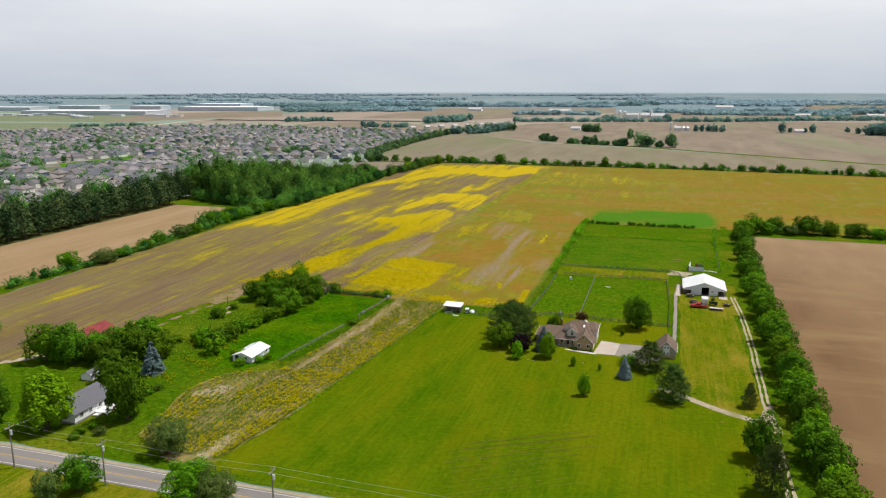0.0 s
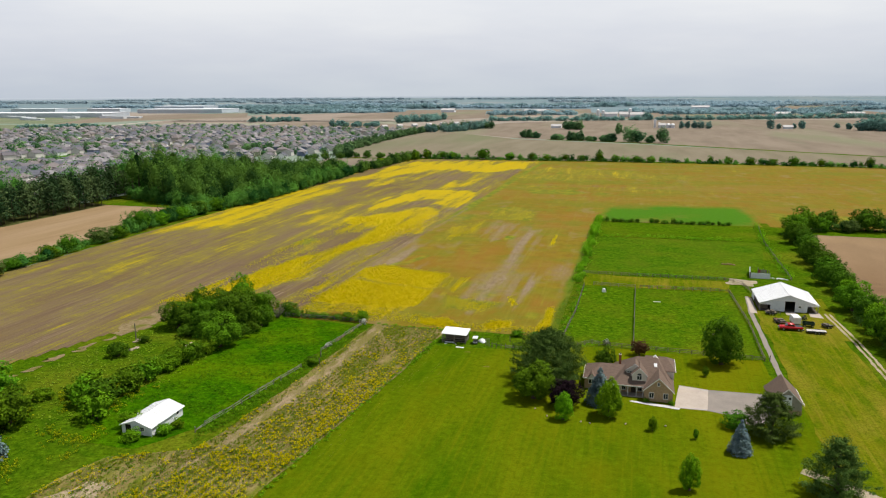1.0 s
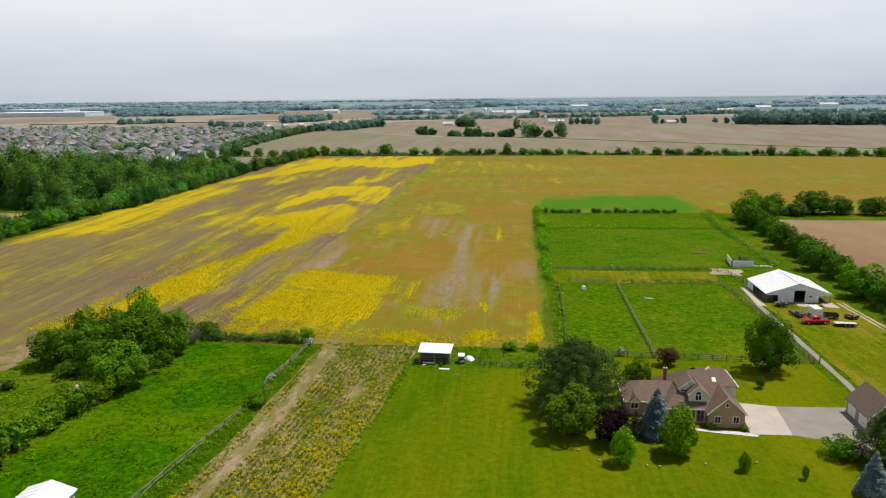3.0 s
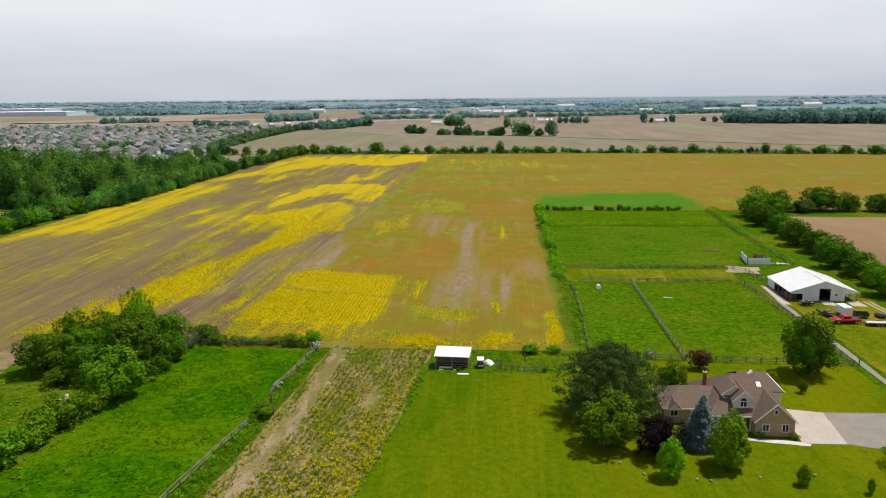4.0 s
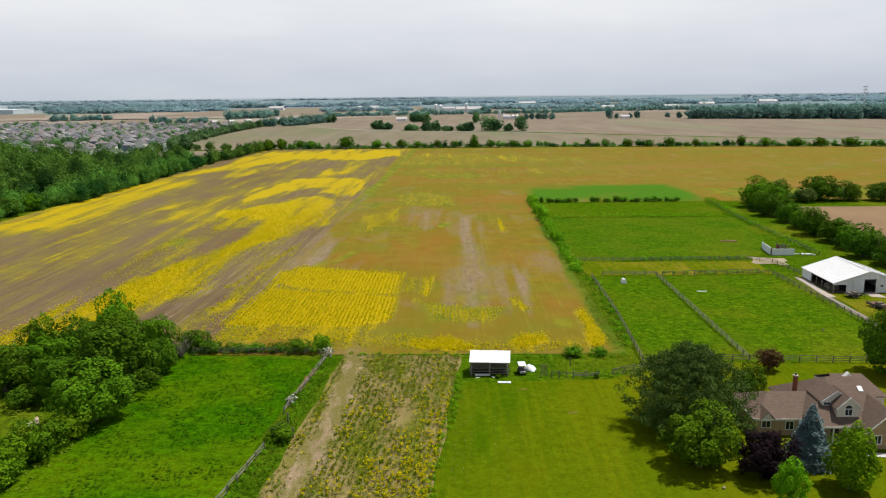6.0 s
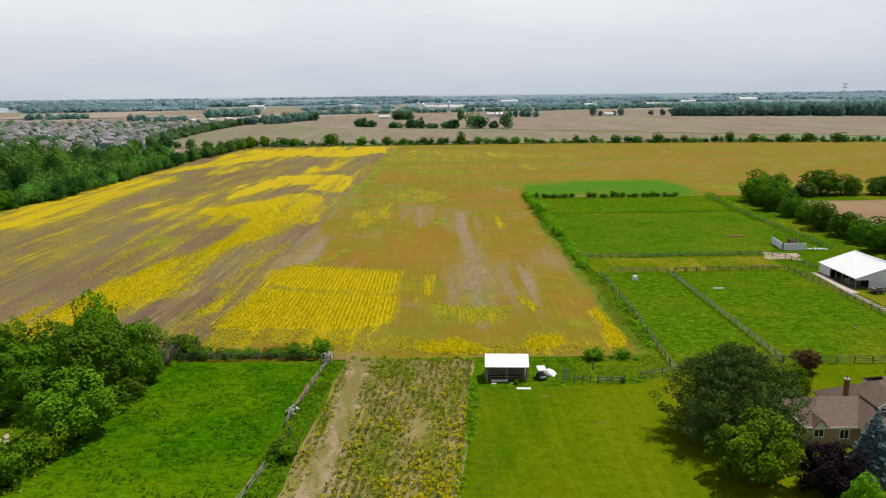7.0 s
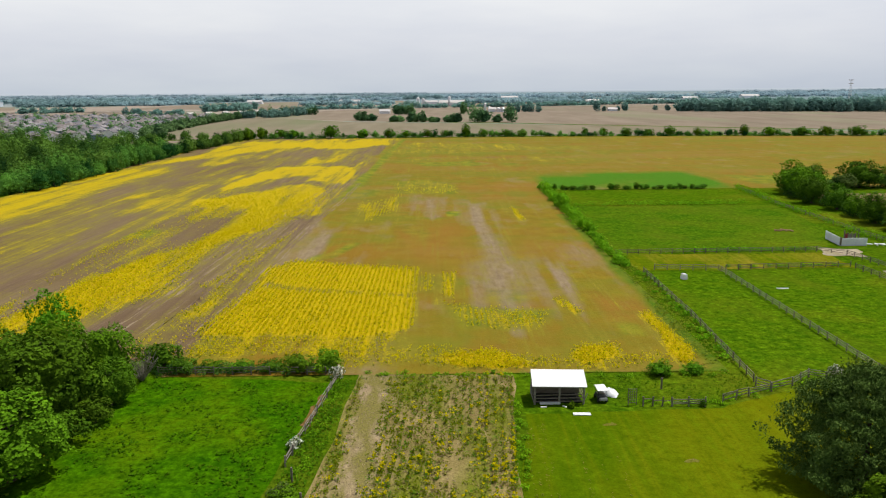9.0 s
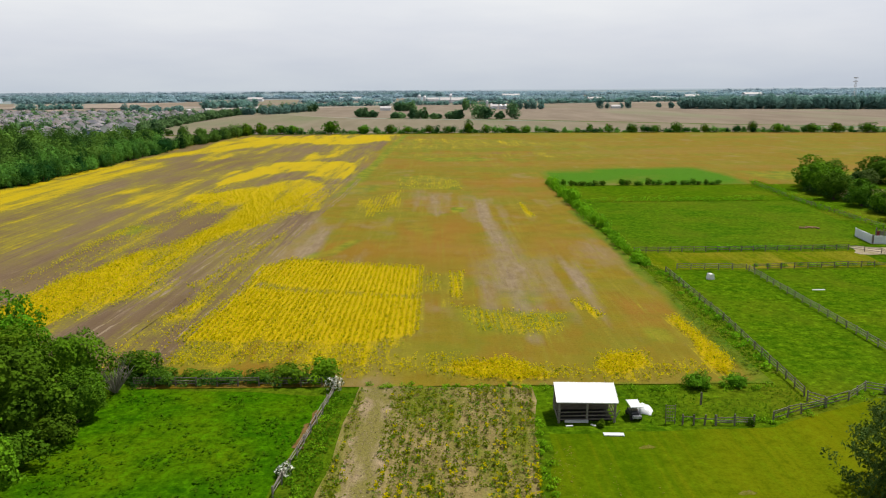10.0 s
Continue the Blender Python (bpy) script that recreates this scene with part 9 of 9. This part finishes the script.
def hay_rows():
    """Thin rows of pale cut grass left on the lawn by the mower."""
    rng = np.random.default_rng(51)
    pts = []
    for k in range(17):
        u0, v0 = 2.2 + 0.14 * k + rng.uniform(-0.5, 0.5), -44.4 - 0.62 * k
        length = rng.uniform(10.5, 13.0) if k < 9 else rng.uniform(7, 12)
        m = int(length * (40 if k < 9 else 22))
        t = rng.uniform(0, length, m)
        t = t[np.array([noise.noise(Vector((a * 0.8, k * 3.0, 2.0))) for a in t]) > -0.25]
        pts.append(np.column_stack([u0 + 1.5 * (k < 3) + t * 0.92, v0 + t * 0.50 + rng.normal(0, 0.05, len(t))]))
    for u0, v0, v1, dense in ((-10.9, -20, -9.0, 5), (-10.65, -20, -8.6, 4), (-10.3, -19, -8.2, 5), (-10.05, -20, -8.0, 4), (-8.75, -19, -9.5, 4), (-8.1, -20, -12, 3), (-7.3, -18.5, -11.5, 3), (-12.0, -34, -22, 3), (-11.2, -32, -20, 3)):
        m = int((v1 - v0) * dense)
        t = rng.uniform(0, 1, m)
        pts.append(np.column_stack([u0 + (1 - t) * -0.5 + rng.normal(0, 0.03, m), v0 + (v1 - v0) * t]))
    pts = np.concatenate(pts)
    scatter("cut_grass_rows", pts, np.full(len(pts), 0.012), 0.026, 2, leaf_mat("cut_grass", (0.160, 0.162, 0.014), (0.250, 0.228, 0.050), 0.3), "pale rows of cut grass on the lawn", 52, (0.2, 1.0), 0.03, 0.5, 6.0)


hay_rows()
TURF = leaf_mat("turf_blades", (0.058, 0.150, 0.003), (0.105, 0.215, 0.005), 0.55)
TURF_PALE = leaf_mat("rough_turf_blades", (0.125, 0.205, 0.006), (0.280, 0.335, 0.030), 0.55)
grass_tufts("verge_tufts", [(-10.6, -2.3), (1.5, -2.3), (1.8, -3.6), (-1, -6.2), (-10.2, -6.3)], 0.2, (0.02, 0.09), 0.04, TURF, "tall grass behind the shelter", 33, 4, 0.25)
grass_tufts("edge_tufts", [(0.0, -1), (2.0, -1), (2.3, 22), (0.8, 22)], 0.22, (0.05, 0.22), 0.06, TURF_PALE, "tall grass at the field edge", 34, 4, 0.1, 4.0)
grass_tufts("far_edge_tufts", [(0.9, 22), (2.3, 22), (2.4, 72), (1.2, 72)], 0.30, (0.06, 0.24), 0.08, TURF_PALE, "tall grass at the far field edge", 40, 4, 0.1, 4.0)
grass_tufts("pasture_tufts", [(-20.8, -3.2), (-22.9, -29.0), (-25.6, -32.6), (-31.2, -26), (-30.4, -12), (-30.2, -2.6)], 0.27, (0.03, 0.13), 0.065, leaf_mat("pasture_grass", (0.022, 0.085, 0.001), (0.098, 0.172, 0.004), 0.5), "tall uneven grass of the pasture", 37, 3, 0.35, 2.6)
grass_tufts("rough_tufts", [(-20.6, -3), (-19.4, -3), (-20.4, -22), (-22.2, -33), (-23.2, -31), (-21.6, -20)], 0.16, (0.08, 0.22), 0.055, TURF, "tall grass along the pasture fence", 35, 4)
grass_tufts("waste_tufts", [(-31.5, -30), (-31.4, -14), (-42, -7), (-46, -30), (-38, -36)], 0.5, (0.02, 0.09), 0.09, TURF_PALE, "rough tall grass beside the pasture", 36, 3)
